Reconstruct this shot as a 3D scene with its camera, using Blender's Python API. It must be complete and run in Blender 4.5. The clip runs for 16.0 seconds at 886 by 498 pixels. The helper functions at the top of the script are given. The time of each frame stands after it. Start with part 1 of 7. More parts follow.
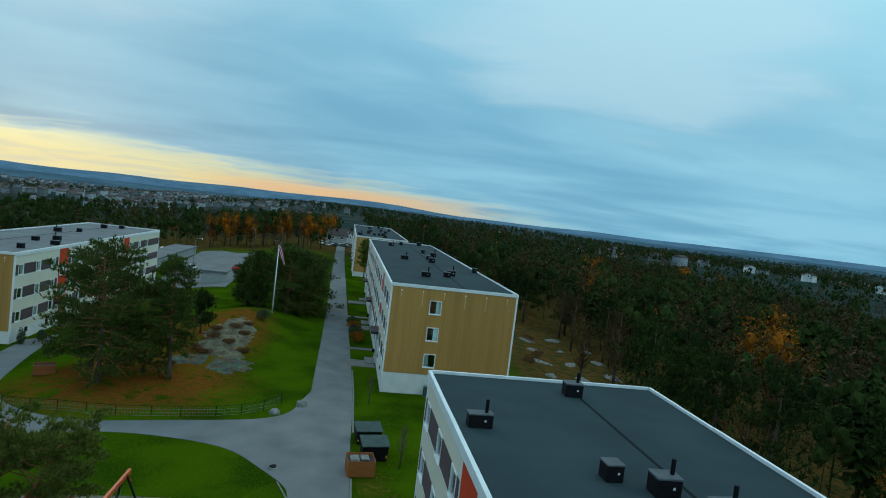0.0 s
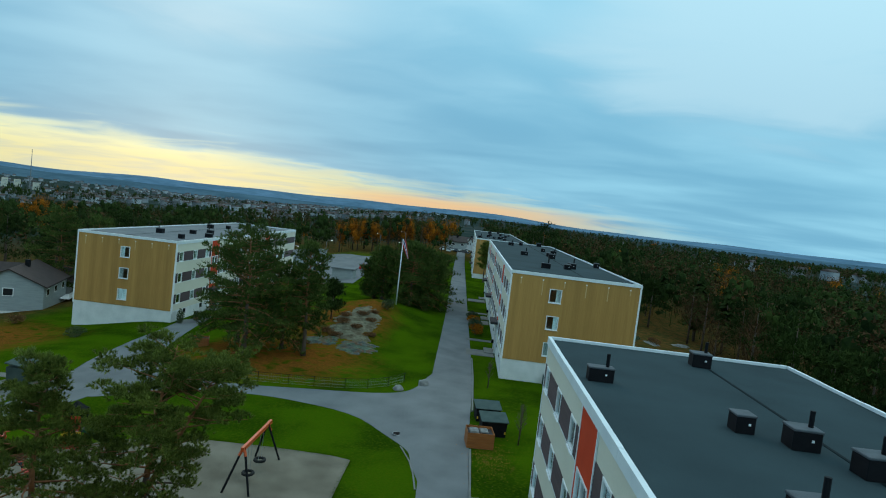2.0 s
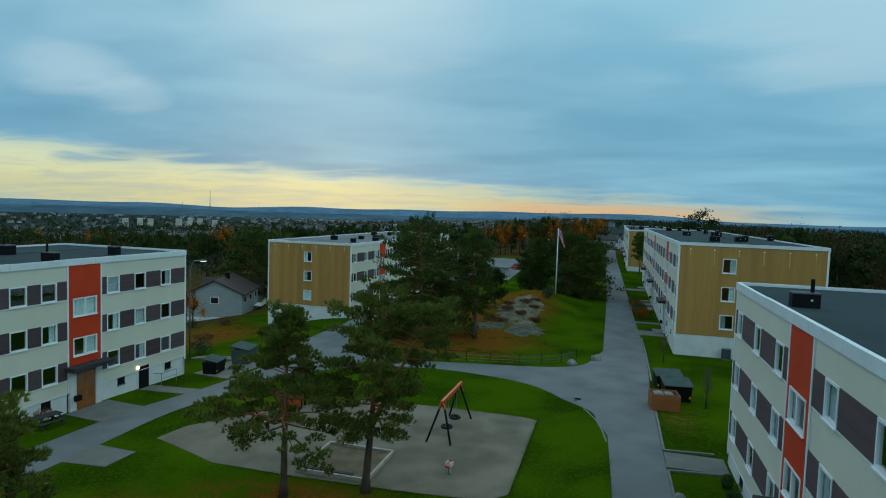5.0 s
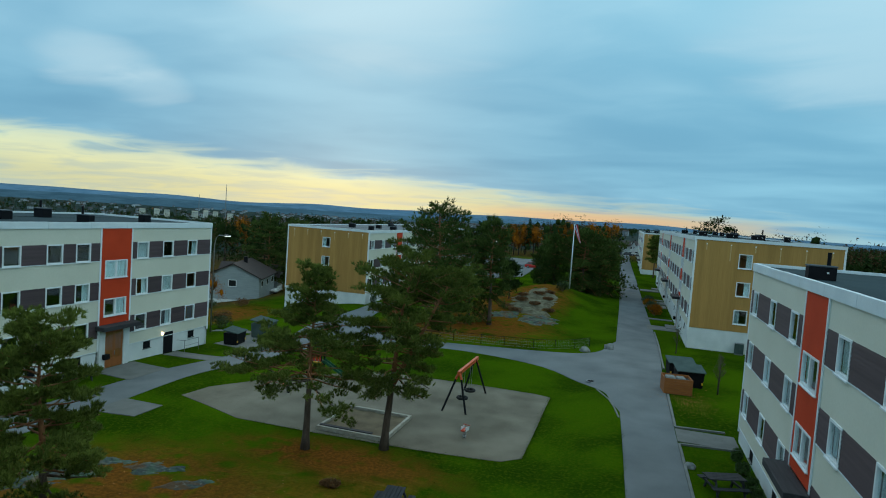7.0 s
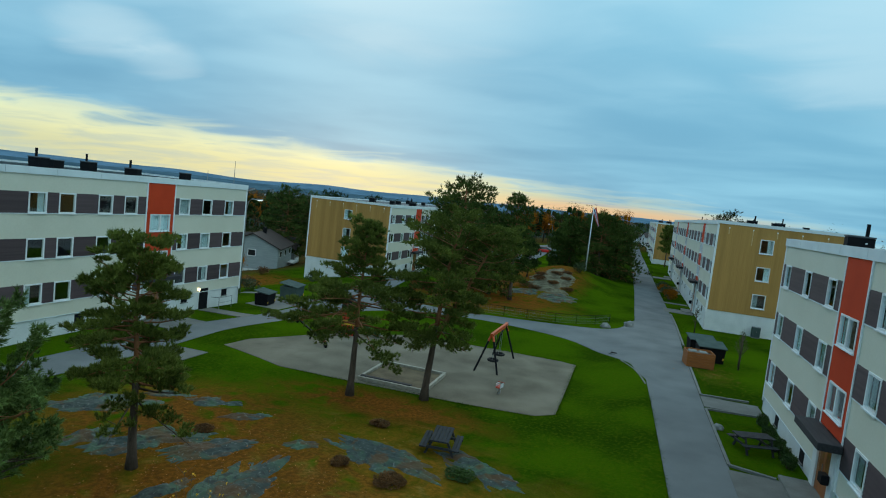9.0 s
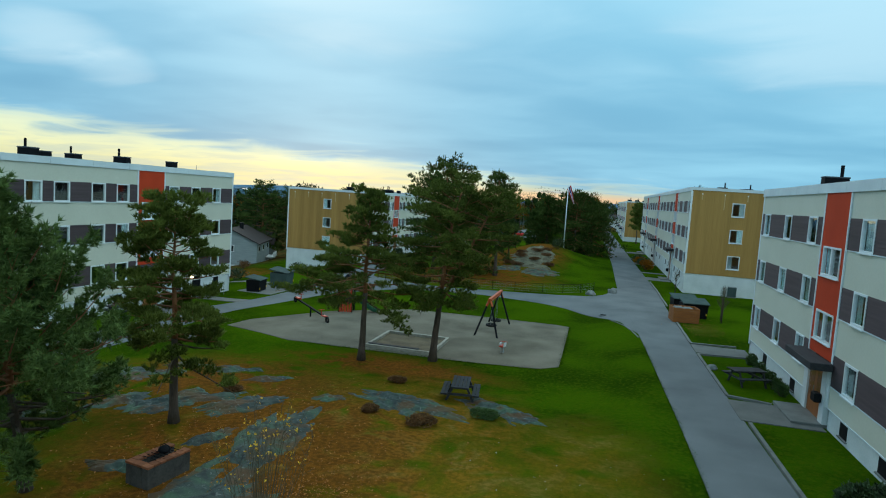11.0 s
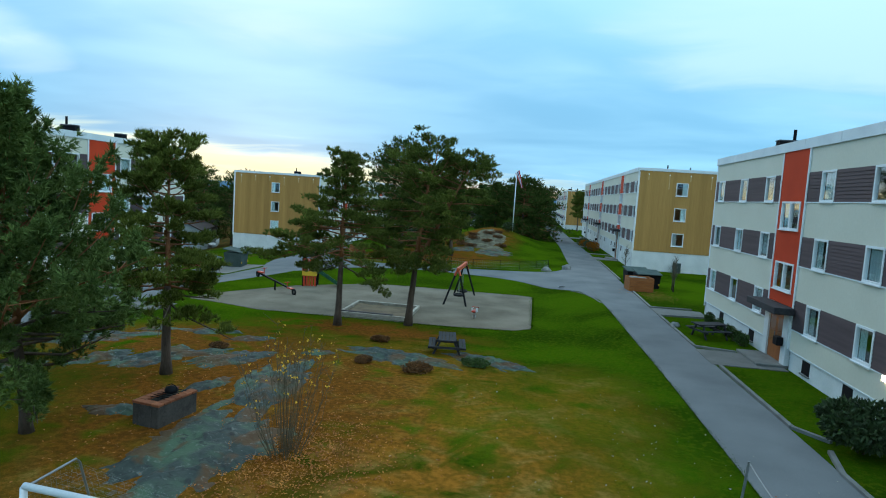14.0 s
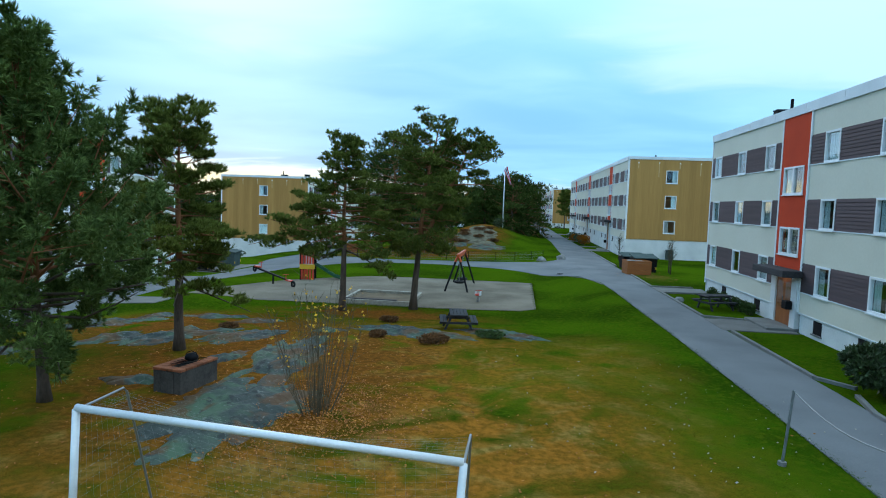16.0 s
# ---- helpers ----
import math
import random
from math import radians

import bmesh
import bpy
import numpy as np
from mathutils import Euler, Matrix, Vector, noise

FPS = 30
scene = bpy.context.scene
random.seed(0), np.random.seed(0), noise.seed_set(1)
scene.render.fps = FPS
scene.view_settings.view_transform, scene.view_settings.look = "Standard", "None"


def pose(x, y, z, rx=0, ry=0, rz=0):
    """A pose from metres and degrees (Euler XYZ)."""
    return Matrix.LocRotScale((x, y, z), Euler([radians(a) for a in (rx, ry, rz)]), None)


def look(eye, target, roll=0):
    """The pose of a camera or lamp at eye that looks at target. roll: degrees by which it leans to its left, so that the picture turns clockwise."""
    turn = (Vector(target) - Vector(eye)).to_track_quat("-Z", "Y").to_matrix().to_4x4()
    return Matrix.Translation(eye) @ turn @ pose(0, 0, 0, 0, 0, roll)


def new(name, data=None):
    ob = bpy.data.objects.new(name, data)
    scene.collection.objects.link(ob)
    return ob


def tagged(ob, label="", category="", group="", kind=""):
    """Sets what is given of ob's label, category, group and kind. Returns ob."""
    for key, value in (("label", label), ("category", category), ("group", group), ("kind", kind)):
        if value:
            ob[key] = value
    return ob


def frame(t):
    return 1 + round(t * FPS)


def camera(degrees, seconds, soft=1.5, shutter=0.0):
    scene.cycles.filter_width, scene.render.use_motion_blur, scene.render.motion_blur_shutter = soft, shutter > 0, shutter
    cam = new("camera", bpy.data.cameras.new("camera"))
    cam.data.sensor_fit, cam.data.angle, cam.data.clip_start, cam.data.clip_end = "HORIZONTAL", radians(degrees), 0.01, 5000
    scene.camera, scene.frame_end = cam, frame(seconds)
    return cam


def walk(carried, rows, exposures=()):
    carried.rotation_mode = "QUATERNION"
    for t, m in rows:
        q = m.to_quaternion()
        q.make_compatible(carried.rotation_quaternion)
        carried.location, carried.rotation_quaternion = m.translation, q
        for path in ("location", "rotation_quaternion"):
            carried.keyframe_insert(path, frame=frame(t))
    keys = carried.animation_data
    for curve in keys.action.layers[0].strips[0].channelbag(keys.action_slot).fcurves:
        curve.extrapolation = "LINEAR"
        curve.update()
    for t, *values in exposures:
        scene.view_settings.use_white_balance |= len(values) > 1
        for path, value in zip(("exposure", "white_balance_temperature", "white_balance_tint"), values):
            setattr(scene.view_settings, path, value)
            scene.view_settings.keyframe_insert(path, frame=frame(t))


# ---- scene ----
import itertools

cam = camera(72.0, 16.0, soft=1.05)
# seconds, eye x y z, yaw, pitch, roll
PATH = [
    (0, 0.851, 0.360, 18.618, -9.07, -3.52, 6.91),
    (0.5, 1.309, 0.237, 17.838, -1.30, -3.30, 5.61),
    (1, 1.345, 0.053, 17.222, 1.81, -2.94, 6.21),
    (1.5, 1.212, -0.265, 16.698, 2.15, -3.37, 6.50),
    (2, 0.996, -0.624, 16.167, 2.18, -3.68, 6.73),
    (2.5, 0.737, -0.973, 15.636, 2.43, -3.71, 6.90),
    (3, 0.452, -1.338, 15.098, 2.98, -3.51, 7.78),
    (3.5, -0.038, -1.718, 14.593, 9.72, -3.99, 5.58),
    (4, -0.330, -2.325, 14.189, 14.17, -3.90, 3.14),
    (6.5, -0.610, -3.869, 11.901, 15.93, -3.40, 1.59),
    (7, -0.746, -4.326, 11.524, 16.67, -3.44, 4.06),
    (7.5, -1.083, -4.895, 11.203, 17.36, -4.57, 7.29),
    (8, -1.374, -5.333, 10.761, 17.50, -4.69, 7.38),
    (8.5, -1.821, -5.741, 10.376, 17.48, -4.67, 7.02),
    (9, -2.311, -6.158, 10.025, 16.98, -4.76, 6.50),
    (11.5, -3.776, -8.135, 8.005, 13.04, -5.10, 2.96),
    (12, -4.067, -8.302, 7.746, 11.12, -5.32, 3.28),
    (12.5, -4.390, -8.393, 7.504, 10.20, -5.42, 3.61),
    (13, -4.664, -8.522, 7.221, 9.55, -5.28, 3.88),
    (13.5, -4.995, -8.618, 6.915, 8.93, -5.15, 3.86),
    (14, -5.375, -8.653, 6.524, 8.11, -5.04, 3.76),
    (14.5, -5.731, -8.646, 6.120, 7.31, -4.88, 3.45),
    (15, -6.009, -8.654, 5.736, 6.82, -4.65, 3.09),
    (15.5, -6.215, -8.655, 5.391, 6.52, -4.53, 2.49),
    (16, -6.368, -8.663, 5.041, 6.65, -4.25, 1.96),
]
EXPOSURES = [(0.0, -0.27, 6350, 11), (1.0, -0.27, 6350, 11), (1.5, -0.15, 6350, 11), (2.0, -0.13, 6350, 11), (3.0, -0.17, 6350, 11), (3.5, -0.28, 6350, 11), (4.0, -0.35, 6350, 11), (6.5, -0.48, 6300, 11), (7.0, -0.26, 6320, 11), (7.5, -0.09, 6350, 11), (8.0, -0.14, 6350, 11), (8.5, -0.20, 6350, 11), (9.0, -0.18, 6350, 11), (11.5, 0.02, 6300, 12), (14.0, 0.26, 6080, 17), (16.0, 0.43, 5960, 22)]
walk(cam, [(t, pose(x, y, z, 90 + pitch, 0, yaw) @ pose(0, 0, 0, 0, 0, roll)) for t, x, y, z, yaw, pitch, roll in PATH], EXPOSURES)

# ---------------------------------------------------------------- sky and sun
SUN_AZ = 26.0   # degrees to the left of +y


def sky_world():
    w = bpy.data.worlds.new("evening_sky")
    w.use_nodes = True
    nt = w.node_tree
    nt.nodes.clear()
    N, L = nt.nodes.new, nt.links.new

    def math_(op, a, b=None, clamp=False):
        n = N("ShaderNodeMath")
        n.operation, n.use_clamp = op, clamp
        for i, v in enumerate((a, b)):
            if v is None:
                continue
            if isinstance(v, (int, float)):
                n.inputs[i].default_value = v
            else:
                L(v, n.inputs[i])
        return n.outputs[0]

    def mix_(fac, a, b, kind="MIX"):
        n = N("ShaderNodeMix")
        n.data_type, n.blend_type = "RGBA", kind
        for i, v in ((0, fac), (6, a), (7, b)):
            if isinstance(v, (int, float)):
                n.inputs[i].default_value = v
            elif isinstance(v, tuple):
                n.inputs[i].default_value = (*v, 1)
            else:
                L(v, n.inputs[i])
        return n.outputs[2]

    def smooth_(v, a, b):
        n = N("ShaderNodeMapRange")
        n.interpolation_type = "SMOOTHSTEP"
        L(v, n.inputs[0])
        n.inputs[1].default_value, n.inputs[2].default_value = a, b
        return n.outputs[0]

    tc = N("ShaderNodeTexCoord").outputs["Generated"]
    sep = N("ShaderNodeSeparateXYZ")
    L(tc, sep.inputs[0])
    x, y, z = sep.outputs
    up = math_("MAXIMUM", z, 0.0)
    # flat cloud deck seen from below
    d = math_("ADD", up, 0.10)
    comb = N("ShaderNodeCombineXYZ")
    L(math_("DIVIDE", x, d), comb.inputs[0])
    L(math_("DIVIDE", y, d), comb.inputs[1])
    mp = N("ShaderNodeMapping")
    mp.inputs["Rotation"].default_value = (0, 0, radians(28))
    mp.inputs["Scale"].default_value = (0.42, 0.60, 1.0)
    mp.inputs["Location"].default_value = (1.7, 0.4, 0.0)
    L(comb.outputs[0], mp.inputs[0])
    n1 = N("ShaderNodeTexNoise")
    n1.inputs["Scale"].default_value, n1.inputs["Detail"].default_value = 0.75, 3.5
    n1.inputs["Roughness"].default_value, n1.inputs["Distortion"].default_value = 0.5, 0.35
    L(mp.outputs[0], n1.inputs["Vector"])
    n2 = N("ShaderNodeTexNoise")
    n2.inputs["Scale"].default_value, n2.inputs["Detail"].default_value = 3.0, 6.0
    n2.inputs["Distortion"].default_value = 0.5
    L(mp.outputs[0], n2.inputs["Vector"])
    dens = math_("ADD", math_("MULTIPLY", n1.outputs[0], 0.84), math_("MULTIPLY", n2.outputs[0], 0.16))
    light = smooth_(dens, 0.38, 0.64)
    # colours: grey-blue cloud bellies, paler gaps, paler towards the zenith
    high = smooth_(up, 0.06, 0.42)
    low_c = mix_(light, (0.178, 0.478, 0.70), (0.290, 0.66, 0.88))
    high_c = mix_(light, (0.275, 0.64, 0.87), (0.73, 1.06, 1.18))
    sky = mix_(high, low_c, high_c)
    # the deck thins out towards the right
    sky = mix_(math_("MULTIPLY", smooth_(x, -0.55, 0.75), math_("ADD", math_("MULTIPLY", high, 0.65), 0.35)), mix_(1.0, sky, (0.90, 0.94, 0.94), "MULTIPLY"), mix_(1.0, sky, (1.66, 1.48, 1.30), "MULTIPLY"))
    # a few brighter, softer banks of cloud: azimuth to the left of +y, elevation, size
    for az, el, wide_, amount in ((24, 17.5, 0.022, 0.46), (-24, 16.5, 0.034, 0.44), (47, 10, 0.0028, 0.42), (43, 8.8, 0.0016, 0.3)):
        v = (-math.sin(radians(az)) * math.cos(radians(el)), math.cos(radians(az)) * math.cos(radians(el)), math.sin(radians(el)))
        dot = N("ShaderNodeVectorMath")
        dot.operation = "DOT_PRODUCT"
        sq = N("ShaderNodeVectorMath")
        sq.operation = "MULTIPLY_ADD"
        sq.inputs[1].default_value, sq.inputs[2].default_value = (1.0, 1.0, 2.2), (0.0, 0.0, -1.2 * v[2])
        L(tc, sq.inputs[0])
        L(sq.outputs[0], dot.inputs[0])
        dot.inputs[1].default_value = v
        len_ = N("ShaderNodeVectorMath")
        len_.operation = "LENGTH"
        L(sq.outputs[0], len_.inputs[0])
        near_ = math_("SUBTRACT", 1.0, math_("DIVIDE", dot.outputs["Value"], len_.outputs["Value"]))
        ragged = math_("ADD", near_, math_("MULTIPLY", math_("SUBTRACT", n1.outputs[0], 0.5), wide_ * 3.4))
        ragged = math_("ADD", ragged, math_("MULTIPLY", math_("SUBTRACT", n2.outputs[0], 0.5), wide_ * 3.4))
        sky = mix_(math_("MULTIPLY", smooth_(ragged, wide_ * 1.6, wide_ * -0.2), amount), sky, (0.77, 1.02, 1.08))
    # evening light in the gap under the cloud deck
    s, c = math.sin(radians(SUN_AZ)), math.cos(radians(SUN_AZ))
    toward = math_("ADD", math_("MULTIPLY", x, -s), math_("MULTIPLY", y, c))
    across = math_("ADD", math_("MULTIPLY", x, c), math_("MULTIPLY", y, s))
    near_sun = smooth_(toward, 0.60, 0.955)
    rim = math_("ADD", math_("MULTIPLY", n1.outputs[0], 0.06), math_("MULTIPLY", n2.outputs[0], 0.07))
    wedge = math_("MULTIPLY", across, -0.058)
    top = math_("ADD", math_("SUBTRACT", rim, 0.010), wedge)
    gap = math_("SUBTRACT", top, up)
    glow = math_("MULTIPLY", smooth_(gap, -0.012, 0.026), near_sun)
    tone = mix_(smooth_(up, 0.012, 0.075), (0.84, 0.84, 0.44), (1.28, 1.30, 0.66))
    streak = mix_(math_("MULTIPLY", smooth_(n2.outputs[0], 0.35, 0.7), 0.55), tone, (0.46, 0.62, 0.60))
    sky = mix_(math_("MULTIPLY", glow, 0.92), sky, streak)
    band = math_("MULTIPLY", math_("MULTIPLY", smooth_(up, 0.024, 0.007), smooth_(toward, 0.74, 0.90)), smooth_(across, 0.14, 0.34))
    sky = mix_(math_("MULTIPLY", band, 0.75), sky, (0.92, 0.56, 0.30))
    nish = N("ShaderNodeTexSky")
    nish.sky_type, nish.sun_disc = "NISHITA", False
    nish.sun_elevation, nish.sun_rotation = radians(9), radians(-SUN_AZ)
    dim = mix_(1.0, nish.outputs[0], (0.07, 0.07, 0.07), "MULTIPLY")
    sky = mix_(0.06, sky, dim)
    bg = N("ShaderNodeBackground")
    L(sky, bg.inputs[0])
    bg.inputs[1].default_value = 1.0
    out = N("ShaderNodeOutputWorld")
    L(bg.outputs[0], out.inputs[0])
    scene.world = w


sky_world()
sun_data = bpy.data.lights.new("sun", "SUN")
sun_data.energy, sun_data.angle, sun_data.color = 0.6, radians(25), (1.0, 0.90, 0.74)
sun = new("sun", sun_data)
sun.matrix_world = look((0, 0, 200), (200 * math.sin(radians(SUN_AZ)), -200 * math.cos(radians(SUN_AZ)), 200 - 120))


# ---------------------------------------------------------------- materials
def material(name, c1, c2=None, scale=3.0, rough=0.85, metal=0.0, bump=0.15, fine=30.0, spec=0.3, stretch=(1, 1, 1), rnd=0.0, island=0.0, contrast=(0.35, 0.65), bump_scale=None):
    """Two colours mixed by coarse and fine noise in world metres, with relief; rnd varies it by object, island by loose piece."""
    m = bpy.data.materials.new(name)
    m.use_nodes = True
    nt = m.node_tree
    N, L = nt.nodes.new, nt.links.new
    b = nt.nodes["Principled BSDF"]
    b.inputs["Roughness"].default_value, b.inputs["Metallic"].default_value = rough, metal
    b.inputs["Specular IOR Level"].default_value = spec
    c2 = c2 or tuple(v * 0.75 for v in c1)
    geo = N("ShaderNodeNewGeometry")
    mp = N("ShaderNodeMapping")
    mp.inputs["Scale"].default_value = stretch
    L(geo.outputs["Position"], mp.inputs[0])
    n1, n2 = N("ShaderNodeTexNoise"), N("ShaderNodeTexNoise")
    n1.inputs["Scale"].default_value, n1.inputs["Detail"].default_value = scale, 4.0
    n2.inputs["Scale"].default_value, n2.inputs["Detail"].default_value = fine, 3.0
    L(mp.outputs[0], n1.inputs["Vector"])
    L(mp.outputs[0], n2.inputs["Vector"])
    add = N("ShaderNodeMath")
    add.operation = "MULTIPLY_ADD"
    add.inputs[1].default_value = 0.35
    L(n2.outputs[0], add.inputs[0])
    half = N("ShaderNodeMath")
    half.operation = "MULTIPLY"
    half.inputs[1].default_value = 0.65
    L(n1.outputs[0], half.inputs[0])
    L(half.outputs[0], add.inputs[2])
    rg = N("ShaderNodeMapRange")
    rg.inputs[1].default_value, rg.inputs[2].default_value = contrast
    L(add.outputs[0], rg.inputs[0])
    mix = N("ShaderNodeMix")
    mix.data_type = "RGBA"
    mix.inputs[6].default_value, mix.inputs[7].default_value = (*c1, 1), (*c2, 1)
    L(rg.outputs[0], mix.inputs[0])
    col = mix.outputs[2]
    for amount, node, out in ((rnd, "ShaderNodeObjectInfo", "Random"), (island, "ShaderNodeNewGeometry", "Random Per Island")):
        if amount:
            oi, sc, hs = N(node), N("ShaderNodeMapRange"), N("ShaderNodeHueSaturation")
            sc.inputs[3].default_value, sc.inputs[4].default_value = 1 - amount, 1 + amount
            L(oi.outputs[out], sc.inputs[0])
            L(sc.outputs[0], hs.inputs["Value"])
            L(col, hs.inputs["Color"])
            col = hs.outputs[0]
    L(col, b.inputs["Base Color"])
    if bump:
        bp = N("ShaderNodeBump")
        bp.inputs["Strength"].default_value, bp.inputs["Distance"].default_value = bump, bump_scale or 0.02
        L(add.outputs[0], bp.inputs["Height"])
        L(bp.outputs[0], b.inputs["Normal"])
    return m


def glass_material():
    m = bpy.data.materials.new("window_glass")
    m.use_nodes = True
    nt = m.node_tree
    nt.nodes.clear()
    N, L = nt.nodes.new, nt.links.new
    tr, gl, fr, mx, out = N("ShaderNodeBsdfTransparent"), N("ShaderNodeBsdfGlossy"), N("ShaderNodeLayerWeight"), N("ShaderNodeMixShader"), N("ShaderNodeOutputMaterial")
    gain = N("ShaderNodeMath")
    gain.operation = "MULTIPLY_ADD"
    gain.inputs[1].default_value, gain.inputs[2].default_value = 0.34, 0.06
    tr.inputs[0].default_value = (0.96, 1.0, 1.0, 1)
    gl.inputs["Roughness"].default_value = 0.03
    fr.inputs["Blend"].default_value = 0.38
    L(fr.outputs["Facing"], gain.inputs[0])
    L(gain.outputs[0], mx.inputs[0])
    L(tr.outputs[0], mx.inputs[1])
    L(gl.outputs[0], mx.inputs[2])
    L(mx.outputs[0], out.inputs[0])
    return m


def lamp_material(name, color, power):
    m = bpy.data.materials.new(name)
    m.use_nodes = True
    b = m.node_tree.nodes["Principled BSDF"]
    b.inputs["Base Color"].default_value = (*color, 1)
    b.inputs["Emission Color"].default_value = (*color, 1)
    b.inputs["Emission Strength"].default_value = power
    return m


def rock_material():
    """Bare bedrock: grey with green lichen blotches, dark wet streaks, fine cracks and litter in the hollows."""
    m = material("lichen_grey_bedrock", (0.062, 0.078, 0.070), (0.030, 0.040, 0.037), 0.9, 0.9, bump=1.0, fine=8, bump_scale=0.09)
    nt = m.node_tree
    N, L = nt.nodes.new, nt.links.new
    b = nt.nodes["Principled BSDF"]
    col = b.inputs["Base Color"].links[0].from_socket
    geo = N("ShaderNodeNewGeometry")

    def blotch(scale, lo, hi, colour, amount, dist=0.6):
        n, r, g, x = N("ShaderNodeTexNoise"), N("ShaderNodeMapRange"), N("ShaderNodeMath"), N("ShaderNodeMix")
        n.inputs["Scale"].default_value, n.inputs["Detail"].default_value, n.inputs["Distortion"].default_value = scale, 6.0, dist
        L(geo.outputs["Position"], n.inputs["Vector"])
        r.inputs[1].default_value, r.inputs[2].default_value = lo, hi
        L(n.outputs[0], r.inputs[0])
        g.operation = "MULTIPLY"
        g.inputs[1].default_value = amount
        L(r.outputs[0], g.inputs[0])
        x.data_type = "RGBA"
        L(g.outputs[0], x.inputs[0])
        L(col, x.inputs[6])
        x.inputs[7].default_value = (*colour, 1)
        return x.outputs[2]

    col = blotch(0.8, 0.45, 0.60, (0.070, 0.118, 0.070), 0.85)
    col = blotch(2.2, 0.56, 0.66, (0.030, 0.034, 0.034), 0.85, 1.5)
    col = blotch(0.75, 0.50, 0.58, (0.105, 0.050, 0.018), 0.75, 1.0)
    col = blotch(7.0, 0.60, 0.70, (0.22, 0.23, 0.21), 0.5)
    L(col, b.inputs["Base Color"])
    return m


CREAM = material("cream_facade_panel", (0.69, 0.655, 0.55), (0.61, 0.575, 0.47), 0.35, 0.8, bump=0.08, fine=9, contrast=(0.3, 0.7))
WHITE_BASE = material("whitewashed_foundation", (0.72, 0.73, 0.73), (0.58, 0.60, 0.60), 0.8, 0.9, bump=0.25, fine=12)
TAN = material("weathered_ochre_cladding", (0.50, 0.27, 0.078), (0.32, 0.165, 0.046), 0.55, 0.85, bump=0.3, fine=7, stretch=(2.2, 2.2, 0.07), contrast=(0.3, 0.7))
RED = material("red_stairwell_panel", (0.60, 0.060, 0.020), (0.52, 0.050, 0.017), 0.7, 0.8, bump=0.05, spec=0.12)
BROWN = material("dark_stained_boards", (0.098, 0.064, 0.068), (0.064, 0.042, 0.046), 1.2, 0.75, bump=0.2, stretch=(1, 0.15, 6), rnd=0.18)
STREAK = material("pale_lime_stain", (0.60, 0.44, 0.24), (0.48, 0.30, 0.12), 3.0, 0.9, bump=0, stretch=(4, 4, 0.6))
TRIM = material("white_painted_trim", (0.80, 0.81, 0.82), (0.72, 0.73, 0.74), 2.0, 0.5, bump=0.03)
FLASH = material("galvanised_flashing", (0.74, 0.78, 0.80), (0.62, 0.66, 0.69), 0.8, 0.5, 0.0, bump=0.06)
FELT = material("dark_roofing_felt", (0.038, 0.061, 0.069), (0.025, 0.041, 0.047), 0.25, 0.95, bump=0.2, fine=40, spec=0.1)
FELT_PALE = material("pale_roofing_felt", (0.18, 0.195, 0.205), (0.12, 0.13, 0.14), 0.25, 0.95, bump=0.2, fine=40, spec=0.1)
BLACK_METAL = material("black_sheet_metal", (0.004, 0.004, 0.006), (0.008, 0.008, 0.010), 3, 0.7, bump=0.05, spec=0.15)
GREY_METAL = material("grey_metal", (0.30, 0.31, 0.32), (0.22, 0.23, 0.24), 3, 0.45, 0.6, bump=0.05)
GLASS = glass_material()
CURTAIN = material("pale_curtain", (0.66, 0.75, 0.76), (0.46, 0.55, 0.57), 2.0, 0.9, bump=0.3, stretch=(1, 9, 0.4), rnd=0.4)
# near-black on purpose: the gloom of unlit rooms is put into this colour
ROOM_DARK = material("unlit_room_backing", (0.050, 0.052, 0.058), (0.03, 0.03, 0.035), 1.0, 0.9, rnd=0.4)
DOOR = material("varnished_orange_door", (0.36, 0.12, 0.035), (0.27, 0.085, 0.025), 1.5, 0.45, stretch=(3, 3, 0.3), bump=0.1)
ASPHALT = material("worn_asphalt", (0.203, 0.209, 0.214), (0.140, 0.145, 0.150), 0.35, 0.95, bump=0.3, fine=45, spec=0.0)
GRAVEL = material("grey_gravel_sand", (0.228, 0.198, 0.156), (0.136, 0.117, 0.090), 0.45, 1.0, bump=0.6, fine=22, contrast=(0.36, 0.62), spec=0.0)
SAND = material("damp_play_sand", (0.175, 0.130, 0.078), (0.095, 0.070, 0.042), 1.2, 0.95, bump=0.5, fine=30)
KERB = material("grey_concrete_kerb", (0.20, 0.20, 0.19), (0.13, 0.13, 0.12), 1.5, 0.9, bump=0.3)
PAVER = material("grey_paving_slab", (0.17, 0.165, 0.155), (0.12, 0.118, 0.11), 1.0, 0.9, bump=0.3, rnd=0.12)
ROCK = rock_material()
RIDGE = material("weathered_brown_bedrock", (0.150, 0.140, 0.092), (0.075, 0.062, 0.036), 0.9, 0.95, bump=0.9, fine=5, bump_scale=0.08, contrast=(0.42, 0.60))
TAR = material("black_tar_strip", (0.015, 0.022, 0.025), None, 3, 0.95, bump=0.05, spec=0.05)
STONE = material("pale_boulder_stone", (0.26, 0.26, 0.25), (0.12, 0.12, 0.115), 2.5, 0.9, bump=0.8, fine=14, bump_scale=0.05)
TIMBER = material("silvered_dark_timber", (0.048, 0.045, 0.049), (0.028, 0.026, 0.030), 1.5, 0.8, stretch=(6, 0.6, 6), bump=0.25)
PALE_TIMBER = material("weathered_pale_timber", (0.46, 0.42, 0.35), (0.27, 0.24, 0.20), 2.5, 0.85, stretch=(2, 2, 2), bump=0.25)
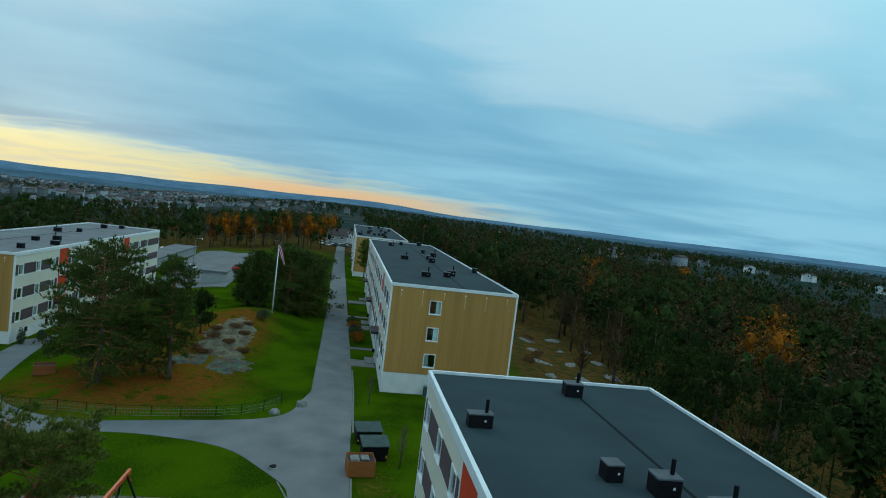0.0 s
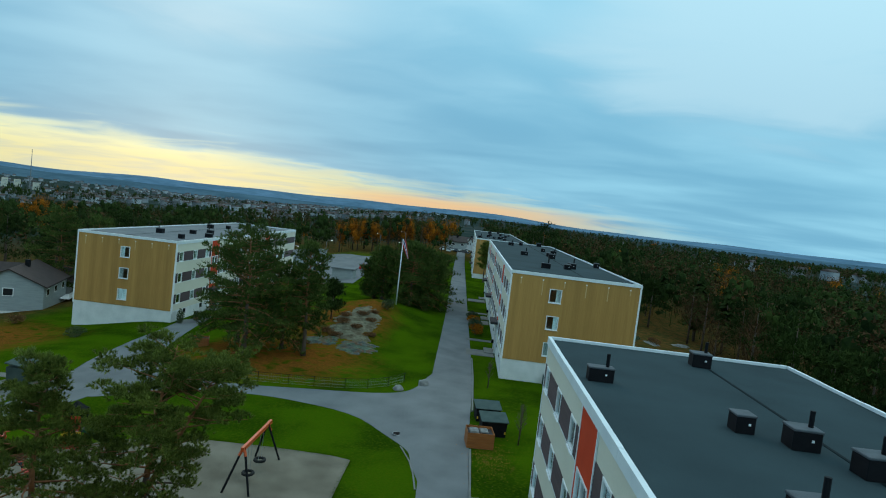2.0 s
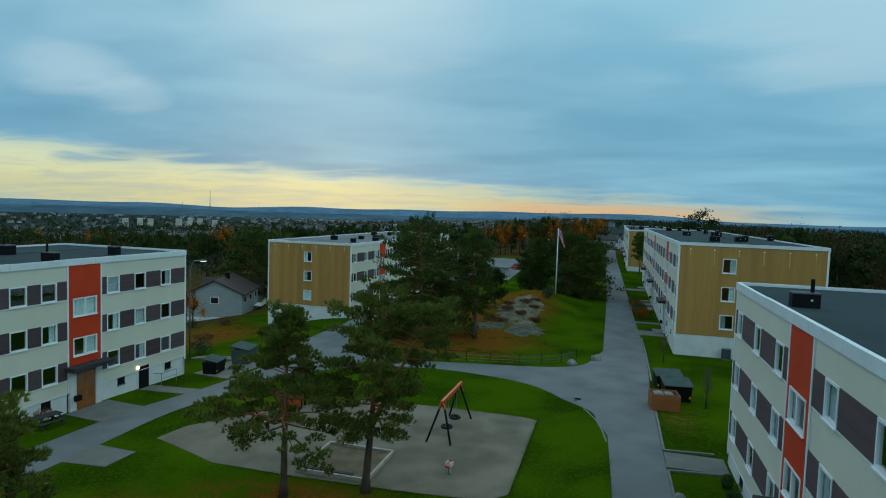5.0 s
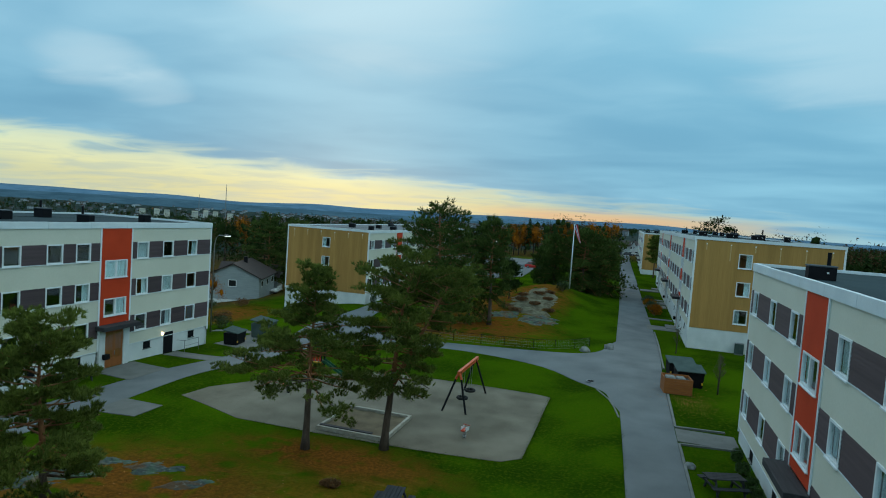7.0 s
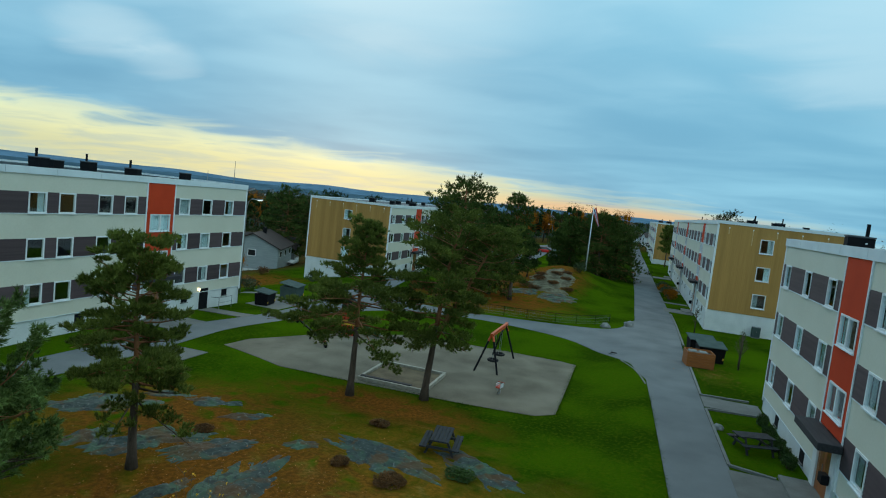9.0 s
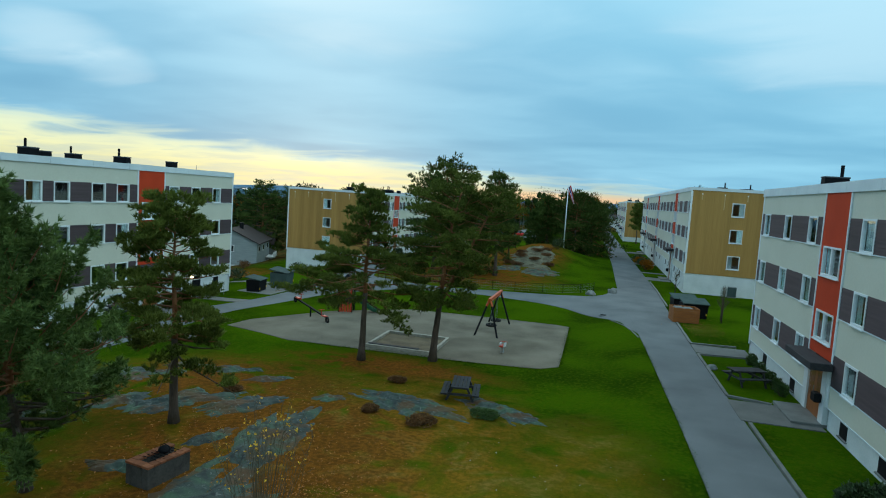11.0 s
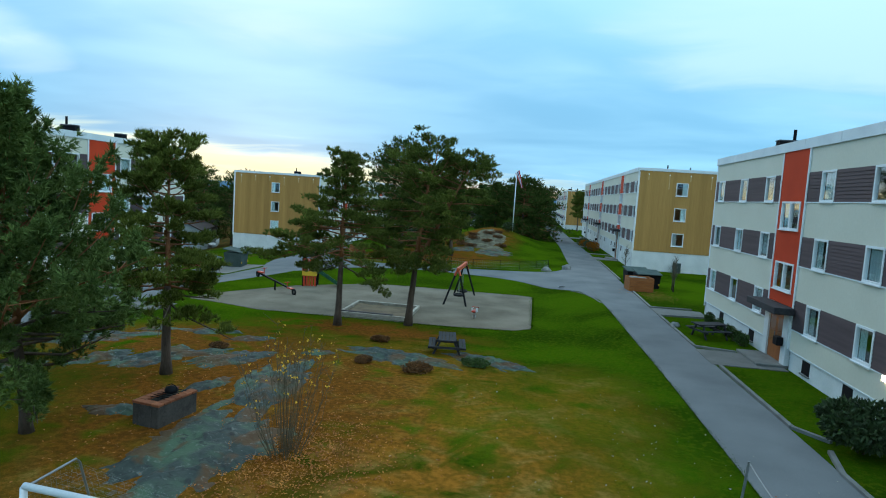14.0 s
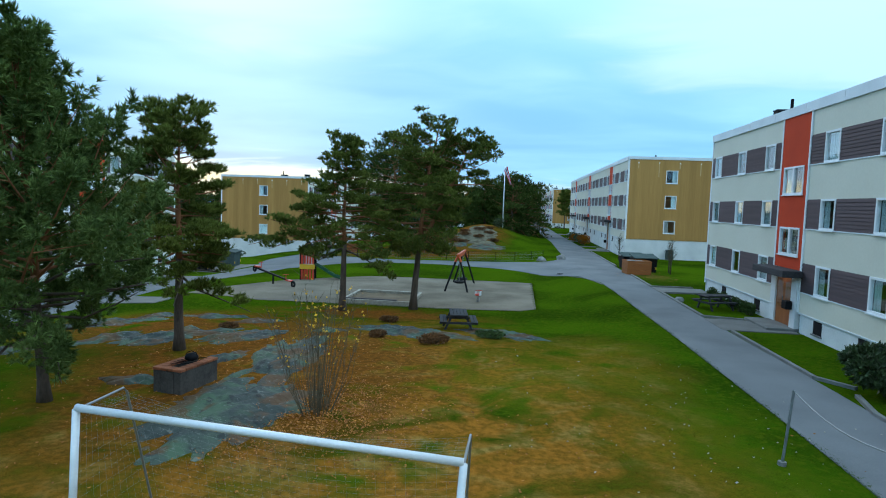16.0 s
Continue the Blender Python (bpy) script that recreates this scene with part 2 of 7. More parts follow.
ORANGE_BOARD = material("orange_stained_boards", (0.36, 0.125, 0.035), (0.27, 0.09, 0.025), 1.2, 0.7, stretch=(1, 1, 5), bump=0.2)
GREEN_BIN = material("dark_green_container_lid", (0.075, 0.105, 0.100), (0.048, 0.072, 0.070), 1.5, 0.9, bump=0.1, spec=0.08)
RED_PAINT = material("bright_red_paint", (0.55, 0.055, 0.025), (0.45, 0.045, 0.02), 2, 0.4, bump=0.03)
ORANGE_PAINT = material("orange_red_steel", (0.62, 0.10, 0.025), (0.5, 0.08, 0.02), 2, 0.4, bump=0.03)
YELLOW_PAINT = material("yellow_plastic", (0.65, 0.40, 0.03), (0.55, 0.33, 0.02), 2, 0.4, bump=0.03)
GREEN_PAINT = material("dark_green_plastic", (0.02, 0.10, 0.055), (0.015, 0.07, 0.04), 2, 0.4, bump=0.03)
BLACK_PAINT = material("black_steel", (0.012, 0.012, 0.014), None, 2, 0.75, bump=0.03, spec=0.12)
WHITE_STEEL = material("white_painted_steel", (0.74, 0.77, 0.80), (0.62, 0.65, 0.68), 3, 0.35, 0.1, bump=0.03)
NET = material("pale_nylon_net", (0.26, 0.28, 0.27), None, 4, 0.9, bump=0)
WIRE = material("galvanised_wire", (0.25, 0.27, 0.28), None, 4, 0.5, 0.6, bump=0)
BARK = material("grey_brown_pine_bark", (0.120, 0.085, 0.065), (0.055, 0.040, 0.032), 3.0, 0.95, bump=0.8, fine=14, stretch=(2, 2, 0.5), bump_scale=0.04)
BARK_TOP = material("reddish_upper_pine_bark", (0.32, 0.130, 0.055), (0.18, 0.075, 0.035), 3.0, 0.9, bump=0.6, fine=14, stretch=(2, 2, 0.5), bump_scale=0.03)
TWIG = material("grey_green_twigs", (0.125, 0.102, 0.060), (0.065, 0.054, 0.034), 4, 0.9, bump=0.2)
NEEDLES = material("pine_needles", (0.170, 0.206, 0.038), (0.058, 0.078, 0.015), 0.9, 0.8, bump=0, fine=6, island=0.3, spec=0.08)
NEEDLES_BLUE = material("blue_green_pine_needles", (0.160, 0.230, 0.062), (0.050, 0.085, 0.023), 0.9, 0.8, bump=0, fine=6, island=0.3, spec=0.08)
NEEDLES_DARK = material("dark_pine_needles", (0.095, 0.134, 0.030), (0.034, 0.056, 0.013), 0.5, 0.8, bump=0, fine=4, island=0.3, spec=0.05)
SPRUCE = material("dark_forest_needles", (0.038, 0.060, 0.014), (0.012, 0.021, 0.007), 0.10, 0.95, bump=0, fine=1.5, island=0.28, spec=0.02)
BIRCH = material("bare_brown_crowns", (0.100, 0.054, 0.024), (0.040, 0.027, 0.014), 0.15, 0.95, bump=0, fine=1.5, island=0.4, spec=0.02)
AUTUMN = material("orange_autumn_leaves", (0.40, 0.135, 0.008), (0.19, 0.055, 0.006), 0.4, 0.9, bump=0, fine=3, island=0.4, spec=0.05)
YELLOW_LEAF = material("yellow_leaves", (0.75, 0.46, 0.03), (0.55, 0.27, 0.02), 3, 0.8, bump=0, island=0.4)
SHRUB = material("evergreen_shrub_leaves", (0.056, 0.088, 0.028), (0.026, 0.044, 0.015), 2, 0.6, bump=0, island=0.45)
BOXWOOD = material("clipped_box_leaves", (0.070, 0.120, 0.022), (0.030, 0.056, 0.012), 2, 0.7, bump=0, island=0.4)
HEATHER = material("brown_heather", (0.19, 0.085, 0.028), (0.095, 0.046, 0.018), 2, 0.9, bump=0, island=0.4)
FALLEN = material("fallen_birch_leaves", (0.44, 0.175, 0.03), (0.22, 0.07, 0.016), 3, 0.8, bump=0, island=0.5)
# the blue of the air between is painted into both ridges' base colours
HILL = material("hazed_wooded_hills", (0.085, 0.145, 0.190), (0.045, 0.085, 0.115), 0.006, 1.0, bump=0, fine=0.03, spec=0)
FAR_HILL = material("hazed_far_hills", (0.130, 0.220, 0.315), (0.075, 0.140, 0.205), 0.005, 1.0, bump=0, fine=0.02, spec=0)
HOUSE_WALL = material("distant_house_walls", (0.36, 0.39, 0.42), (0.16, 0.18, 0.20), 0.02, 0.9, bump=0, island=0.5)
HOUSE_GREY = material("grey_painted_boards", (0.33, 0.37, 0.38), (0.26, 0.295, 0.305), 0.8, 0.8, stretch=(1, 1, 8), bump=0.2)
HOUSE_ROOF = material("dark_brown_roof_tiles", (0.055, 0.038, 0.035), (0.035, 0.025, 0.024), 1.2, 0.8, bump=0.3)
TYRE = material("black_rubber", (0.012, 0.012, 0.012), None, 5, 0.8, bump=0.1)
CAR_RED = material("red_car_paint", (0.50, 0.025, 0.02), None, 5, 0.25, 0.1, bump=0)
CAR_WHITE = material("white_car_paint", (0.70, 0.72, 0.73), None, 5, 0.25, 0.1, bump=0)
CAR_DARK = material("dark_car_paint", (0.03, 0.035, 0.045), None, 5, 0.25, 0.2, bump=0)
FLAG_RED = material("red_flag_cloth", (0.50, 0.035, 0.04), None, 3, 0.9, bump=0.1)
FLAG_WHITE = material("white_flag_cloth", (0.75, 0.75, 0.75), None, 3, 0.9, bump=0.1)
FLAG_BLUE = material("blue_flag_cloth", (0.03, 0.04, 0.18), None, 3, 0.9, bump=0.1)
LAMP_WARM = lamp_material("lit_warm_lamp", (1.0, 0.80, 0.45), 5.0)
LAMP_COOL = lamp_material("lit_street_lamp", (1.0, 0.96, 0.88), 3.0)


# ---------------------------------------------------------------- mesh helpers
def mesh_of(name, bm, mat):
    me = bpy.data.meshes.new(name)
    bm.normal_update()
    bm.to_mesh(me)
    bm.free()
    me.materials.append(mat)
    return me


def part(name, bm, mat, parent=None, label="", smooth=False):
    """Links a bmesh (or a finished mesh) as one object under a thing or a part."""
    me = mesh_of(name, bm, mat) if isinstance(bm, bmesh.types.BMesh) else bm
    ob = new(name, me)
    if smooth:
        me.polygons.foreach_set("use_smooth", [True] * len(me.polygons))
    ob.parent = parent
    if label:
        ob["label"] = label
    return ob


def thing(name, label, category, group="", kind="", at=(0, 0, 0), turn=0.0):
    """An empty at the base of a thing, which parents its parts."""
    ob = new(name)
    ob.matrix_basis = pose(*at, 0, 0, turn)
    ob.empty_display_size = 0.2
    return tagged(ob, label, category, group, kind)


def box(bm, x0, x1, y0, y1, z0, z1, bevel=0.0):
    v = [bm.verts.new((x, y, z)) for z in (z0, z1) for y in (y0, y1) for x in (x0, x1)]
    fs = [bm.faces.new([v[i] for i in f]) for f in ((0, 2, 3, 1), (4, 5, 7, 6), (0, 1, 5, 4), (2, 6, 7, 3), (0, 4, 6, 2), (1, 3, 7, 5))]
    if bevel:
        es = list({e for f in fs for e in f.edges})
        bmesh.ops.bevel(bm, geom=es, offset=bevel, segments=1, affect="EDGES")
    return bm


def boxed(*a, **k):
    return box(bmesh.new(), *a, **k)


def tube(bm, pts, radii, sides=8, cap=True):
    """A tapered tube along points."""
    rings, pts = [], [Vector(p) for p in pts]
    for i, p in enumerate(pts):
        d = (pts[min(i + 1, len(pts) - 1)] - pts[max(i - 1, 0)]).normalized()
        a = d.cross(Vector((0.31, 0.17, 0.93)) if abs(d.z) < 0.8 else Vector((1, 0.13, 0))).normalized()
        b = d.cross(a)
        rings.append([bm.verts.new(p + (a * math.cos(t) + b * math.sin(t)) * radii[i]) for t in (2 * math.pi * k / sides for k in range(sides))])
    for r, q in zip(rings, rings[1:]):
        for k in range(sides):
            bm.faces.new((r[k], r[(k + 1) % sides], q[(k + 1) % sides], q[k]))
    if cap:
        bm.faces.new(rings[0][::-1])
        bm.faces.new(rings[-1])
    return bm


def tubed(pts, r, sides=8):
    return tube(bmesh.new(), pts, [r] * len(pts) if isinstance(r, (int, float)) else r, sides)


def loft(bm, rings, close=True, caps=True):
    """Skins rings of equal count."""
    vs = [[bm.verts.new(p) for p in r] for r in rings]
    n = len(vs[0])
    for a, b in zip(vs, vs[1:]):
        for k in range(n if close else n - 1):
            bm.faces.new((a[k], a[(k + 1) % n], b[(k + 1) % n], b[k]))
    if caps and close:
        bm.faces.new(vs[0][::-1])
        bm.faces.new(vs[-1])
    return bm


def soup(name, verts, tris, mat):
    """A mesh from arrays of corners and triangles."""
    me = bpy.data.meshes.new(name)
    me.vertices.add(len(verts))
    me.vertices.foreach_set("co", np.asarray(verts, np.float32).ravel())
    me.loops.add(3 * len(tris))
    me.loops.foreach_set("vertex_index", np.asarray(tris, np.int32).ravel())
    me.polygons.add(len(tris))
    me.polygons.foreach_set("loop_start", np.arange(0, 3 * len(tris), 3, dtype=np.int32))
    me.update(calc_edges=True)
    me.validate()
    me.materials.append(mat)
    return me


def ss(a, b, v):
    t = np.clip((v - a) / (b - a), 0, 1)
    return t * t * (3 - 2 * t)


# ---------------------------------------------------------------- the lie of the land
def land(x, y):
    x, y = np.asarray(x, float), np.asarray(y, float)
    # the yard dips towards the playground; the road runs a little higher, the far path lower
    yard = 0.05 - 0.90 * ss(11, 24, y) + 0.45 * ss(42, 54, y)
    east = -0.06 - 0.24 * ss(36, 60, y)
    west = -1.30 - 0.30 * ss(30, 41, y) - 0.80 * ss(50, 72, y)
    z = yard + (east - yard) * ss(-4.5, 0.0, x) + (west - yard) * ss(-19, -34, x)
    z = z - 1.9 * ss(-36, -50, x) - 3.0 * ss(-50, -75, x) - 16.0 * ss(-85, -330, x) - 22.0 * ss(-330, -900, x)
    z = z - 2.6 * ss(20, 38, x) - 6.0 * ss(38, 90, x) - 6.0 * ss(90, 320, x) - 14.0 * ss(420, 1000, x)
    z = z + 2.5 * np.exp(-((x + 11) / 6.3) ** 2 - ((y - 84) / 13) ** 2)
    z = z - 9.0 * ss(230, 520, y) * ss(60, -60, np.abs(x) - 60)
    z = z + 8.0 * np.exp(-((x - 440) / 190) ** 2 - ((y - 570) / 160) ** 2)
    z = z + 0.022 * np.sin(x * 0.61 + 1.3) * np.sin(y * 0.47) * ss(3, -3, x)
    return z


def land_at(x, y):
    return float(land(x, y))


def axis(lo, hi, step, far, grow=1.22):
    mid = list(np.arange(lo, hi + step / 2, step))
    a, s = [lo], step
    while a[-1] > -far:
        s *= grow
        a.append(a[-1] - s)
    b, s = [hi], step
    while b[-1] < far:
        s *= grow
        b.append(b[-1] + s)
    return np.array(a[:0:-1] + mid + b[1:])


def ground_material():
    """Mown grass, moss and dry grass, needle litter round the pines, and forest floor further out."""
    m = bpy.data.materials.new("grass_and_needle_litter")
    m.use_nodes = True
    nt = m.node_tree
    N, L = nt.nodes.new, nt.links.new
    b = nt.nodes["Principled BSDF"]
    b.inputs["Roughness"].default_value, b.inputs["Specular IOR Level"].default_value = 1.0, 0.0
    pos = N("ShaderNodeNewGeometry").outputs["Position"]

    def noise_(scale, detail=4, dist=0.0):
        n = N("ShaderNodeTexNoise")
        n.inputs["Scale"].default_value, n.inputs["Detail"].default_value, n.inputs["Distortion"].default_value = scale, detail, dist
        L(pos, n.inputs["Vector"])
        return n.outputs[0]

    def math_(op, a, c=None):
        n = N("ShaderNodeMath")
        n.operation = op
        for i, v in enumerate((a, c)):
            if isinstance(v, (int, float)):
                n.inputs[i].default_value = v
            elif v is not None:
                L(v, n.inputs[i])
        return n.outputs[0]

    def ramp_(v, a, c):
        n = N("ShaderNodeMapRange")
        n.interpolation_type = "SMOOTHSTEP"
        L(v, n.inputs[0])
        n.inputs[1].default_value, n.inputs[2].default_value = a, c
        return n.outputs[0]

    def mix_(f, a, c):
        n = N("ShaderNodeMix")
        n.data_type = "RGBA"
        L(f, n.inputs[0])
        for i, v in ((6, a), (7, c)):
            if isinstance(v, tuple):
                n.inputs[i].default_value = (*v, 1)
            else:
                L(v, n.inputs[i])
        return n.outputs[2]

    sep = N("ShaderNodeSeparateXYZ")
    L(pos, sep.inputs[0])
    coarse, mid, fine, hair = noise_(0.16, 3), noise_(0.75, 5, 0.4), noise_(6.0, 4), noise_(45.0, 3)
    wobble = math_("MULTIPLY", math_("SUBTRACT", mid, 0.5), 1.5)

    def ellipse(cx, cy, rx, ry, soft=0.35):
        dx = math_("DIVIDE", math_("SUBTRACT", sep.outputs[0], cx), rx)
        dy = math_("DIVIDE", math_("SUBTRACT", sep.outputs[1], cy), ry)
        r = math_("SQRT", math_("ADD", math_("MULTIPLY", dx, dx), math_("MULTIPLY", dy, dy)))
        return ramp_(math_("ADD", r, wobble), 1 + soft, 1 - soft)

    grass = mix_(ramp_(coarse, 0.35, 0.65), (0.042, 0.090, 0.002), (0.018, 0.045, 0.002))
    grass = mix_(math_("MULTIPLY", ramp_(fine, 0.45, 0.7), 0.5), grass, (0.076, 0.098, 0.004))
    tan = mix_(ramp_(fine, 0.35, 0.65), (0.262, 0.168, 0.042), (0.145, 0.102, 0.020))
    dry = mix_(ramp_(fine, 0.35, 0.65), (0.285, 0.118, 0.016), (0.168, 0.078, 0.011))
    litter = mix_(ramp_(fine, 0.35, 0.65), (0.182, 0.068, 0.012), (0.108, 0.046, 0.010))
    dry_zone = math_("MAXIMUM", ellipse(-10.6, 6.5, 5.6, 11.5, 0.5), math_("MAXIMUM", ellipse(-7.4, 2.6, 4.4, 9.4, 0.75), math_("MULTIPLY", ellipse(-3.5, 11.4, 2.0, 4.2, 0.8), 0.55)))
    col = mix_(math_("MULTIPLY", dry_zone, ramp_(math_("ADD", mid, math_("MULTIPLY", coarse, 0.6)), 0.50, 0.80)), grass, dry)
    col = mix_(math_("MULTIPLY", dry_zone, ramp_(noise_(0.42, 6, 1.6), 0.46, 0.70)), col, tan)
    col = mix_(math_("MULTIPLY", dry_zone, ramp_(noise_(0.33, 7, 2.2), 0.44, 0.70)), col, grass)
    lit_zone = math_("MAXIMUM", math_("MAXIMUM", math_("MAXIMUM", ellipse(-13.6, 8.6, 5.4, 7.2), ellipse(-18.8, 14.2, 6.5, 5.6, 0.5)), ellipse(-17.5, 59.5, 9.5, 8.5)), ellipse(-13.6, 22.0, 5.5, 2.2, 0.5))
    lit_zone = math_("MAXIMUM", lit_zone, math_("MAXIMUM", ellipse(-13.5, 77.0, 6.0, 13.0), ellipse(-55.0, 62.0, 12.0, 12.0)))
    col = mix_(math_("MULTIPLY", lit_zone, ramp_(mid, 0.30, 0.54)), col, litter)
    floor_ = mix_(ramp_(mid, 0.35, 0.65), (0.110, 0.056, 0.018), (0.040, 0.044, 0.013))
    wild = math_("MAXIMUM", math_("MAXIMUM", ramp_(sep.outputs[0], 21, 27), ramp_(sep.outputs[0], -53, -62)), ramp_(sep.outputs[1], 190, 230))
    col = mix_(wild, col, floor_)
    woods = math_("MAXIMUM", ramp_(sep.outputs[0], 60, 140), math_("MAXIMUM", ramp_(sep.outputs[0], -90, -180), ramp_(sep.outputs[1], 260, 420)))
    far_ = mix_(ramp_(noise_(0.02, 6), 0.42, 0.62), (0.022, 0.040, 0.036), (0.052, 0.060, 0.056))
    col = mix_(woods, col, far_)
    tone = N("ShaderNodeHueSaturation")
    sc = N("ShaderNodeMapRange")
    L(hair, sc.inputs[0])
    sc.inputs[1].default_value, sc.inputs[2].default_value, sc.inputs[3].default_value, sc.inputs[4].default_value = 0.3, 0.7, 0.72, 1.28
    L(sc.outputs[0], tone.inputs["Value"])
    L(col, tone.inputs["Color"])
    L(tone.outputs[0], b.inputs["Base Color"])
    bp = N("ShaderNodeBump")
    bp.inputs["Strength"].default_value, bp.inputs["Distance"].default_value = 0.6, 0.05
    L(math_("ADD", math_("MULTIPLY", hair, 0.5), fine), bp.inputs["Height"])
    L(bp.outputs[0], b.inputs["Normal"])
    return m


GROUND = ground_material()


def build_ground():
    xs, ys = axis(-56, 26, 0.5, 4700), axis(-24, 140, 0.75, 4700)
    X, Y = np.meshgrid(xs, ys)
    Z = land(X, Y)
    nx, ny = len(xs), len(ys)
    i = np.arange(nx * ny).reshape(ny, nx)
    a, b, c, d = i[:-1, :-1].ravel(), i[:-1, 1:].ravel(), i[1:, 1:].ravel(), i[1:, :-1].ravel()
    tris = np.concatenate([np.stack([a, b, c], 1), np.stack([a, c, d], 1)])
    ob = part("ground", soup("ground", np.stack([X.ravel(), Y.ravel(), Z.ravel()], 1), tris, GROUND), GROUND, smooth=True)
    tagged(ob, "uneven ground of mown grass, pine litter and forest floor", "ground", kind="structure")


build_ground()


def sheet(name, left, right, lift, mat, label, category, across=6, step=1.0, kind="structure"):
    """A paved strip between two edge lines given at equal stations, laid on the land."""
    l, r = np.array(left, float), np.array(right, float)
    rows = []
    for k in range(len(l) - 1):
        n = max(1, int(max(np.linalg.norm(l[k + 1] - l[k]), np.linalg.norm(r[k + 1] - r[k])) / step))
        for j in range(n):
            rows.append((l[k] + (l[k + 1] - l[k]) * j / n, r[k] + (r[k + 1] - r[k]) * j / n))
    rows.append((l[-1], r[-1]))
    bm = bmesh.new()
    grid = []
    for p, q in rows:
        line = []
        for j in range(across + 1):
            w = p + (q - p) * j / across
            line.append(bm.verts.new((w[0], w[1], land_at(*w) + lift + 0.0022 * max(0.0, w[1] - 90))))
        grid.append(line)
    for u, v in zip(grid, grid[1:]):
        for j in range(across):
            bm.faces.new((u[j], u[j + 1], v[j + 1], v[j]))
    # a skirt down into the soil
    edge = [e for e in bm.edges if e.is_boundary]
    ext = bmesh.ops.extrude_edge_only(bm, edges=edge)
    for v in (g for g in ext["geom"] if isinstance(g, bmesh.types.BMVert)):
        v.co.z -= 0.12
    bmesh.ops.recalc_face_normals(bm, faces=bm.faces)
    return tagged(part(name, bm, mat), label, category, kind=kind)


def smooth_line(pts, n=6):
    """A Catmull-Rom line through points."""
    p = [Vector((*q, 0)) for q in pts]
    out = []
    for i in range(len(p) - 1):
        a, b, c, d = p[max(i - 1, 0)], p[i], p[i + 1], p[min(i + 2, len(p) - 1)]
        for k in range(n):
            t = k / n
            q = 0.5 * ((2 * b) + (c - a) * t + (2 * a - 5 * b + 4 * c - d) * t * t + (3 * b - a - 3 * c + d) * t ** 3)
            out.append((q.x, q.y))
    out.append((p[-1].x, p[-1].y))
    return out


# the straight road between the blocks
ROAD_Y = [-45, 0, 10, 20, 32, 45, 60, 90, 140, 190, 245]
ROAD_L = [0.5, 0.45, 0.4, 0.2, -0.15, -0.6, -0.9, -1.0, -1.6, -2.2, -2.5]
ROAD_R = [3.1, 3.1, 3.1, 2.95, 2.82, 2.85, 3.1, 2.6, 1.8, 1.0, 0.6]
sheet("road", smooth_line(list(zip(ROAD_L, ROAD_Y))), smooth_line(list(zip(ROAD_R, ROAD_Y))), 0.022, ASPHALT, "straight grey asphalt road between the blocks", "road")
# the cross path with its wide mouth at the junction
sheet("cross_path", smooth_line([(0.4, 64.0), (-1.2, 58.5), (-1.9, 55.0), (-2.9, 52.9), (-5.5, 51.5), (-10.6, 50.6), (-17.3, 49.5), (-22.5, 51.0), (-26.7, 55.5), (-29.0, 61.0), (-31.4, 71.0), (-33.0, 82.0)], 5),
      smooth_line([(0.9, 31.0), (-0.1, 34.2), (-0.85, 37.0), (-1.7, 40.2), (-5.6, 45.7), (-11.9, 47.6), (-17.5, 47.4), (-22.5, 46.0), (-27.0, 44.0), (-31.0, 47.5), (-34.3, 64.0), (-35.2, 78.0)], 5), 0.018, ASPHALT,
      "curving grey asphalt path leaving the road", "path")
# the path along the far block
sheet("side_path", smooth_line([(-28.8, -20), (-28.9, 13.0), (-29.1, 25.0), (-29.2, 31.5), (-28.3, 36.8), (-26.4, 44.2)]),
      smooth_line([(-32.6, -20), (-32.6, 13.0), (-32.4, 25.0), (-32.1, 31.0), (-31.5, 36.4), (-30.4, 46.5)]), 0.026, ASPHALT,
      "narrow grey asphalt path along the block", "path")
sheet("gravel_yard", [(-26.6, 27.2), (-21, 24.9), (-16, 24.8), (-10.6, 25.1), (-7.2, 25.4), (-5.9, 25.6), (-4.95, 26.5)],
      [(-26.3, 29.5), (-22.5, 34.4), (-17.5, 38.0), (-10.5, 38.6), (-7.0, 38.5), (-6.0, 38.4), (-4.9, 38.1)], 0.022, GRAVEL, "playground yard of pale grey gravel", "playground", across=14)
sheet("parking_lot", [(-34.5, 122), (-40, 160), (-44, 203)], [(-20.5, 119), (-21.5, 150), (-26, 196)], 0.03, ASPHALT, "grey asphalt parking lot", "parking lot", across=10, step=4)


# ---------------------------------------------------------------- apartment blocks
def window_mesh(w, h):
    """A picture-frame ring, facing -x, its middle at the origin."""
    t = 0.085
    bm = bmesh.new()
    def ring(x, a, b):
        return [bm.verts.new((x, y, z)) for y, z in ((-a, -b), (a, -b), (a, b), (-a, b))]
    fo, fi = ring(-0.04, w / 2, h / 2), ring(-0.04, w / 2 - t, h / 2 - t)
    bo, bi = ring(0.09, w / 2, h / 2), ring(0.09, w / 2 - t, h / 2 - t)
    for k in range(4):
        j = (k + 1) % 4
        for q in ((fo[k], fo[j], fi[j], fi[k]), (bo[j], bo[k], bi[k], bi[j]), (fo[j], fo[k], bo[k], bo[j]), (fi[k], fi[j], bi[j], bi[k])):
            bm.faces.new(q)
    bmesh.ops.recalc_face_normals(bm, faces=bm.faces)
    return mesh_of("window", bm, TRIM)


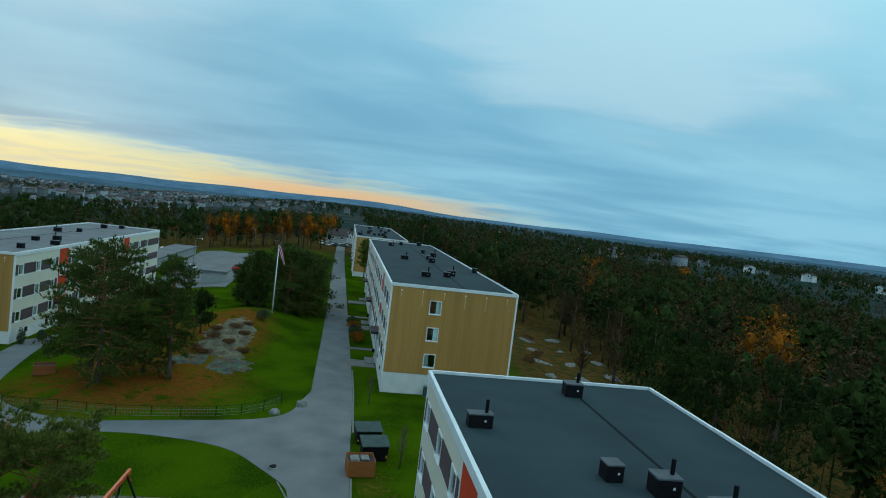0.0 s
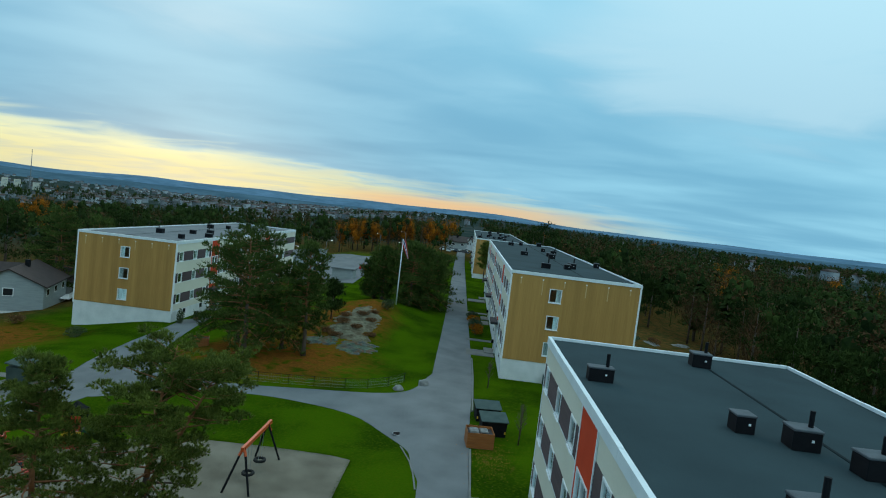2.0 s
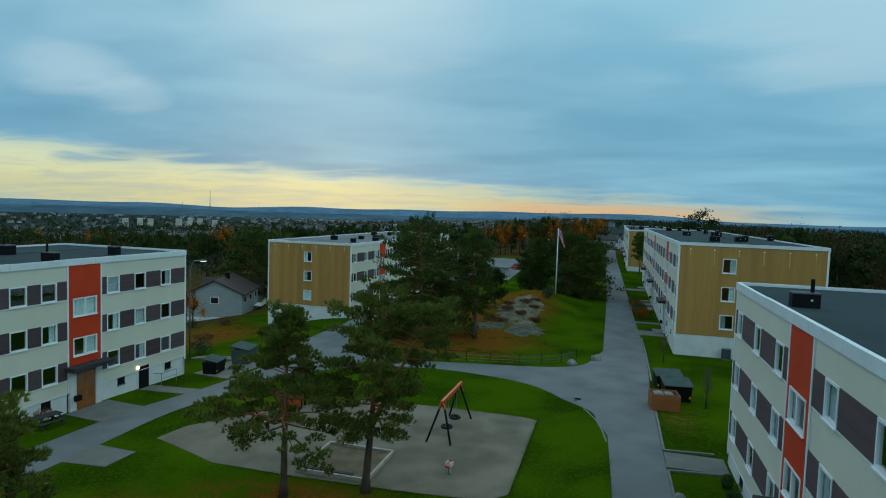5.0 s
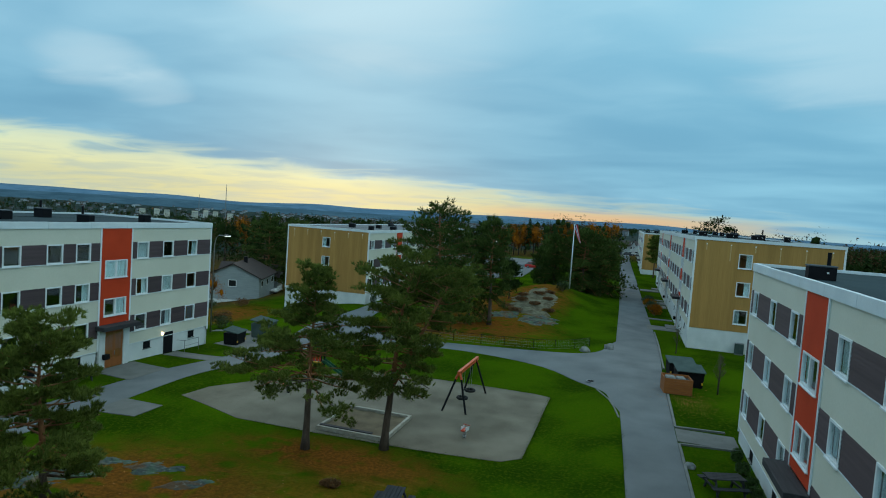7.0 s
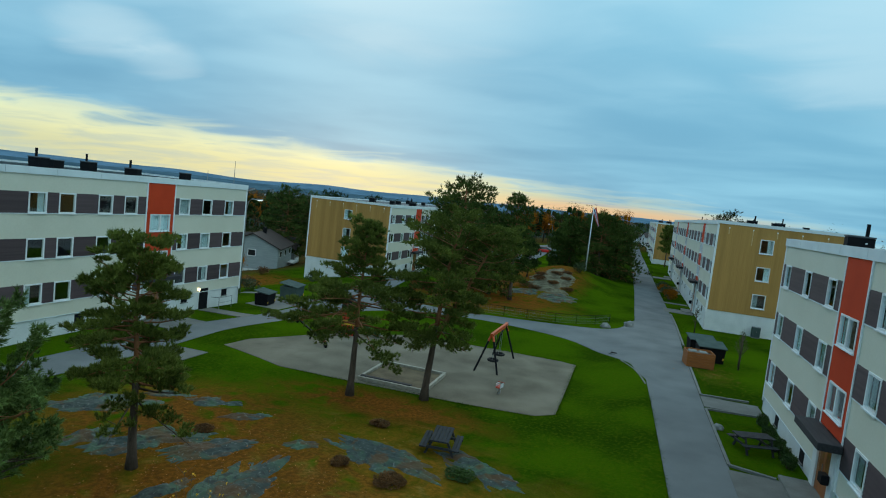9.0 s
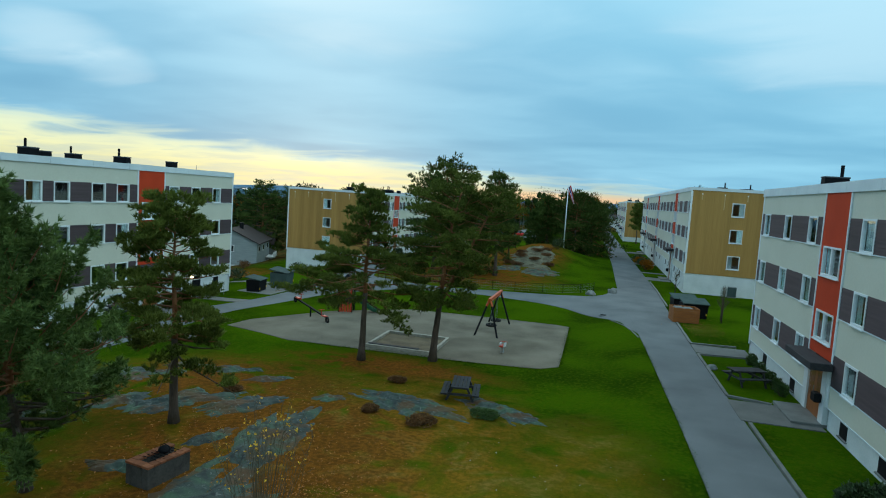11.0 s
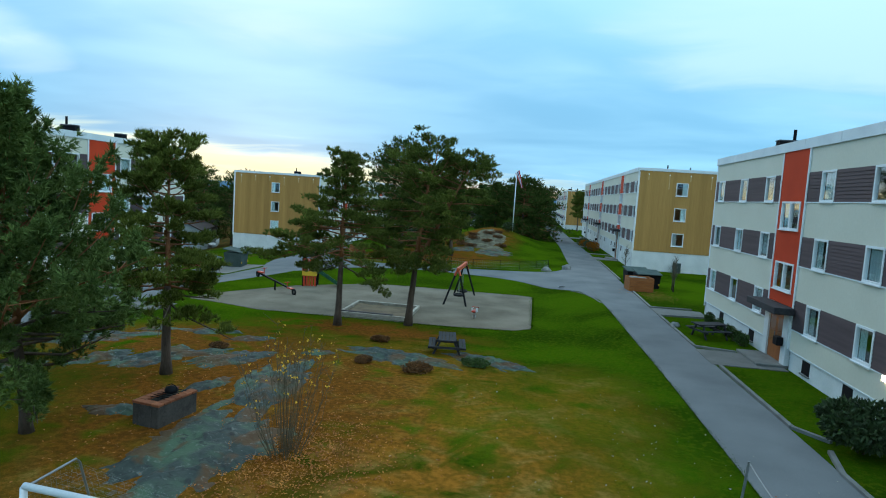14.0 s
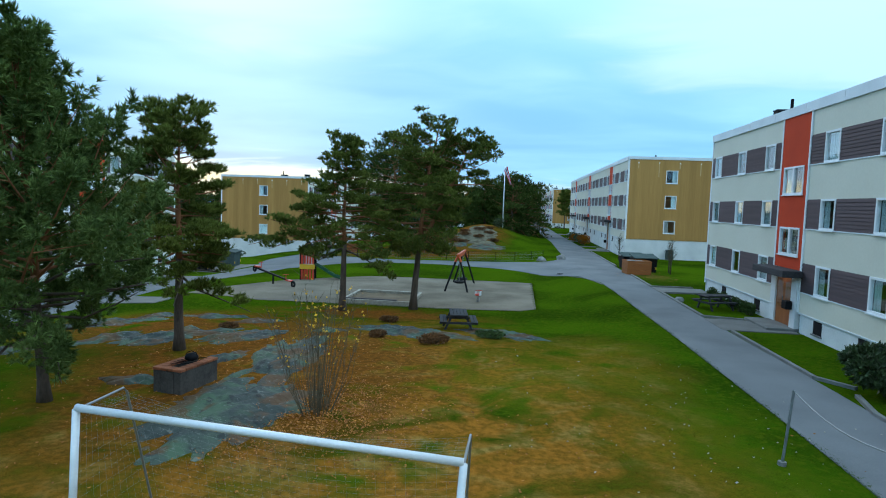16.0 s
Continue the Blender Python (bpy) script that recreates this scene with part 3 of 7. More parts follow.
SIZES = {"single": (1.18, 1.27), "double": (2.0, 1.27), "gable": (1.25, 1.42)}
SILL = {k: mesh_of("window_sill", boxed(-0.10, -0.005, -w / 2 - 0.03, w / 2 + 0.03, -h / 2 - 0.05, -h / 2 - 0.003), TRIM) for k, (w, h) in SIZES.items()}
MULLION = mesh_of("mullion", boxed(-0.043, 0.087, -0.07, 0.07, -0.55, 0.55), TRIM)
WIN = {k: window_mesh(*v) for k, v in SIZES.items()}
PANE = {k: mesh_of("pane", boxed(0.03, 0.036, -w / 2 + 0.08, w / 2 - 0.08, -h / 2 + 0.08, h / 2 - 0.08), GLASS) for k, (w, h) in {"single": (1.18, 1.27), "double": (2.0, 1.27), "gable": (1.25, 1.42)}.items()}


def curtain_mesh(w, h, share, side):
    """A pleated curtain over a share of the pane, hung from one side."""
    bm = bmesh.new()
    n = 18
    ring = [(0.12 + 0.02 * math.sin(k * 1.9), side * (-w / 2 + 0.09 + (w - 0.18) * share * k / n)) for k in range(n + 1)]
    top, low = [bm.verts.new((x, y, h / 2 - 0.09)) for x, y in ring], [bm.verts.new((x, y, 0.09 - h / 2)) for x, y in ring]
    for k in range(n):
        bm.faces.new((top[k], top[k + 1], low[k + 1], low[k]))
    return mesh_of("curtain", bm, CURTAIN)


CURT = {(k, d): curtain_mesh(w, h, abs(d), 1 if d > 0 else -1) for k, (w, h) in {"single": (1.18, 1.27), "double": (2.0, 1.27), "gable": (1.25, 1.42)}.items() for d in (1.0, 0.42, -0.42)}


def put_window(kind, m, parent, rng, drawn=1.0):
    win = new("window", WIN[kind])
    win.parent = parent
    win.matrix_basis = m
    pane = new("pane", PANE[kind])
    pane.parent = win
    pane.visible_shadow = False
    new("window_sill", SILL[kind]).parent = win
    if kind == "double":
        new("mullion", MULLION).parent = win
    r = rng.random() / drawn
    if r < 0.75 or kind == "gable":
        c = new("curtain", CURT[(kind, 1.0 if r < 0.30 else 0.42 if r < 0.55 else -0.42)])
        c.parent = win
    return win


def infill(y0, y1, z0, z1):
    """Dark lapped boards between two windows, facing -x."""
    n = 9
    hh = (z1 - z0) / n
    prof = [(0.09, z0)]
    for k in range(n):
        prof += [(-0.026, z0 + k * hh), (-0.004, z0 + (k + 1) * hh)]
    prof.append((0.09, z1))
    bm = loft(bmesh.new(), [[(x, y, z) for x, z in prof] for y in (y0, y1)])
    bmesh.ops.recalc_face_normals(bm, faces=bm.faces)
    return bm


def vent_meshes(w, d, h, pipe):
    body = mesh_of("roof_vent", boxed(-w / 2, w / 2, -d / 2, d / 2, 0, h * 0.88, bevel=0.02), BLACK_METAL)
    cap = mesh_of("vent_cap", boxed(-w / 2 - 0.025, w / 2 + 0.025, -d / 2 - 0.025, d / 2 + 0.025, h * 0.882, h, bevel=0.02), GREY_VENT)
    stack = mesh_of("vent_pipe", tubed([(w * 0.25, 0, h), (w * 0.25, 0, h + 0.55)], 0.08), BLACK_METAL) if pipe else None
    mark = mesh_of("label_plate", boxed(w * 0.18 - 0.04, w * 0.18 + 0.04, -d / 2 - 0.012, -d / 2 - 0.001, h * 0.45, h * 0.57), FLASH)
    return body, cap, stack, mark


# caps paler than the black bodies: reflected sky is put into their grey
GREY_VENT = material("sky_sheen_vent_cap", (0.105, 0.118, 0.132), (0.065, 0.073, 0.082), 2, 0.7, bump=0.05, spec=0.2)
VENTS = [vent_meshes(1.05, 0.52, 0.62, True), vent_meshes(0.66, 0.66, 0.66, False), vent_meshes(0.92, 0.76, 0.72, True), vent_meshes(0.78, 0.78, 0.62, False)]


def block(name, label, x_front, face, y_a, y_b, depth, roof, foot, strips, offsets, end_offsets, vents, felt, seed, gable_at=None, drawn=1.0):
    """One three-storey block. Built facing -x from its front wall at x = 0 (then turned for face +1); y runs from its courtyard-side end y_a
    (the end with offsets measured from it) to y_b. roof and foot are the heights of the parapet and of the soil."""
    rng = random.Random(seed)
    root = thing(name, label, "apartment building", "three-storey apartment blocks")
    # local frame: +u runs away from end a
    turn = 0 if face < 0 else 180
    root.matrix_basis = pose(x_front, y_a, 0, 0, 0, turn)
    length = abs(y_b - y_a)
    dirn = (1 if y_b > y_a else -1) * (1 if face < 0 else -1)

    def Y(u):
        return dirn * u

    def span(u0, u1):
        return tuple(sorted((Y(u0), Y(u1))))

    tops = [roof - 1.45 - 2.75 * k for k in range(3)]
    wh = 1.25
    base_top = roof - 9.12
    strip_spans = [(c - 1.45, c + 1.45) for c in strips]
    cuts = [0.0] + [v for s in strip_spans for v in s] + [length]
    segs = [(cuts[i], cuts[i + 1]) for i in range(0, len(cuts), 2)]
    t = 0.24
    # bands of the long front
    bands = [(base_top, tops[2] - wh), (tops[2], tops[1] - wh), (tops[1], tops[0] - wh), (tops[0], roof - 0.42)]
    for u0, u1 in segs:
        a, b = span(u0 + (0.16 if u0 == 0 else 0), u1 - (0.16 if u1 == length else 0))
        for z0, z1 in bands:
            part("wall_panel", boxed(0, t, a, b, z0, z1), CREAM, root)
            part("drip_trim", boxed(-0.035, 0.0, a, b, z1 - 0.045, z1 - 0.002), FLASH, root) if z1 < roof - 1 else None
        part("foundation", boxed(0.05, t, a, b, foot - 1.2, base_top), WHITE_BASE, root, "whitewashed concrete foundation")
        part("base_flashing", boxed(-0.025, 0.05, a, b, base_top - 0.05, base_top - 0.003), FLASH, root)
    # windows and dark boards
    for si, (u0, u1) in enumerate(segs):
        if si == 0:
            cs = [u1 - o for o in end_offsets]
        elif si == len(segs) - 1:
            cs = [u0 + o for o in end_offsets]
        else:
            cs = [u0 + (u1 - u0) * o for o in offsets]
        cs = sorted(cs)
        for z1 in tops:
            z0 = z1 - wh
            edge = u0 + 0.16 * (u0 == 0)
            for c in cs + [None]:
                stop = (c - 0.59) if c is not None else u1 - 0.16 * (u1 == length)
                if stop - edge > 0.05:
                    a, b = span(edge, stop)
                    part("infill_panel", infill(a, b, z0, z1), BROWN, root, "dark brown horizontal boards")
                if c is not None:
                    put_window("single", pose(0, Y(c), z0 + wh / 2), root, rng, drawn)
                    edge = c + 0.59
    # stairwells
    for s0, s1 in strip_spans:
        c = (s0 + s1) / 2
        a, b = span(s0 + 0.12, s1 - 0.12)
        wz = [tops[0] - 2.5, tops[1] - 2.5]
        marks = [tops[2] - 0.35] + [v for z in reversed(wz) for v in (z, z + wh)] + [roof - 0.42]
        for z0, z1 in zip(marks[0::2], marks[1::2]):
            part("stair_panel", boxed(-0.03, t, a, b, z0, z1), RED, root, "red stairwell panel")
        for z in wz:
            l, r = span(s0 + 0.12, c - 1.0)
            part("stair_panel", boxed(-0.03, t, l, r, z, z + wh), RED, root, "red stairwell panel")
            l, r = span(c + 1.0, s1 - 0.12)
            part("stair_panel", boxed(-0.03, t, l, r, z, z + wh), RED, root, "red stairwell panel")
            put_window("double", pose(-0.02, Y(c), z + wh / 2), root, rng)
        for u in (s0, s1):
            l, r = span(u - 0.06 + (0.06 if u == s0 else -0.06), u + 0.06 + (0.06 if u == s0 else -0.06))
            part("stair_trim", boxed(-0.05, t, l, r, base_top, roof - 0.42), TRIM, root)
        # entrance under a dark canopy
        zc = tops[2] - 0.35
        l, r = span(s0 - 0.25, s1 + 0.25)
        part("canopy", boxed(-0.90, -0.06, l, r, zc - 0.30, zc, bevel=0.02), TIMBER, root, "dark timber entrance canopy")
        l, r = span(c - 0.82, c + 0.82)
        floor = foot + 0.13
        door = part("door", boxed(-0.05, 0.03, l, r, floor, zc - 0.31), DOOR, root, "orange varnished entrance door")
        for p0 in (c - 0.68, c + 0.12):
            l, r = span(p0, p0 + 0.56)
            part("door_pane", boxed(-0.062, -0.045, l, r, floor + 0.75, zc - 0.62), GLASS, door)
        part("door_handle", tubed([(-0.10, Y(c - 0.05), floor + 0.95), (-0.10, Y(c - 0.05), floor + 1.25)], 0.02), GREY_METAL, door)
        for u0, u1 in ((s0 + 0.122, c - 0.83), (c + 0.83, s1 - 0.122)):
            l, r = span(u0, u1)
            part("entrance_pillar", boxed(-0.13, 0.09, l, r, foot - 0.6, zc - 0.31), WHITE_BASE, root)
        l, r = span(s0 + 0.1, s1 - 0.1)
        part("step", boxed(-1.25, 0.1, l, r, foot - 0.5, floor - 0.005, bevel=0.02), KERB, root)
        l, r = span(c + 0.62, c + 1.10)
        part("mailbox", boxed(-0.42, -0.14, l, r, floor + 0.80, floor + 1.18, bevel=0.03), BLACK_METAL, root, "black mailbox")
        part("entrance_lamp", boxed(-0.50, -0.26, Y(c) - 0.10, Y(c) + 0.10, zc - 0.36, zc - 0.302), LAMP_WARM if seed == 3 else TRIM, root, "lit lamp under the canopy" if seed == 3 else "")
        # cellar windows either side
        for u in (s0 - 7.2, s0 - 2.2, s1 + 1.25, s1 + 4.6):
            if 0.6 < u < length - 1.4:
                l, r = span(u, u + 0.70)
                part("cellar_window", boxed(0.035, 0.052, l, r, base_top - 0.66, base_top - 0.12), BLACK_METAL, root, "small dark cellar window")
                l, r = span(u - 0.06, u + 0.76)
                part("cellar_sill", boxed(-0.03, 0.05, l, r, base_top - 0.72, base_top - 0.67), KERB, root)
    # ends, back, floors and rooms inside
    for u, who in ((0.0, "near"), (length, "far")):
        s = 1 if u == 0 else -1
        has = gable_at is not None and who == "near"
        zt, zb = roof - 0.30, base_top
        y0, y1 = span(u, u + s * t)
        if has:
            g0, g1 = gable_at - 0.625, gable_at + 0.625
            part("gable_wall", boxed(0.16, g0, y0, y1, zb, zt), TAN, root, "ochre vertical boards, streaked by weather")
            part("gable_wall", boxed(g1, depth - 0.16, y0, y1, zb, zt), TAN, root, "ochre vertical boards, streaked by weather")
            edges = [zb]
            for z in reversed(tops):
                edges += [z - 1.42, z]
            edges.append(zt)
            for z0, z1 in zip(edges[0::2], edges[1::2]):
                part("gable_wall", boxed(g0, g1, y0, y1, z0, z1), TAN, root, "ochre vertical boards, streaked by weather")
            for z in tops:
                put_window("gable", pose(gable_at, Y(u), z - 0.71, 0, 0, 90 * dirn), root, rng)
        else:
            part("gable_wall", boxed(0.16, depth - 0.16, y0, y1, zb, zt), TAN, root, "ochre vertical boards, streaked by weather")
        y0, y1 = span(u + s * 0.05, u + s * t)
        part("foundation", boxed(0.05, depth - 0.05, y0, y1, foot - 4.0, zb), WHITE_BASE, root, "whitewashed concrete foundation")
        y0, y1 = span(u - s * 0.02, u + s * 0.16)
        for x0 in (-0.02, depth - 0.16):
            part("corner_trim", boxed(x0, x0 + 0.18, y0, y1, base_top - 0.3, roof - 0.42), TRIM, root, "white corner board")
        for k in range(6):
            xk = 1.1 + (depth - 2.2) * k / 5
            y0, y1 = span(u - s * 0.03, u)
            if has:
                part("overflow_spout", boxed(xk - 0.06, xk + 0.06, y0, y1, roof - 0.72, roof - 0.60), TRIM, root)
                y0, y1 = span(u - s * 0.004, u)
                part("lime_streak", boxed(xk - 0.045, xk + 0.045, y0, y1, roof - 0.72 - rng.uniform(0.5, 1.5), roof - 0.725), STREAK, root)
    a, b = span(t, length - t)
    part("back_wall", boxed(depth - t, depth, *span(0.16, length - 0.16), foot - 3.0, roof - 0.42), CREAM, root)
    for z in (base_top - 0.25, tops[2] + 0.45, tops[1] + 0.45):
        part("floor_slab", boxed(t + 0.01, depth - t - 0.01, a, b, z - 0.2, z), KERB, root)
    # added dark backing that stands in for the unlit rooms behind the glass
    part("room_wall", boxed(2.6, 2.7, a, b, base_top, roof - 0.9), ROOM_DARK, root)
    # roof with a raised metal-capped edge
    a, b = span(0.0, length)
    part("roof", boxed(0.095, depth - 0.095, a + 0.095, b - 0.095, roof - 0.75, roof - 0.14), felt, root, "flat roof of dark roofing felt" if felt == FELT else "flat roof of pale grey felt")
    part("roof_seam", boxed(depth * 0.59 - 0.07, depth * 0.59 + 0.07, a + 0.5, b - 0.5, roof - 0.136, roof - 0.124), TAR, root)
    n = max(1, round(length / 3.2))
    for k in range(n):
        l, r = span(length * k / n + 0.012, length * (k + 1) / n - 0.012)
        j = rng.uniform(-0.012, 0.012)
        part("parapet_flashing", boxed(-0.08, 0.10, l, r, roof - 0.42, roof + j), FLASH, root, "pale metal roof flashing")
        part("parapet_flashing", boxed(depth - 0.10, depth + 0.06, l, r, roof - 0.42, roof + j), FLASH, root, "pale metal roof flashing")
    for u0, u1 in ((-0.06, 0.10), (length - 0.10, length + 0.06)):
        l, r = span(u0, u1)
        part("parapet_flashing", boxed(0.105, depth - 0.105, l, r, roof - 0.30, roof + 0.01), FLASH, root, "pale metal roof flashing")
    for i, (xv, u, kind) in enumerate(vents):
        body, cap, stack, mark = VENTS[kind]
        v = new("roof_vent", body)
        for nm, me in (("vent_cap", cap), ("vent_pipe", stack), ("label_plate", mark)):
            if me:
                new(nm, me).parent = v
        v.parent = root
        v.matrix_basis = pose(xv, Y(u), roof - 0.14, 0, 0, rng.uniform(-4, 4))
        v["label"] = "black sheet-metal roof vent"
    return root


STRIPS = [11.9, 34.8, 57.6]
END = [1.3, 5.1, 9.1]
END_L = [1.05, 3.7, 6.5]
MID = [0.09, 0.285, 0.50, 0.715, 0.91]
MID_L = [0.068, 0.176, 0.320, 0.419, 0.581, 0.680, 0.824, 0.932]
VENTS_B = [(1.1, 7.8, 0), (7.3, 2.3, 2), (5.0, 12.3, 1), (6.5, 13.3, 2), (7.6, 15.2, 2), (3.6, 19.2, 2), (4.4, 29, 0), (8.2, 40, 2), (9.2, 31, 3), (5.0, 52, 0), (11.0, 45, 1), (8.4, 62, 2)]
VENTS_B2 = [(4.6, 9.3, 0), (7.4, 11.3, 3), (8.2, 13.0, 2), (12.6, 20, 1), (3.9, 30, 0), (7.9, 29, 2), (8.1, 34, 3), (9.6, 40, 2), (8.6, 46, 1), (3.7, 57, 0), (10.1, 66, 2), (6.0, 62, 1)]
VENTS_L = [(2.2, 5.5, 1), (3.4, 17.5, 2), (5.0, 15.0, 3), (7.5, 10.0, 2), (1.2, 12.0, 0), (8.8, 30, 2), (6.8, 33, 1), (7.5, 45, 2), (5.5, 48, 3)]
block("apartment_block", "cream three-storey block with red stairwells and dark felt roof", 6.1, -1, 32.7, 32.7 - 70, 12.9, 9.95, -0.05, STRIPS, MID, END, VENTS_B, FELT, 3)
block("apartment_block", "cream block with ochre gable, red stairwells and dark roof", 5.8, -1, 61.1, 131.1, 13.2, 10.95, -0.30, STRIPS, MID, END, VENTS_B2, FELT, 5, gable_at=4.7)
block("apartment_block", "far cream block with ochre gable at the end of the road", 3.2, -1, 155, 225, 13.2, 10.0, -0.60, STRIPS, MID, END, VENTS_B, FELT, 6, gable_at=4.7)
block("apartment_block", "cream block with red stairwell and brown boarded window bands", -35.7, 1, 41.2, 41.2 - 70, 13.2, 9.15, -1.55, [10.4, 33.2, 56.0], MID_L, END_L, VENTS_L, FELT, 8, drawn=0.5)
block("apartment_block", "cream block with ochre gable and pale felt roof", -35.6, 1, 75.4, 128.0, 13.1, 8.2, -2.4, STRIPS[:2], MID_L, END, VENTS_L, FELT_PALE, 9, gable_at=6.7)


# ---------------------------------------------------------------- trees
def blades(centres, dirs, per, length, width, rng, spread=0.9):
    """Thin leaf triangles that fan out from each centre about its direction."""
    n = len(centres)
    c = np.repeat(centres, per, 0)
    d = np.repeat(dirs, per, 0) + rng.normal(0, spread, (n * per, 3))
    d /= np.linalg.norm(d, axis=1, keepdims=True) + 1e-9
    side = np.cross(d, rng.normal(0, 1, (n * per, 3)))
    side /= np.linalg.norm(side, axis=1, keepdims=True) + 1e-9
    ln = length * rng.uniform(0.6, 1.3, (n * per, 1))
    wd = width * rng.uniform(0.7, 1.3, (n * per, 1))
    root = c + d * ln * rng.uniform(-0.15, 0.35, (n * per, 1))
    v = np.stack([root - side * wd, root + side * wd, root + d * ln], 1).reshape(-1, 3)
    return v, np.arange(len(v)).reshape(-1, 3)


def pine(label, x, y, top, profile, seed, r0=0.17, lean=(0, 0), limbs=60, tufts=1700, per=16, blade=(0.135, 0.014), needles=None, start=0.25, droop=0.25, fork=None, name="pine_tree", clump=0.44, near=False, candle=False, reach=(0, 0)):
    """A Scots pine: bent tapering trunk, crooked limbs, and tufts of needles gathered in flat clumps at the limbs' ends."""
    rng = np.random.default_rng(seed)
    z0 = land_at(x, y) - 0.1
    height = top - z0
    root = thing(name, label, "tree", "pine trees", at=(x, y, z0))
    steps = 12
    wob = np.cumsum(rng.normal(0, 0.05, (steps + 1, 2)), 0) * height / 8
    axis_pts = [Vector((lean[0] * (k / steps) ** 1.3 + wob[k, 0] * k / steps, lean[1] * (k / steps) ** 1.3 + wob[k, 1] * k / steps, height * 0.97 * k / steps)) for k in range(steps + 1)]
    radii = [r0 * (1.35 if k == 0 else 1.0) * (1 - 0.93 * (k / steps) ** 0.9) + 0.008 for k in range(steps + 1)]
    cut = 5
    part("trunk", tube(bmesh.new(), axis_pts[:cut + 1], radii[:cut + 1], 10), BARK, root, "grey-brown fissured trunk", smooth=True)
    up = tube(bmesh.new(), axis_pts[cut:], radii[cut:], 8)
    part("upper_trunk", up, BARK_TOP, root, "reddish upper trunk", smooth=True)
    if fork:
        fp = [axis_pts[cut - 1] + (Vector(fork) * t + Vector((0, 0, height * 0.55 * t))) for t in (0, 0.25, 0.5, 0.75, 1)]
        part("upper_trunk", tube(bmesh.new(), fp, [r0 * 0.62 * (1 - 0.9 * t) + 0.01 for t in (0, 0.25, 0.5, 0.75, 1)], 8), BARK_TOP, root, "reddish forked stem", smooth=True)
    frame_ = bmesh.new()
    pf, pr = [p[0] for p in profile], [p[1] for p in profile]
    cents, dirs, sizes = [], [], []
    for i in range(limbs):
        f = start + (0.985 - start) * ((i + rng.uniform(0, 1)) / limbs) ** 0.85
        k = f * steps
        a, b = int(min(k, steps - 1)), k - int(min(k, steps - 1))
        base = axis_pts[a].lerp(axis_pts[a + 1], b)
        if fork and rng.random() < 0.45 and f > 0.5:
            base = fp[2].lerp(fp[4], min(1, max(0, (f - 0.5) * 2)))
        az = i * 2.39996 + rng.normal(0, 0.4)
        ln = max(0.2, np.interp(f, pf, pr) * rng.uniform(0.55, 1.12) * (1 + math.cos(az) * reach[0] + math.sin(az) * reach[1]))
        rise = ln * (0.55 * (f - 0.35) * 1.6 - droop * (1 - f) + rng.normal(0, 0.12))
        if candle:
            rise += ln * 1.5 * max(0.0, f - 0.16)
        out = Vector((math.cos(az), math.sin(az), 0))
        kink = Vector((rng.normal(0, 0.08), rng.normal(0, 0.08), rng.normal(0, 0.06))) * ln
        pts = [base, base + out * ln * 0.4 + Vector((0, 0, rise * 0.25)) + kink, base + out * ln * 0.75 + Vector((0, 0, rise * 0.65)) + kink * 0.5, base + out * ln + Vector((0, 0, rise))]
        rr = max(0.012, 0.05 * (1 - f) * r0 / 0.17 + 0.018)
        lb = bmesh.new() if near else frame_
        tube(lb, pts, [rr, rr * 0.7, rr * 0.45, rr * 0.2], 5, cap=False)
        m = max(3, int(2.0 + ln * (1.6 if candle else 1.45)))
        across_ = out.cross(Vector((0, 0, 1)))
        for j in range(m):
            t = 1.0 - 0.62 * j / m - rng.uniform(0, 0.12)
            q = pts[1].lerp(pts[3], min(1, max(0, (t - 0.4) / 0.6)))
            c = q + across_ * rng.normal(0, 0.26) * ln * (0.35 + 0.5 * t) * (j > 0) + Vector((0, 0, 0.10 + abs(rng.normal(0, 0.09))))
            if j:
                tube(lb, [q, q.lerp(c, 0.6), c], [rr * 0.3, rr * 0.22, rr * 0.1], 4, cap=False)
            cents.append((c.x, c.y, c.z))
            dirs.append((out.x * (0.5 if candle else 0.35) + rng.normal(0, 0.15), out.y * (0.5 if candle else 0.35) + rng.normal(0, 0.15), 0.8))
            sizes.append(clump * rng.uniform(0.65, 1.25) * (0.7 + 0.3 * min(1, ln / 2)))
        if near:
            part("limb", lb, BARK_TOP if f > 0.4 else BARK, root, smooth=True)
    if near:
        frame_.free()
    else:
        part("branchwork", frame_, BARK_TOP, root, "crooked branchwork", smooth=True)
    cents, dirs, sizes = np.array(cents), np.array(dirs), np.array(sizes)
    pick = rng.choice(len(cents), tufts, p=sizes ** 2 / (sizes ** 2).sum())
    ball = rng.normal(0, 1, (tufts, 3))
    ball /= np.linalg.norm(ball, axis=1, keepdims=True)
    ball *= rng.uniform(0.05, 1.0, (tufts, 1)) ** 0.5
    if candle:
        # bottle-brush shoots that stand up from the limb
        tc = cents[pick] + dirs[pick] * (rng.uniform(-0.5, 1.3, (tufts, 1)) * sizes[pick][:, None]) + ball * 0.17
        aim = dirs[pick] * 0.6 + ball * 0.8
    else:
        tc = cents[pick] + ball * sizes[pick][:, None] * (1.0, 1.0, 0.38)
        aim = dirs[pick] + ball * 0.55
    v, t = blades(tc, aim, per, blade[0], blade[1], rng, 0.42)
    part("crown", soup("crown", v, t, needles or NEEDLES), None, root, "open crown of needle tufts")
    return root


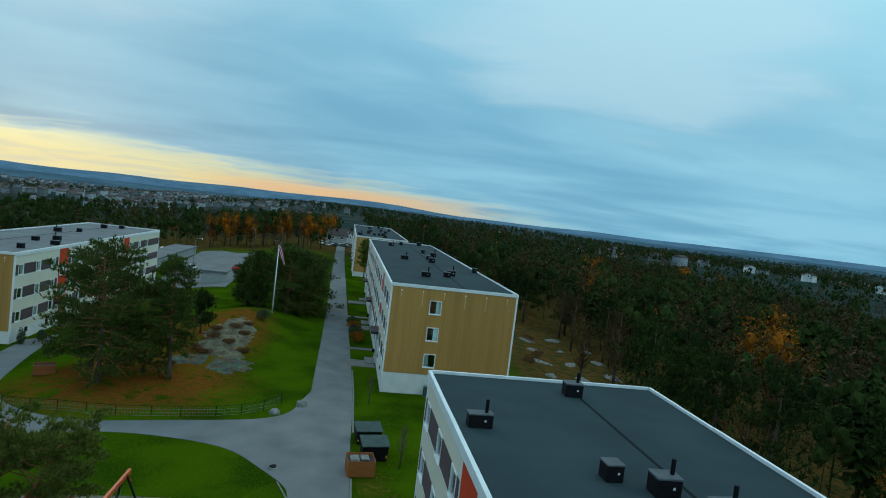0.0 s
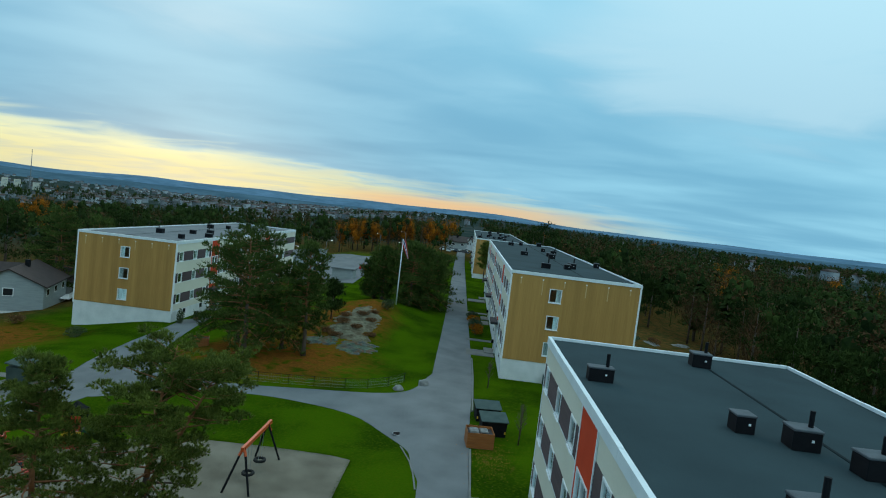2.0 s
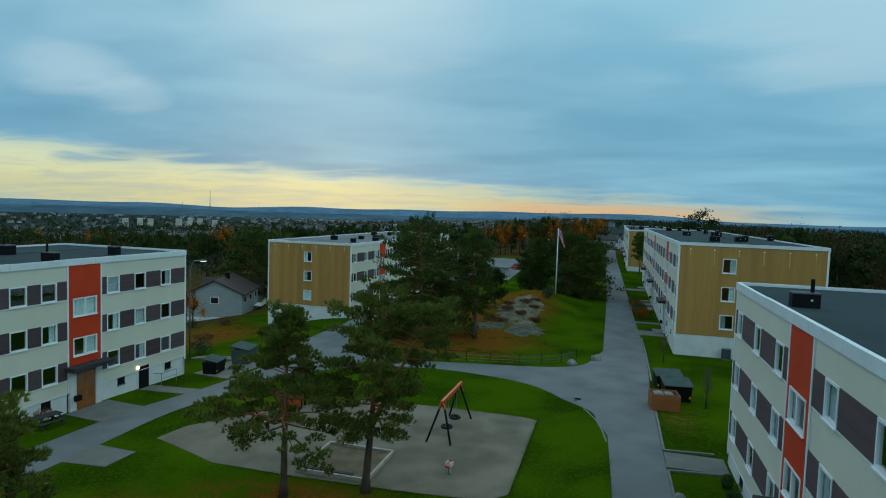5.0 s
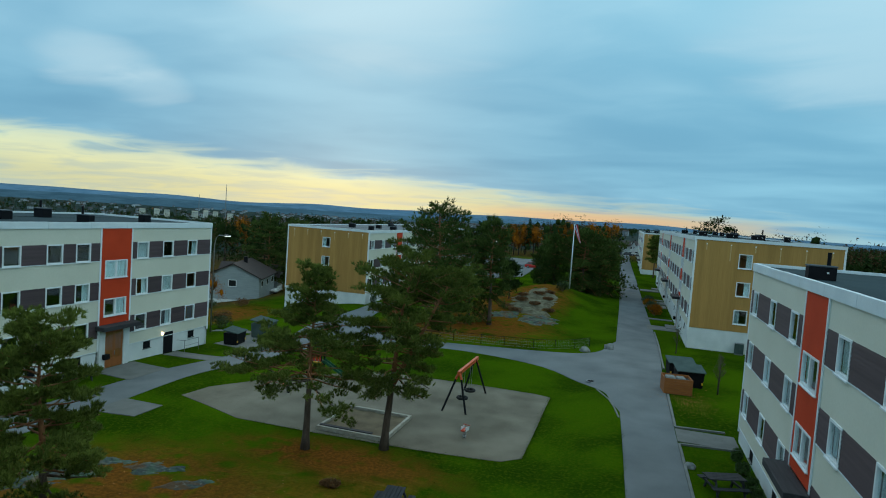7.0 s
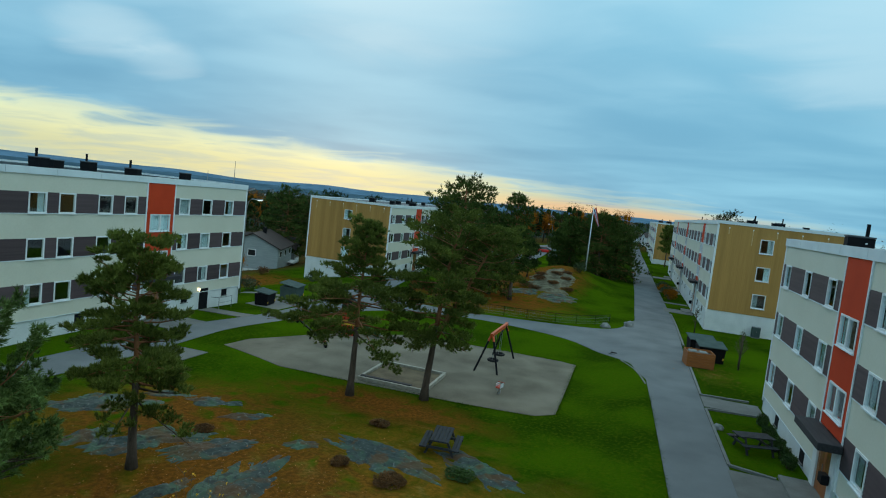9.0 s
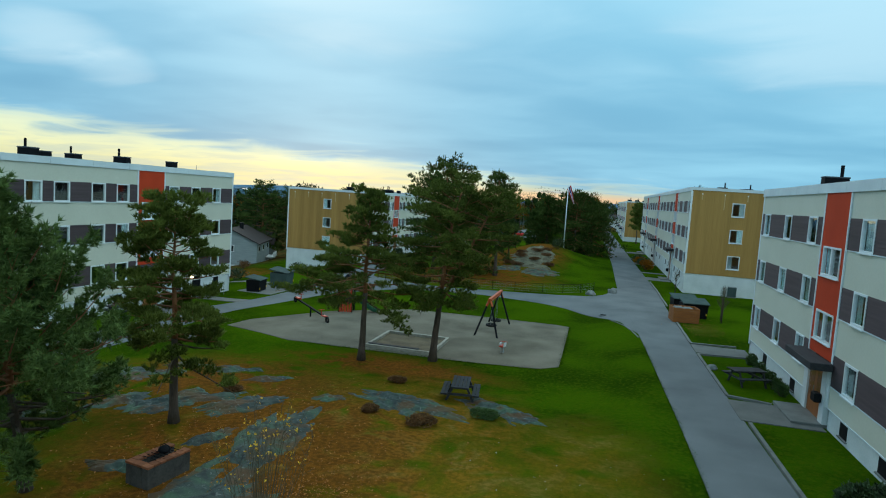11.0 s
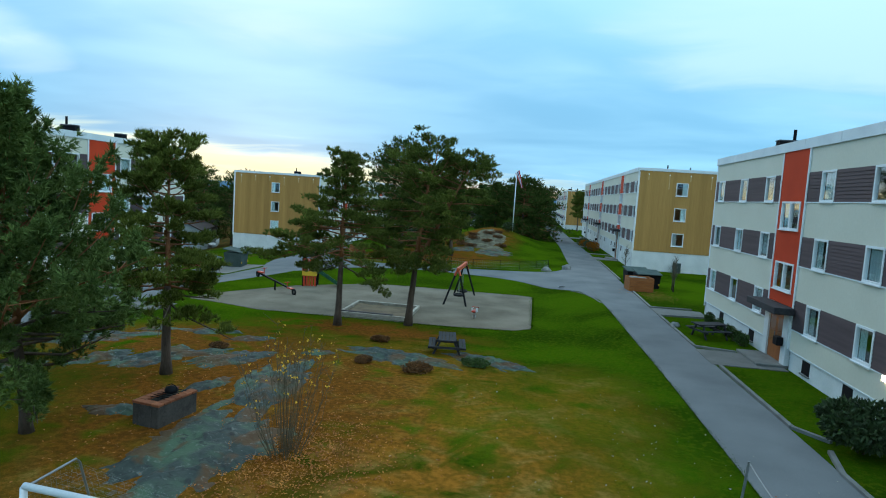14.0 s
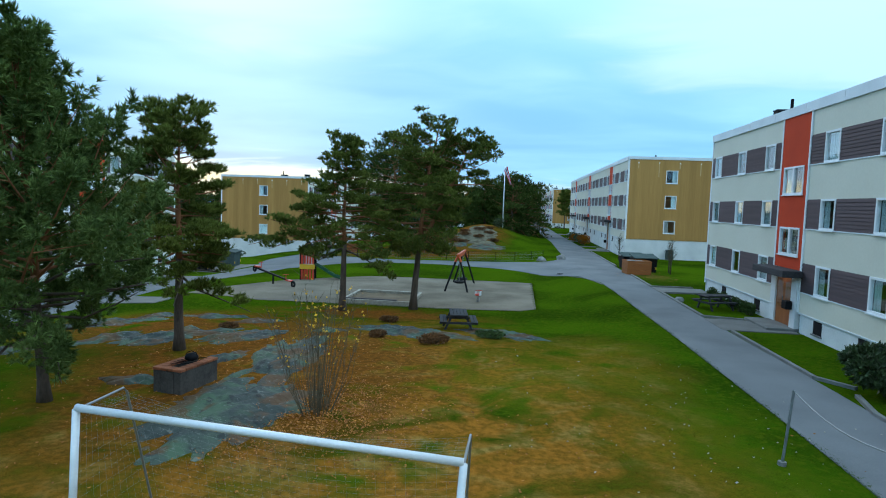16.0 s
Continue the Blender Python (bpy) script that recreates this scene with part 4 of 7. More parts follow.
P_A = [(0.25, 1.6), (0.35, 2.2), (0.48, 2.2), (0.6, 1.75), (0.72, 1.55), (0.88, 1.35), (0.96, 0.9), (1.0, 0.4)]
P_B = [(0.3, 2.6), (0.42, 4.6), (0.55, 4.3), (0.66, 2.6), (0.74, 1.2), (0.92, 1.0), (1.0, 0.4)]
P_C = [(0.25, 1.8), (0.4, 2.2), (0.55, 2.5), (0.7, 3.0), (0.85, 2.7), (1.0, 0.9)]
P_D = [(0.18, 2.2), (0.28, 2.8), (0.42, 2.8), (0.54, 2.3), (0.65, 1.5), (0.78, 0.8), (0.88, 0.45), (1.0, 0.2)]
P_W = [(0.15, 3.2), (0.3, 4.4), (0.5, 4.6), (0.7, 4.2), (0.88, 2.8), (1.0, 0.9)]
P_N = [(0.2, 1.8), (0.4, 2.4), (0.6, 2.4), (0.8, 1.9), (1.0, 0.5)]
pine("slender pine with open crown on bare rock", -16.95, 9.6, 7.6, P_A, 53, 0.16, (0.2, -0.7), 62, 5600, 18, (0.14, 0.016), start=0.34, droop=0.5, near=True, clump=0.36)
pine("broad dark pine beside the sandpit", -15.3, 22.6, 8.45, P_B, 12, 0.19, (0.0, 0), 70, 7800, 18, (0.15, 0.016), start=0.36, droop=0.5, near=True, clump=0.42)
pine("forked reddish pine beside the sandpit", -11.8, 24.5, 9.5, P_C, 13, 0.21, (0.4, 0), 74, 8400, 18, (0.15, 0.016), start=0.34, droop=0.6, fork=(2.7, 0.2, 0), near=True, clump=0.46)
pine("dense blue-green young pine at the lawn's edge", -17.3, 4.35, 7.6, P_D, 14, 0.135, (1.7, -2.7), 100, 11500, 19, (0.13, 0.014), needles=NEEDLES_BLUE, start=0.21, droop=0.2, near=True, clump=0.46, candle=True, reach=(0.12, -0.15))
pine("dense blue-green pine at the yard's edge", -23.2, 5.6, 7.6, P_D, 15, 0.16, (0.2, 0), 90, 7000, 16, (0.16, 0.02), needles=NEEDLES_BLUE, start=0.18, droop=0.1, clump=0.42, candle=True)
FARB = (0.30, 0.030)
pine("tall broad pine on the grassy island", -19.76, 58.24, 12.37, P_W, 16, 0.28, (-0.3, 0), 76, 4200, 10, FARB, needles=NEEDLES_DARK, start=0.14, clump=0.75)
pine("tall pine with bare lower trunk on the island", -14.33, 60.45, 11.39, P_N, 17, 0.22, (0, 0), 60, 2600, 10, FARB, needles=NEEDLES_DARK, start=0.24, clump=0.62)
pine("broad pine among others on the island", -22.41, 63.47, 10.06, P_W, 18, 0.24, (0, 0), 66, 3000, 10, FARB, needles=NEEDLES_DARK, start=0.14, clump=0.75)
pine("low broad pine on the island", -17.12, 62.07, 8.18, P_W, 19, 0.2, (0, 0), 60, 2600, 10, FARB, needles=NEEDLES_DARK, start=0.12, clump=0.75)
FARC = (0.42, 0.045)
for i, (x, y, top, pf) in enumerate([(-11.6, 96.5, 9.0, P_N), (-6.9, 95.0, 10.0, P_W), (-4.3, 97.5, 8.6, P_W), (-13.4, 100.0, 7.0, P_N), (-8.1, 103.0, 10.2, P_N), (-4.9, 106.0, 8.4, P_W)]):
    pine("broad dark pine behind the flagpole", x, y, top, pf, 20 + i, 0.25, (0, 0), 60, 2400, 9, FARC, needles=NEEDLES_DARK, start=0.06, clump=0.9)
pine("lone pine at the gap between two blocks", 5.9, 147.0, 9.4, [(0.3, 0.9), (0.6, 1.7), (0.8, 1.5), (1.0, 0.4)], 30, 0.16, (0, 0), 44, 1100, 9, (0.5, 0.06), start=0.35, clump=0.7)
pine("broad pine beside the grey house", -66.5, 98.5, 8.9, P_W, 32, 0.25, (0, 0), 60, 2600, 9, FARC, needles=NEEDLES_DARK, start=0.10, clump=0.85)
pine("pine behind the grey house", -62.78, 102.37, 7.78, P_W, 31, 0.25, (0, 0), 60, 2400, 9, FARC, needles=NEEDLES_DARK, start=0.10, clump=0.9)


def spruce_soup(places, per, rng, fat=0.23):
    """Cone-shaped firs: drooping fans of triangles round an upright stem."""
    vs = []
    for x, y, z, h in places:
        f = rng.uniform(0.04, 1.0, per) ** 0.8
        az = rng.uniform(0, 2 * math.pi, per)
        blunt = rng.uniform(0.0, 1.0)
        r = h * fat * (1 - f) ** (0.45 + 0.5 * (1 - blunt)) * (0.55 + 0.45 * np.minimum(1, f * 4)) * rng.uniform(0.45, 1.2, per) + 0.12
        zz = z + h * (0.10 + 0.9 * f)
        w = (0.035 + 0.06 * (1 - f)) * h * 0.8
        ca, sa = np.cos(az), np.sin(az)
        root = np.stack([x + 0.12 * r * ca, y + 0.12 * r * sa, zz + 0.05 * h * rng.uniform(0.3, 1.2, per)], 1)
        tip = np.stack([x + r * ca, y + r * sa, zz - 0.04 * h * rng.uniform(-0.3, 1.2, per)], 1)
        sd = np.stack([-sa, ca, np.zeros(per)], 1) * w[:, None] * rng.uniform(0.5, 1.1, (per, 1))
        mid = (root + tip) / 2
        vs.append(np.stack([root, mid + sd, tip, root, tip, mid - sd], 1).reshape(-1, 3))
    v = np.concatenate(vs)
    return v, np.arange(len(v)).reshape(-1, 3)


def icosahedron():
    g = (1 + 5 ** 0.5) / 2
    v = np.array([(-1, g, 0), (1, g, 0), (-1, -g, 0), (1, -g, 0), (0, -1, g), (0, 1, g), (0, -1, -g), (0, 1, -g), (g, 0, -1), (g, 0, 1), (-g, 0, -1), (-g, 0, 1)], float)
    near = np.sum((v[:, None] - v[None]) ** 2, 2)
    tri = [(i, j, k) for i, j, k in itertools.combinations(range(12), 3) if max(near[i, j], near[j, k], near[i, k]) < 4.1]
    tri = [(i, j, k) if np.dot(np.cross(v[j] - v[i], v[k] - v[i]), v[i]) > 0 else (i, k, j) for i, j, k in tri]
    return v / np.linalg.norm(v[0]), np.array(tri)


ICO = icosahedron()


def puff_soup(places, per, rng, wide=0.28, size=0.07, full=True):
    """Broadleaf crowns: loose clouds of small leaf triangles with gaps, over a few thin stems."""
    vs = []
    for x, y, z, h in places:
        k = 7
        cc = np.stack([rng.normal(0, wide * 0.5, k) * h, rng.normal(0, wide * 0.5, k) * h, rng.uniform(0.42, 0.9, k) * h], 1)
        pick = rng.integers(0, k, per)
        p = cc[pick] + np.clip(rng.normal(0, 1, (per, 3)), -1.7, 1.7) * (wide * 0.30 * h, wide * 0.30 * h, 0.13 * h) + (x, y, z)
        a, b = rng.normal(0, 1, (per, 3)), rng.normal(0, 1, (per, 3))
        a /= np.linalg.norm(a, axis=1, keepdims=True)
        b /= np.linalg.norm(b, axis=1, keepdims=True)
        s = size * h * rng.uniform(0.5, 1.2, (per, 1))
        vs.append(np.stack([p - a * s, p + a * s * 0.6, p + b * s], 1).reshape(-1, 3))
        # leafy lumps that fill the crown
        for c in cc if full else ():
            lump = ICO[0] * rng.uniform(0.75, 1.2, (12, 1)) * (wide * 0.25 * h, wide * 0.25 * h, 0.10 * h) + c + (x, y, z)
            vs.append(lump[ICO[1]].reshape(-1, 3))
        st = np.array([[x - 0.09, y, z], [x + 0.09, y, z], [x + 0.02, y + 0.03, z + h * 0.8]])
        vs.append(st)
    v = np.concatenate(vs)
    return v, np.arange(len(v)).reshape(-1, 3)


def single_tree(name, label, x, y, h, kind, seed):
    rng = np.random.default_rng(seed)
    z = land_at(x, y) - 0.05
    root = thing(name, label, "tree", "forest edge trees", at=(x, y, z))
    part("trunk", tubed([(0, 0, 0), (0.05, 0.02, h * 0.5), (0.02, 0, h * 0.97)], [0.02 * h, 0.013 * h, 0.01], 7), BARK, root, smooth=True)
    if kind == "fir":
        v, t = spruce_soup([(0, 0, 0, h)], 420, rng, 0.24)
        v[:, :] += rng.normal(0, 0.02, v.shape)
        part("crown", soup("crown", v, t, SPRUCE), None, root)
    elif kind == "pine":
        n = 420
        k = 22
        cc = np.stack([rng.normal(0, 0.15, k) * h, rng.normal(0, 0.15, k) * h, rng.uniform(0.30, 0.98, k) * h], 1)
        cc[:, :2] *= (1.15 - cc[:, 2:] / h) * 1.5
        pk = rng.integers(0, k, n)
        p = cc[pk] + rng.normal(0, 1, (n, 3)) * (0.065 * h, 0.065 * h, 0.028 * h)
        v, t = blades(p, np.tile((0, 0, 0.8), (n, 1)), 7, 0.55, 0.07, rng, 0.6)
        part("crown", soup("crown", v, t, SPRUCE), None, root)
    else:
        twigs = bmesh.new()
        for k in range(46):
            f, a = rng.uniform(0.3, 0.93), rng.uniform(0, 2 * math.pi)
            ln = h * (0.34 * (1.08 - f) + 0.05)
            b = Vector((0.03, 0.01, h * f))
            e = b + Vector((math.cos(a) * ln * 0.62, math.sin(a) * ln * 0.62, ln * 0.8))
            tube(twigs, [b, b.lerp(e, 0.55) - Vector((0, 0, 0.06 * ln)), e], [0.05, 0.035, 0.012], 4, cap=False)
        part("branchwork", twigs, BIRCH, root)
        if kind == "autumn":
            v, t = puff_soup([(0, 0, 0, h)], 2600, rng, 0.22, 0.017, True)
            part("crown", soup("crown", v, t, AUTUMN), None, root)
        else:
            v, t = puff_soup([(0, 0, 0, h * 0.97)], 1100, rng, 0.20, 0.014, False)
            part("crown", soup("crown", v, t, BIRCH), None, root)
    return root


# trees along the forest edge behind the blocks, each one on its own
edge = random.Random(77)
for i in range(46):
    y = 6 + i * 3.3 + edge.uniform(-1, 1)
    x = 36 + edge.uniform(-5, 12) + (9 if 84 < y < 116 else 0)
    kind = edge.choices(["pine", "fir", "bare"], [0.72, 0.10, 0.18])[0]
    lab = {"pine": "dark forest pine at the wood's edge", "fir": "dark spruce at the wood's edge", "bare": "leafless brown birch at the wood's edge"}[kind]
    single_tree({"pine": "forest_pine", "fir": "spruce_tree", "bare": "birch_tree"}[kind], lab, x, y, edge.uniform(8.5, 13), kind, 200 + i)
for i, (x, y, h) in enumerate([(55, 68, 14), (58, 71, 12.5), (60, 139, 13), (66, 142, 12), (109, 259, 15), (114, 264, 14), (188, 316, 15), (179, 266, 14), (109, 139, 13), (46, 40, 8), (-59.3, 72.5, 6.0), (-57, 112.83, 9), (-60.85, 120.03, 10), (-150, 212, 13), (-158, 222, 15), (-152, 228, 14), (-166, 226, 15), (-172, 240, 14), (-118, 168, 11), (-190, 190, 13), (-200, 196, 14)]):
    single_tree("birch_tree", "birch in orange autumn leaf", x, y, h, "autumn", 300 + i)

for i, (x, y, h) in enumerate([(24.4, 190, 16.5), (22.0, 196, 15), (27.5, 194, 14.5)]):
    single_tree("forest_pine", "tall dark pine standing over the wood", x, y, h, "pine", 360 + i)
for i, (x, y, h) in enumerate([(-59.58, 107.68, 14), (-64.3, 111.27, 15), (-72.14, 105.75, 14), (-77.37, 115.34, 15), (-54.65, 112.67, 13), (-64.97, 118.17, 14), (-84.69, 109.61, 14), (-58.68, 103.03, 11), (-89.8, 100.92, 13), (-82.26, 93.49, 12), (-89.08, 84.72, 12), (-95.51, 92.08, 13)]):
    single_tree("forest_pine", "dark broad pine behind the grey houses", x, y, h, "pine", 340 + i)


def scatter(n, x0, x1, y0, y1, rng, gap, keep):
    pts, cell = [], {}
    for _ in range(n):
        x, y = rng.uniform(x0, x1), rng.uniform(y0, y1)
        if not keep(x, y):
            continue
        k = (int(x // gap), int(y // gap))
        if any((q[0] - x) ** 2 + (q[1] - y) ** 2 < gap * gap for a in (-1, 0, 1) for b in (-1, 0, 1) for q in cell.get((k[0] + a, k[1] + b), ())):
            continue
        cell.setdefault(k, []).append((x, y))
        pts.append((x, y))
    return pts


def forest():
    rng = random.Random(5)
    nr = np.random.default_rng(5)
    pts = []
    clear = lambda x, y: not (x < 46 and 82 < y < 118) and x > 44 + 4 * math.sin(y * 0.11)
    pts += scatter(5200, 38, 190, -50, 330, rng, 3.9, clear)
    pts += scatter(4200, 190, 700, -150, 900, rng, 8.5, lambda x, y: ((x - 425) / 150) ** 2 + ((y - 550) / 75) ** 2 > 1 or rng.random() < 0.12)
    pts += scatter(5000, 700, 1900, -200, 2200, rng, 17, lambda x, y: True)
    pts += scatter(3000, -300, 700, 900, 2300, rng, 17, lambda x, y: True)
    pts += scatter(1500, 20, 200, 245, 900, rng, 7.0, lambda x, y: True)
    pts += scatter(3200, -420, -58, 40, 420, rng, 6.0, lambda x, y: not (-95 < x and y < 112) and not (x > -100 and 112 < y < 125))
    pts += scatter(2600, -420, -60, -250, 40, rng, 7.0, lambda x, y: x < -72)
    pts += scatter(900, -60, -6, 222, 520, rng, 5.5, lambda x, y: True)
    pts += scatter(8200, -1700, -420, -700, 1500, rng, 17, lambda x, y: noise.noise(Vector((x * 0.006, y * 0.006, 0))) > -0.25)
    firs, bare, gold = [], [], []
    for x, y in pts:
        h = rng.uniform(8, 14.5) * (1.0 if x < 0 else 1.1) if abs(x) < 420 else rng.uniform(9, 16)
        p = (x, y, land_at(x, y) - 0.2, h)
        r = rng.random() + 0.25 * noise.noise(Vector((x * 0.02, y * 0.02, 3)))
        (gold if r > 1.07 else bare if r > (0.60 if 0 < x < 420 else 0.72) else firs).append(p)
    rounded = [p for i, p in enumerate(firs) if i % 5]
    firs = firs[::5]
    v, t = puff_soup([p for p in rounded if abs(p[0]) < 200 and p[1] < 330], 400, nr, 0.27, 0.021)
    tagged(part("forest_pines", soup("forest_pines", v, t, SPRUCE), None), "round-crowned pines of the dark forest", "forest", kind="stuff")
    v, t = puff_soup([p for p in rounded if not (abs(p[0]) < 200 and p[1] < 330)], 34, nr, 0.26, 0.075)
    tagged(part("forest_pines", soup("forest_pines", v, t, SPRUCE), None), "far round-crowned pines", "forest", kind="stuff")
    near = [p for p in firs if abs(p[0]) < 200 and p[1] < 330]
    far = [p for p in firs if not (abs(p[0]) < 200 and p[1] < 330)]
    for nm, places, per, mat, lab in (("forest_conifers", near, 120, SPRUCE, "dense dark conifer forest"), ("forest_conifers", far, 26, SPRUCE, "far dark conifer forest")):
        v, t = spruce_soup(places, per, nr, 0.25)
        tagged(part(nm, soup(nm, v, t, mat), None), lab, "forest", kind="stuff")
    v, t = puff_soup(bare, 150, nr, 0.28, 0.04, False)
    tagged(part("forest_birches", soup("forest_birches", v, t, BIRCH), None), "leafless brown birches among the conifers", "forest", kind="stuff")
    v, t = puff_soup(gold, 90, nr, 0.24, 0.06)
    tagged(part("autumn_birches", soup("autumn_birches", v, t, AUTUMN), None), "orange birches scattered in the forest", "forest", kind="stuff")
    # golden trees behind the parking lot
    for i in range(16):
        x, y = -48 + i * 2.6 + rng.uniform(-1, 1), 224 + rng.uniform(-3, 9)
        single_tree("birch_tree", "birch in orange autumn leaf behind the parking lot", x, y, rng.uniform(9, 13), "autumn" if i % 4 else "bare", 400 + i)


forest()


# ---------------------------------------------------------------- bedrock and stones
def outcrop(x, y, rx, ry, turn, high, seed, label="smooth grey-green bedrock with lichen", mat=None, name="rock_outcrop"):
    """A low worn back of bedrock that dips into the soil at its ragged rim."""
    bm = bmesh.new()
    rings, segs = 28, 110
    c, s = math.cos(radians(turn)), math.sin(radians(turn))
    grid = []
    for i in range(rings + 1):
        r = i / rings
        row = []
        for k in range(segs):
            a = 2 * math.pi * k / segs
            ca, sa = math.cos(a), math.sin(a)
            rim = 1.05 + 0.45 * noise.noise(Vector((ca * 1.5, sa * 1.5, seed))) + 0.22 * noise.noise(Vector((ca * 3.2, sa * 3.2, seed + 9))) + 0.16 * noise.noise(Vector((ca * 7, sa * 7, seed + 4))) + 0.09 * noise.noise(Vector((ca * 19, sa * 19, seed + 5)))
            u, v = rx * r * rim * math.cos(a), ry * r * rim * math.sin(a)
            px, py = x + u * c - v * s, y + u * s + v * c
            crag = 0.6 * noise.noise(Vector((u * 0.55, v * 1.2, seed))) + 0.55 * noise.noise(Vector((u * 1.3, v * 2.7, seed + 3))) + 0.3 * noise.noise(Vector((u * 3.0, v * 5.5, seed + 7)))
            bulk = high * (0.62 - 0.85 * r ** 2.2) + (0.13 + 0.34 * high) * crag * (1 - 0.6 * r ** 4) + 0.02 * noise.noise(Vector((px * 5.1, py * 5.1, seed)))
            row.append(bm.verts.new((px, py, land_at(px, py) + bulk - (0.0 if r < 0.92 else 0.15 * (r - 0.92) / 0.08))))
            if i == 0:
                break
        grid.append(row)
    for k in range(segs):
        bm.faces.new((grid[0][0], grid[1][k], grid[1][(k + 1) % segs]))
        for i in range(1, rings):
            bm.faces.new((grid[i][k], grid[i + 1][k], grid[i + 1][(k + 1) % segs], grid[i][(k + 1) % segs]))
    ob = part(name, bm, mat or ROCK, smooth=True)
    return tagged(ob, label, "rock", "bedrock outcrops")


outcrop(-12.75, 4.7, 3.0, 1.75, 84, 0.24, 1, "broad sloping back of grey-green bedrock")
outcrop(-13.3, 9.4, 3.6, 1.15, 95, 0.24, 31, "long sloping back of grey-green bedrock")
for i, (x, y, rx, ry, tn) in enumerate([(-22.8, 13.9, 2.3, 1.5, 20), (-20.2, 10.6, 1.5, 0.55, 70), (-18.3, 11.3, 2.1, 1.05, 50), (-15.9, 12.0, 2.0, 0.85, 65), (-19.3, 16.9, 1.4, 0.8, 30), (-16.9, 16.2, 1.3, 0.5, 60), (-13.4, 14.5, 0.9, 0.45, 50), (-21.5, 16.6, 1.2, 0.6, 20), (-16.3, 6.3, 1.0, 0.4, 10), (-15.0, 9.0, 1.0, 0.45, 70), (-22.6, 8.6, 1.8, 0.7, 35)]):
    outcrop(x, y, rx, ry, tn, 0.17, 2 + i, "ragged grey bedrock with green lichen among litter")
outcrop(-10.4, 15.2, 2.5, 1.35, -25, 0.20, 41, "low lichen-green bedrock beside the picnic table")
outcrop(-6.8, 16.4, 2.1, 1.15, -40, 0.15, 42, "thin bedrock patch under the picnic table")
for i, (x, y, rx, ry, tn) in enumerate([(-11.72, 70.51, 1.6, 3.2, 10), (-10.13, 73.17, 1.2, 2.6, -15), (-12.21, 74.7, 1.7, 3.6, 20), (-10.33, 76.63, 1.3, 2.4, 0), (-11.42, 78.03, 1.5, 3.2, -10), (-9.82, 68.64, 1.0, 2.0, 30), (-13.46, 71.89, 0.9, 1.8, 15)]):
    outcrop(x, y, rx * 1.15, ry, tn, 0.26, 110 + i, "weathered bedrock ridge by the flagpole", RIDGE)
outcrop(-9.75, 65.81, 2.2, 2.6, 0, 0.25, 12, "pale bedrock at the lawn's edge")
outcrop(-14.09, 67.01, 2.4, 2.0, 0, 0.25, 13)
for i in range(20):
    x, y, r = 30 + (i * 7.3) % 16, 78 + (i * 11.7) % 32, 0.7 + (i * 0.37) % 1.2
    outcrop(x, y, r, r * 0.55, 20 * i, 0.45, 20 + i, "bare pale rock in the heath behind the blocks", STONE)


def boulder(x, y, r, seed, label):
    bm = bmesh.new()
    bmesh.ops.create_icosphere(bm, subdivisions=3, radius=r)
    for v in bm.verts:
        n = noise.noise(v.co * 1.6 / r + Vector((seed, 0, 0))) * 0.35 + noise.noise(v.co * 4 / r) * 0.08
        v.co *= 1 + n
        v.co.z = max(v.co.z * 0.75, -0.3 * r)
        v.co += Vector((x, y, land_at(x, y) + 0.2 * r))
    return tagged(part("boulder", bm, STONE, smooth=True), label, "boulder", "boulders at the junction")


boulder(-1.5, 55.4, 0.52, 3, "pale grey boulder on the grass corner")
boulder(-3.6, 53.2, 0.45, 8, "low pale boulder beside the path")
boulder(3.15, 27.3, 0.26, 5, "small pale stone beside the paved plot")


# ---------------------------------------------------------------- plants
def shrub(name, label, x, y, w, h, mat, seed, leaves=900, size=0.05, category="shrub", group="", flat=0.75):
    rng = np.random.default_rng(seed)
    z = land_at(x, y)
    root = thing(name, label, category, group, at=(x, y, z))
    st = bmesh.new()
    for k in range(7):
        a = k * 2.4
        tube(st, [(0.05 * math.cos(a), 0.05 * math.sin(a), -0.05), (0.22 * w * math.cos(a), 0.22 * w * math.sin(a), h * 0.4), (0.36 * w * math.cos(a), 0.36 * w * math.sin(a), h * 0.72)], [0.02, 0.014, 0.006], 5, cap=False)
    part("stemwork", st, TWIG, root)
    k = 16
    cc = rng.normal(0, 1, (k, 3))
    cc /= np.linalg.norm(cc, axis=1, keepdims=True)
    cc = cc * (w * 0.30, w * 0.30, h * 0.26) + (0, 0, h * 0.52)
    pk = rng.integers(0, k, leaves)
    d = rng.normal(0, 1, (leaves, 3))
    d /= np.linalg.norm(d, axis=1, keepdims=True)
    p = cc[pk] + d * (w * 0.21, w * 0.21, h * 0.22 * flat)
    p[:, 2] = np.maximum(p[:, 2], 0.03)
    v, t = blades(p, d, 2, size * 2, size * 0.7, rng, 0.6)
    part("foliage", soup("foliage", v, t, mat), None, root)
    return root


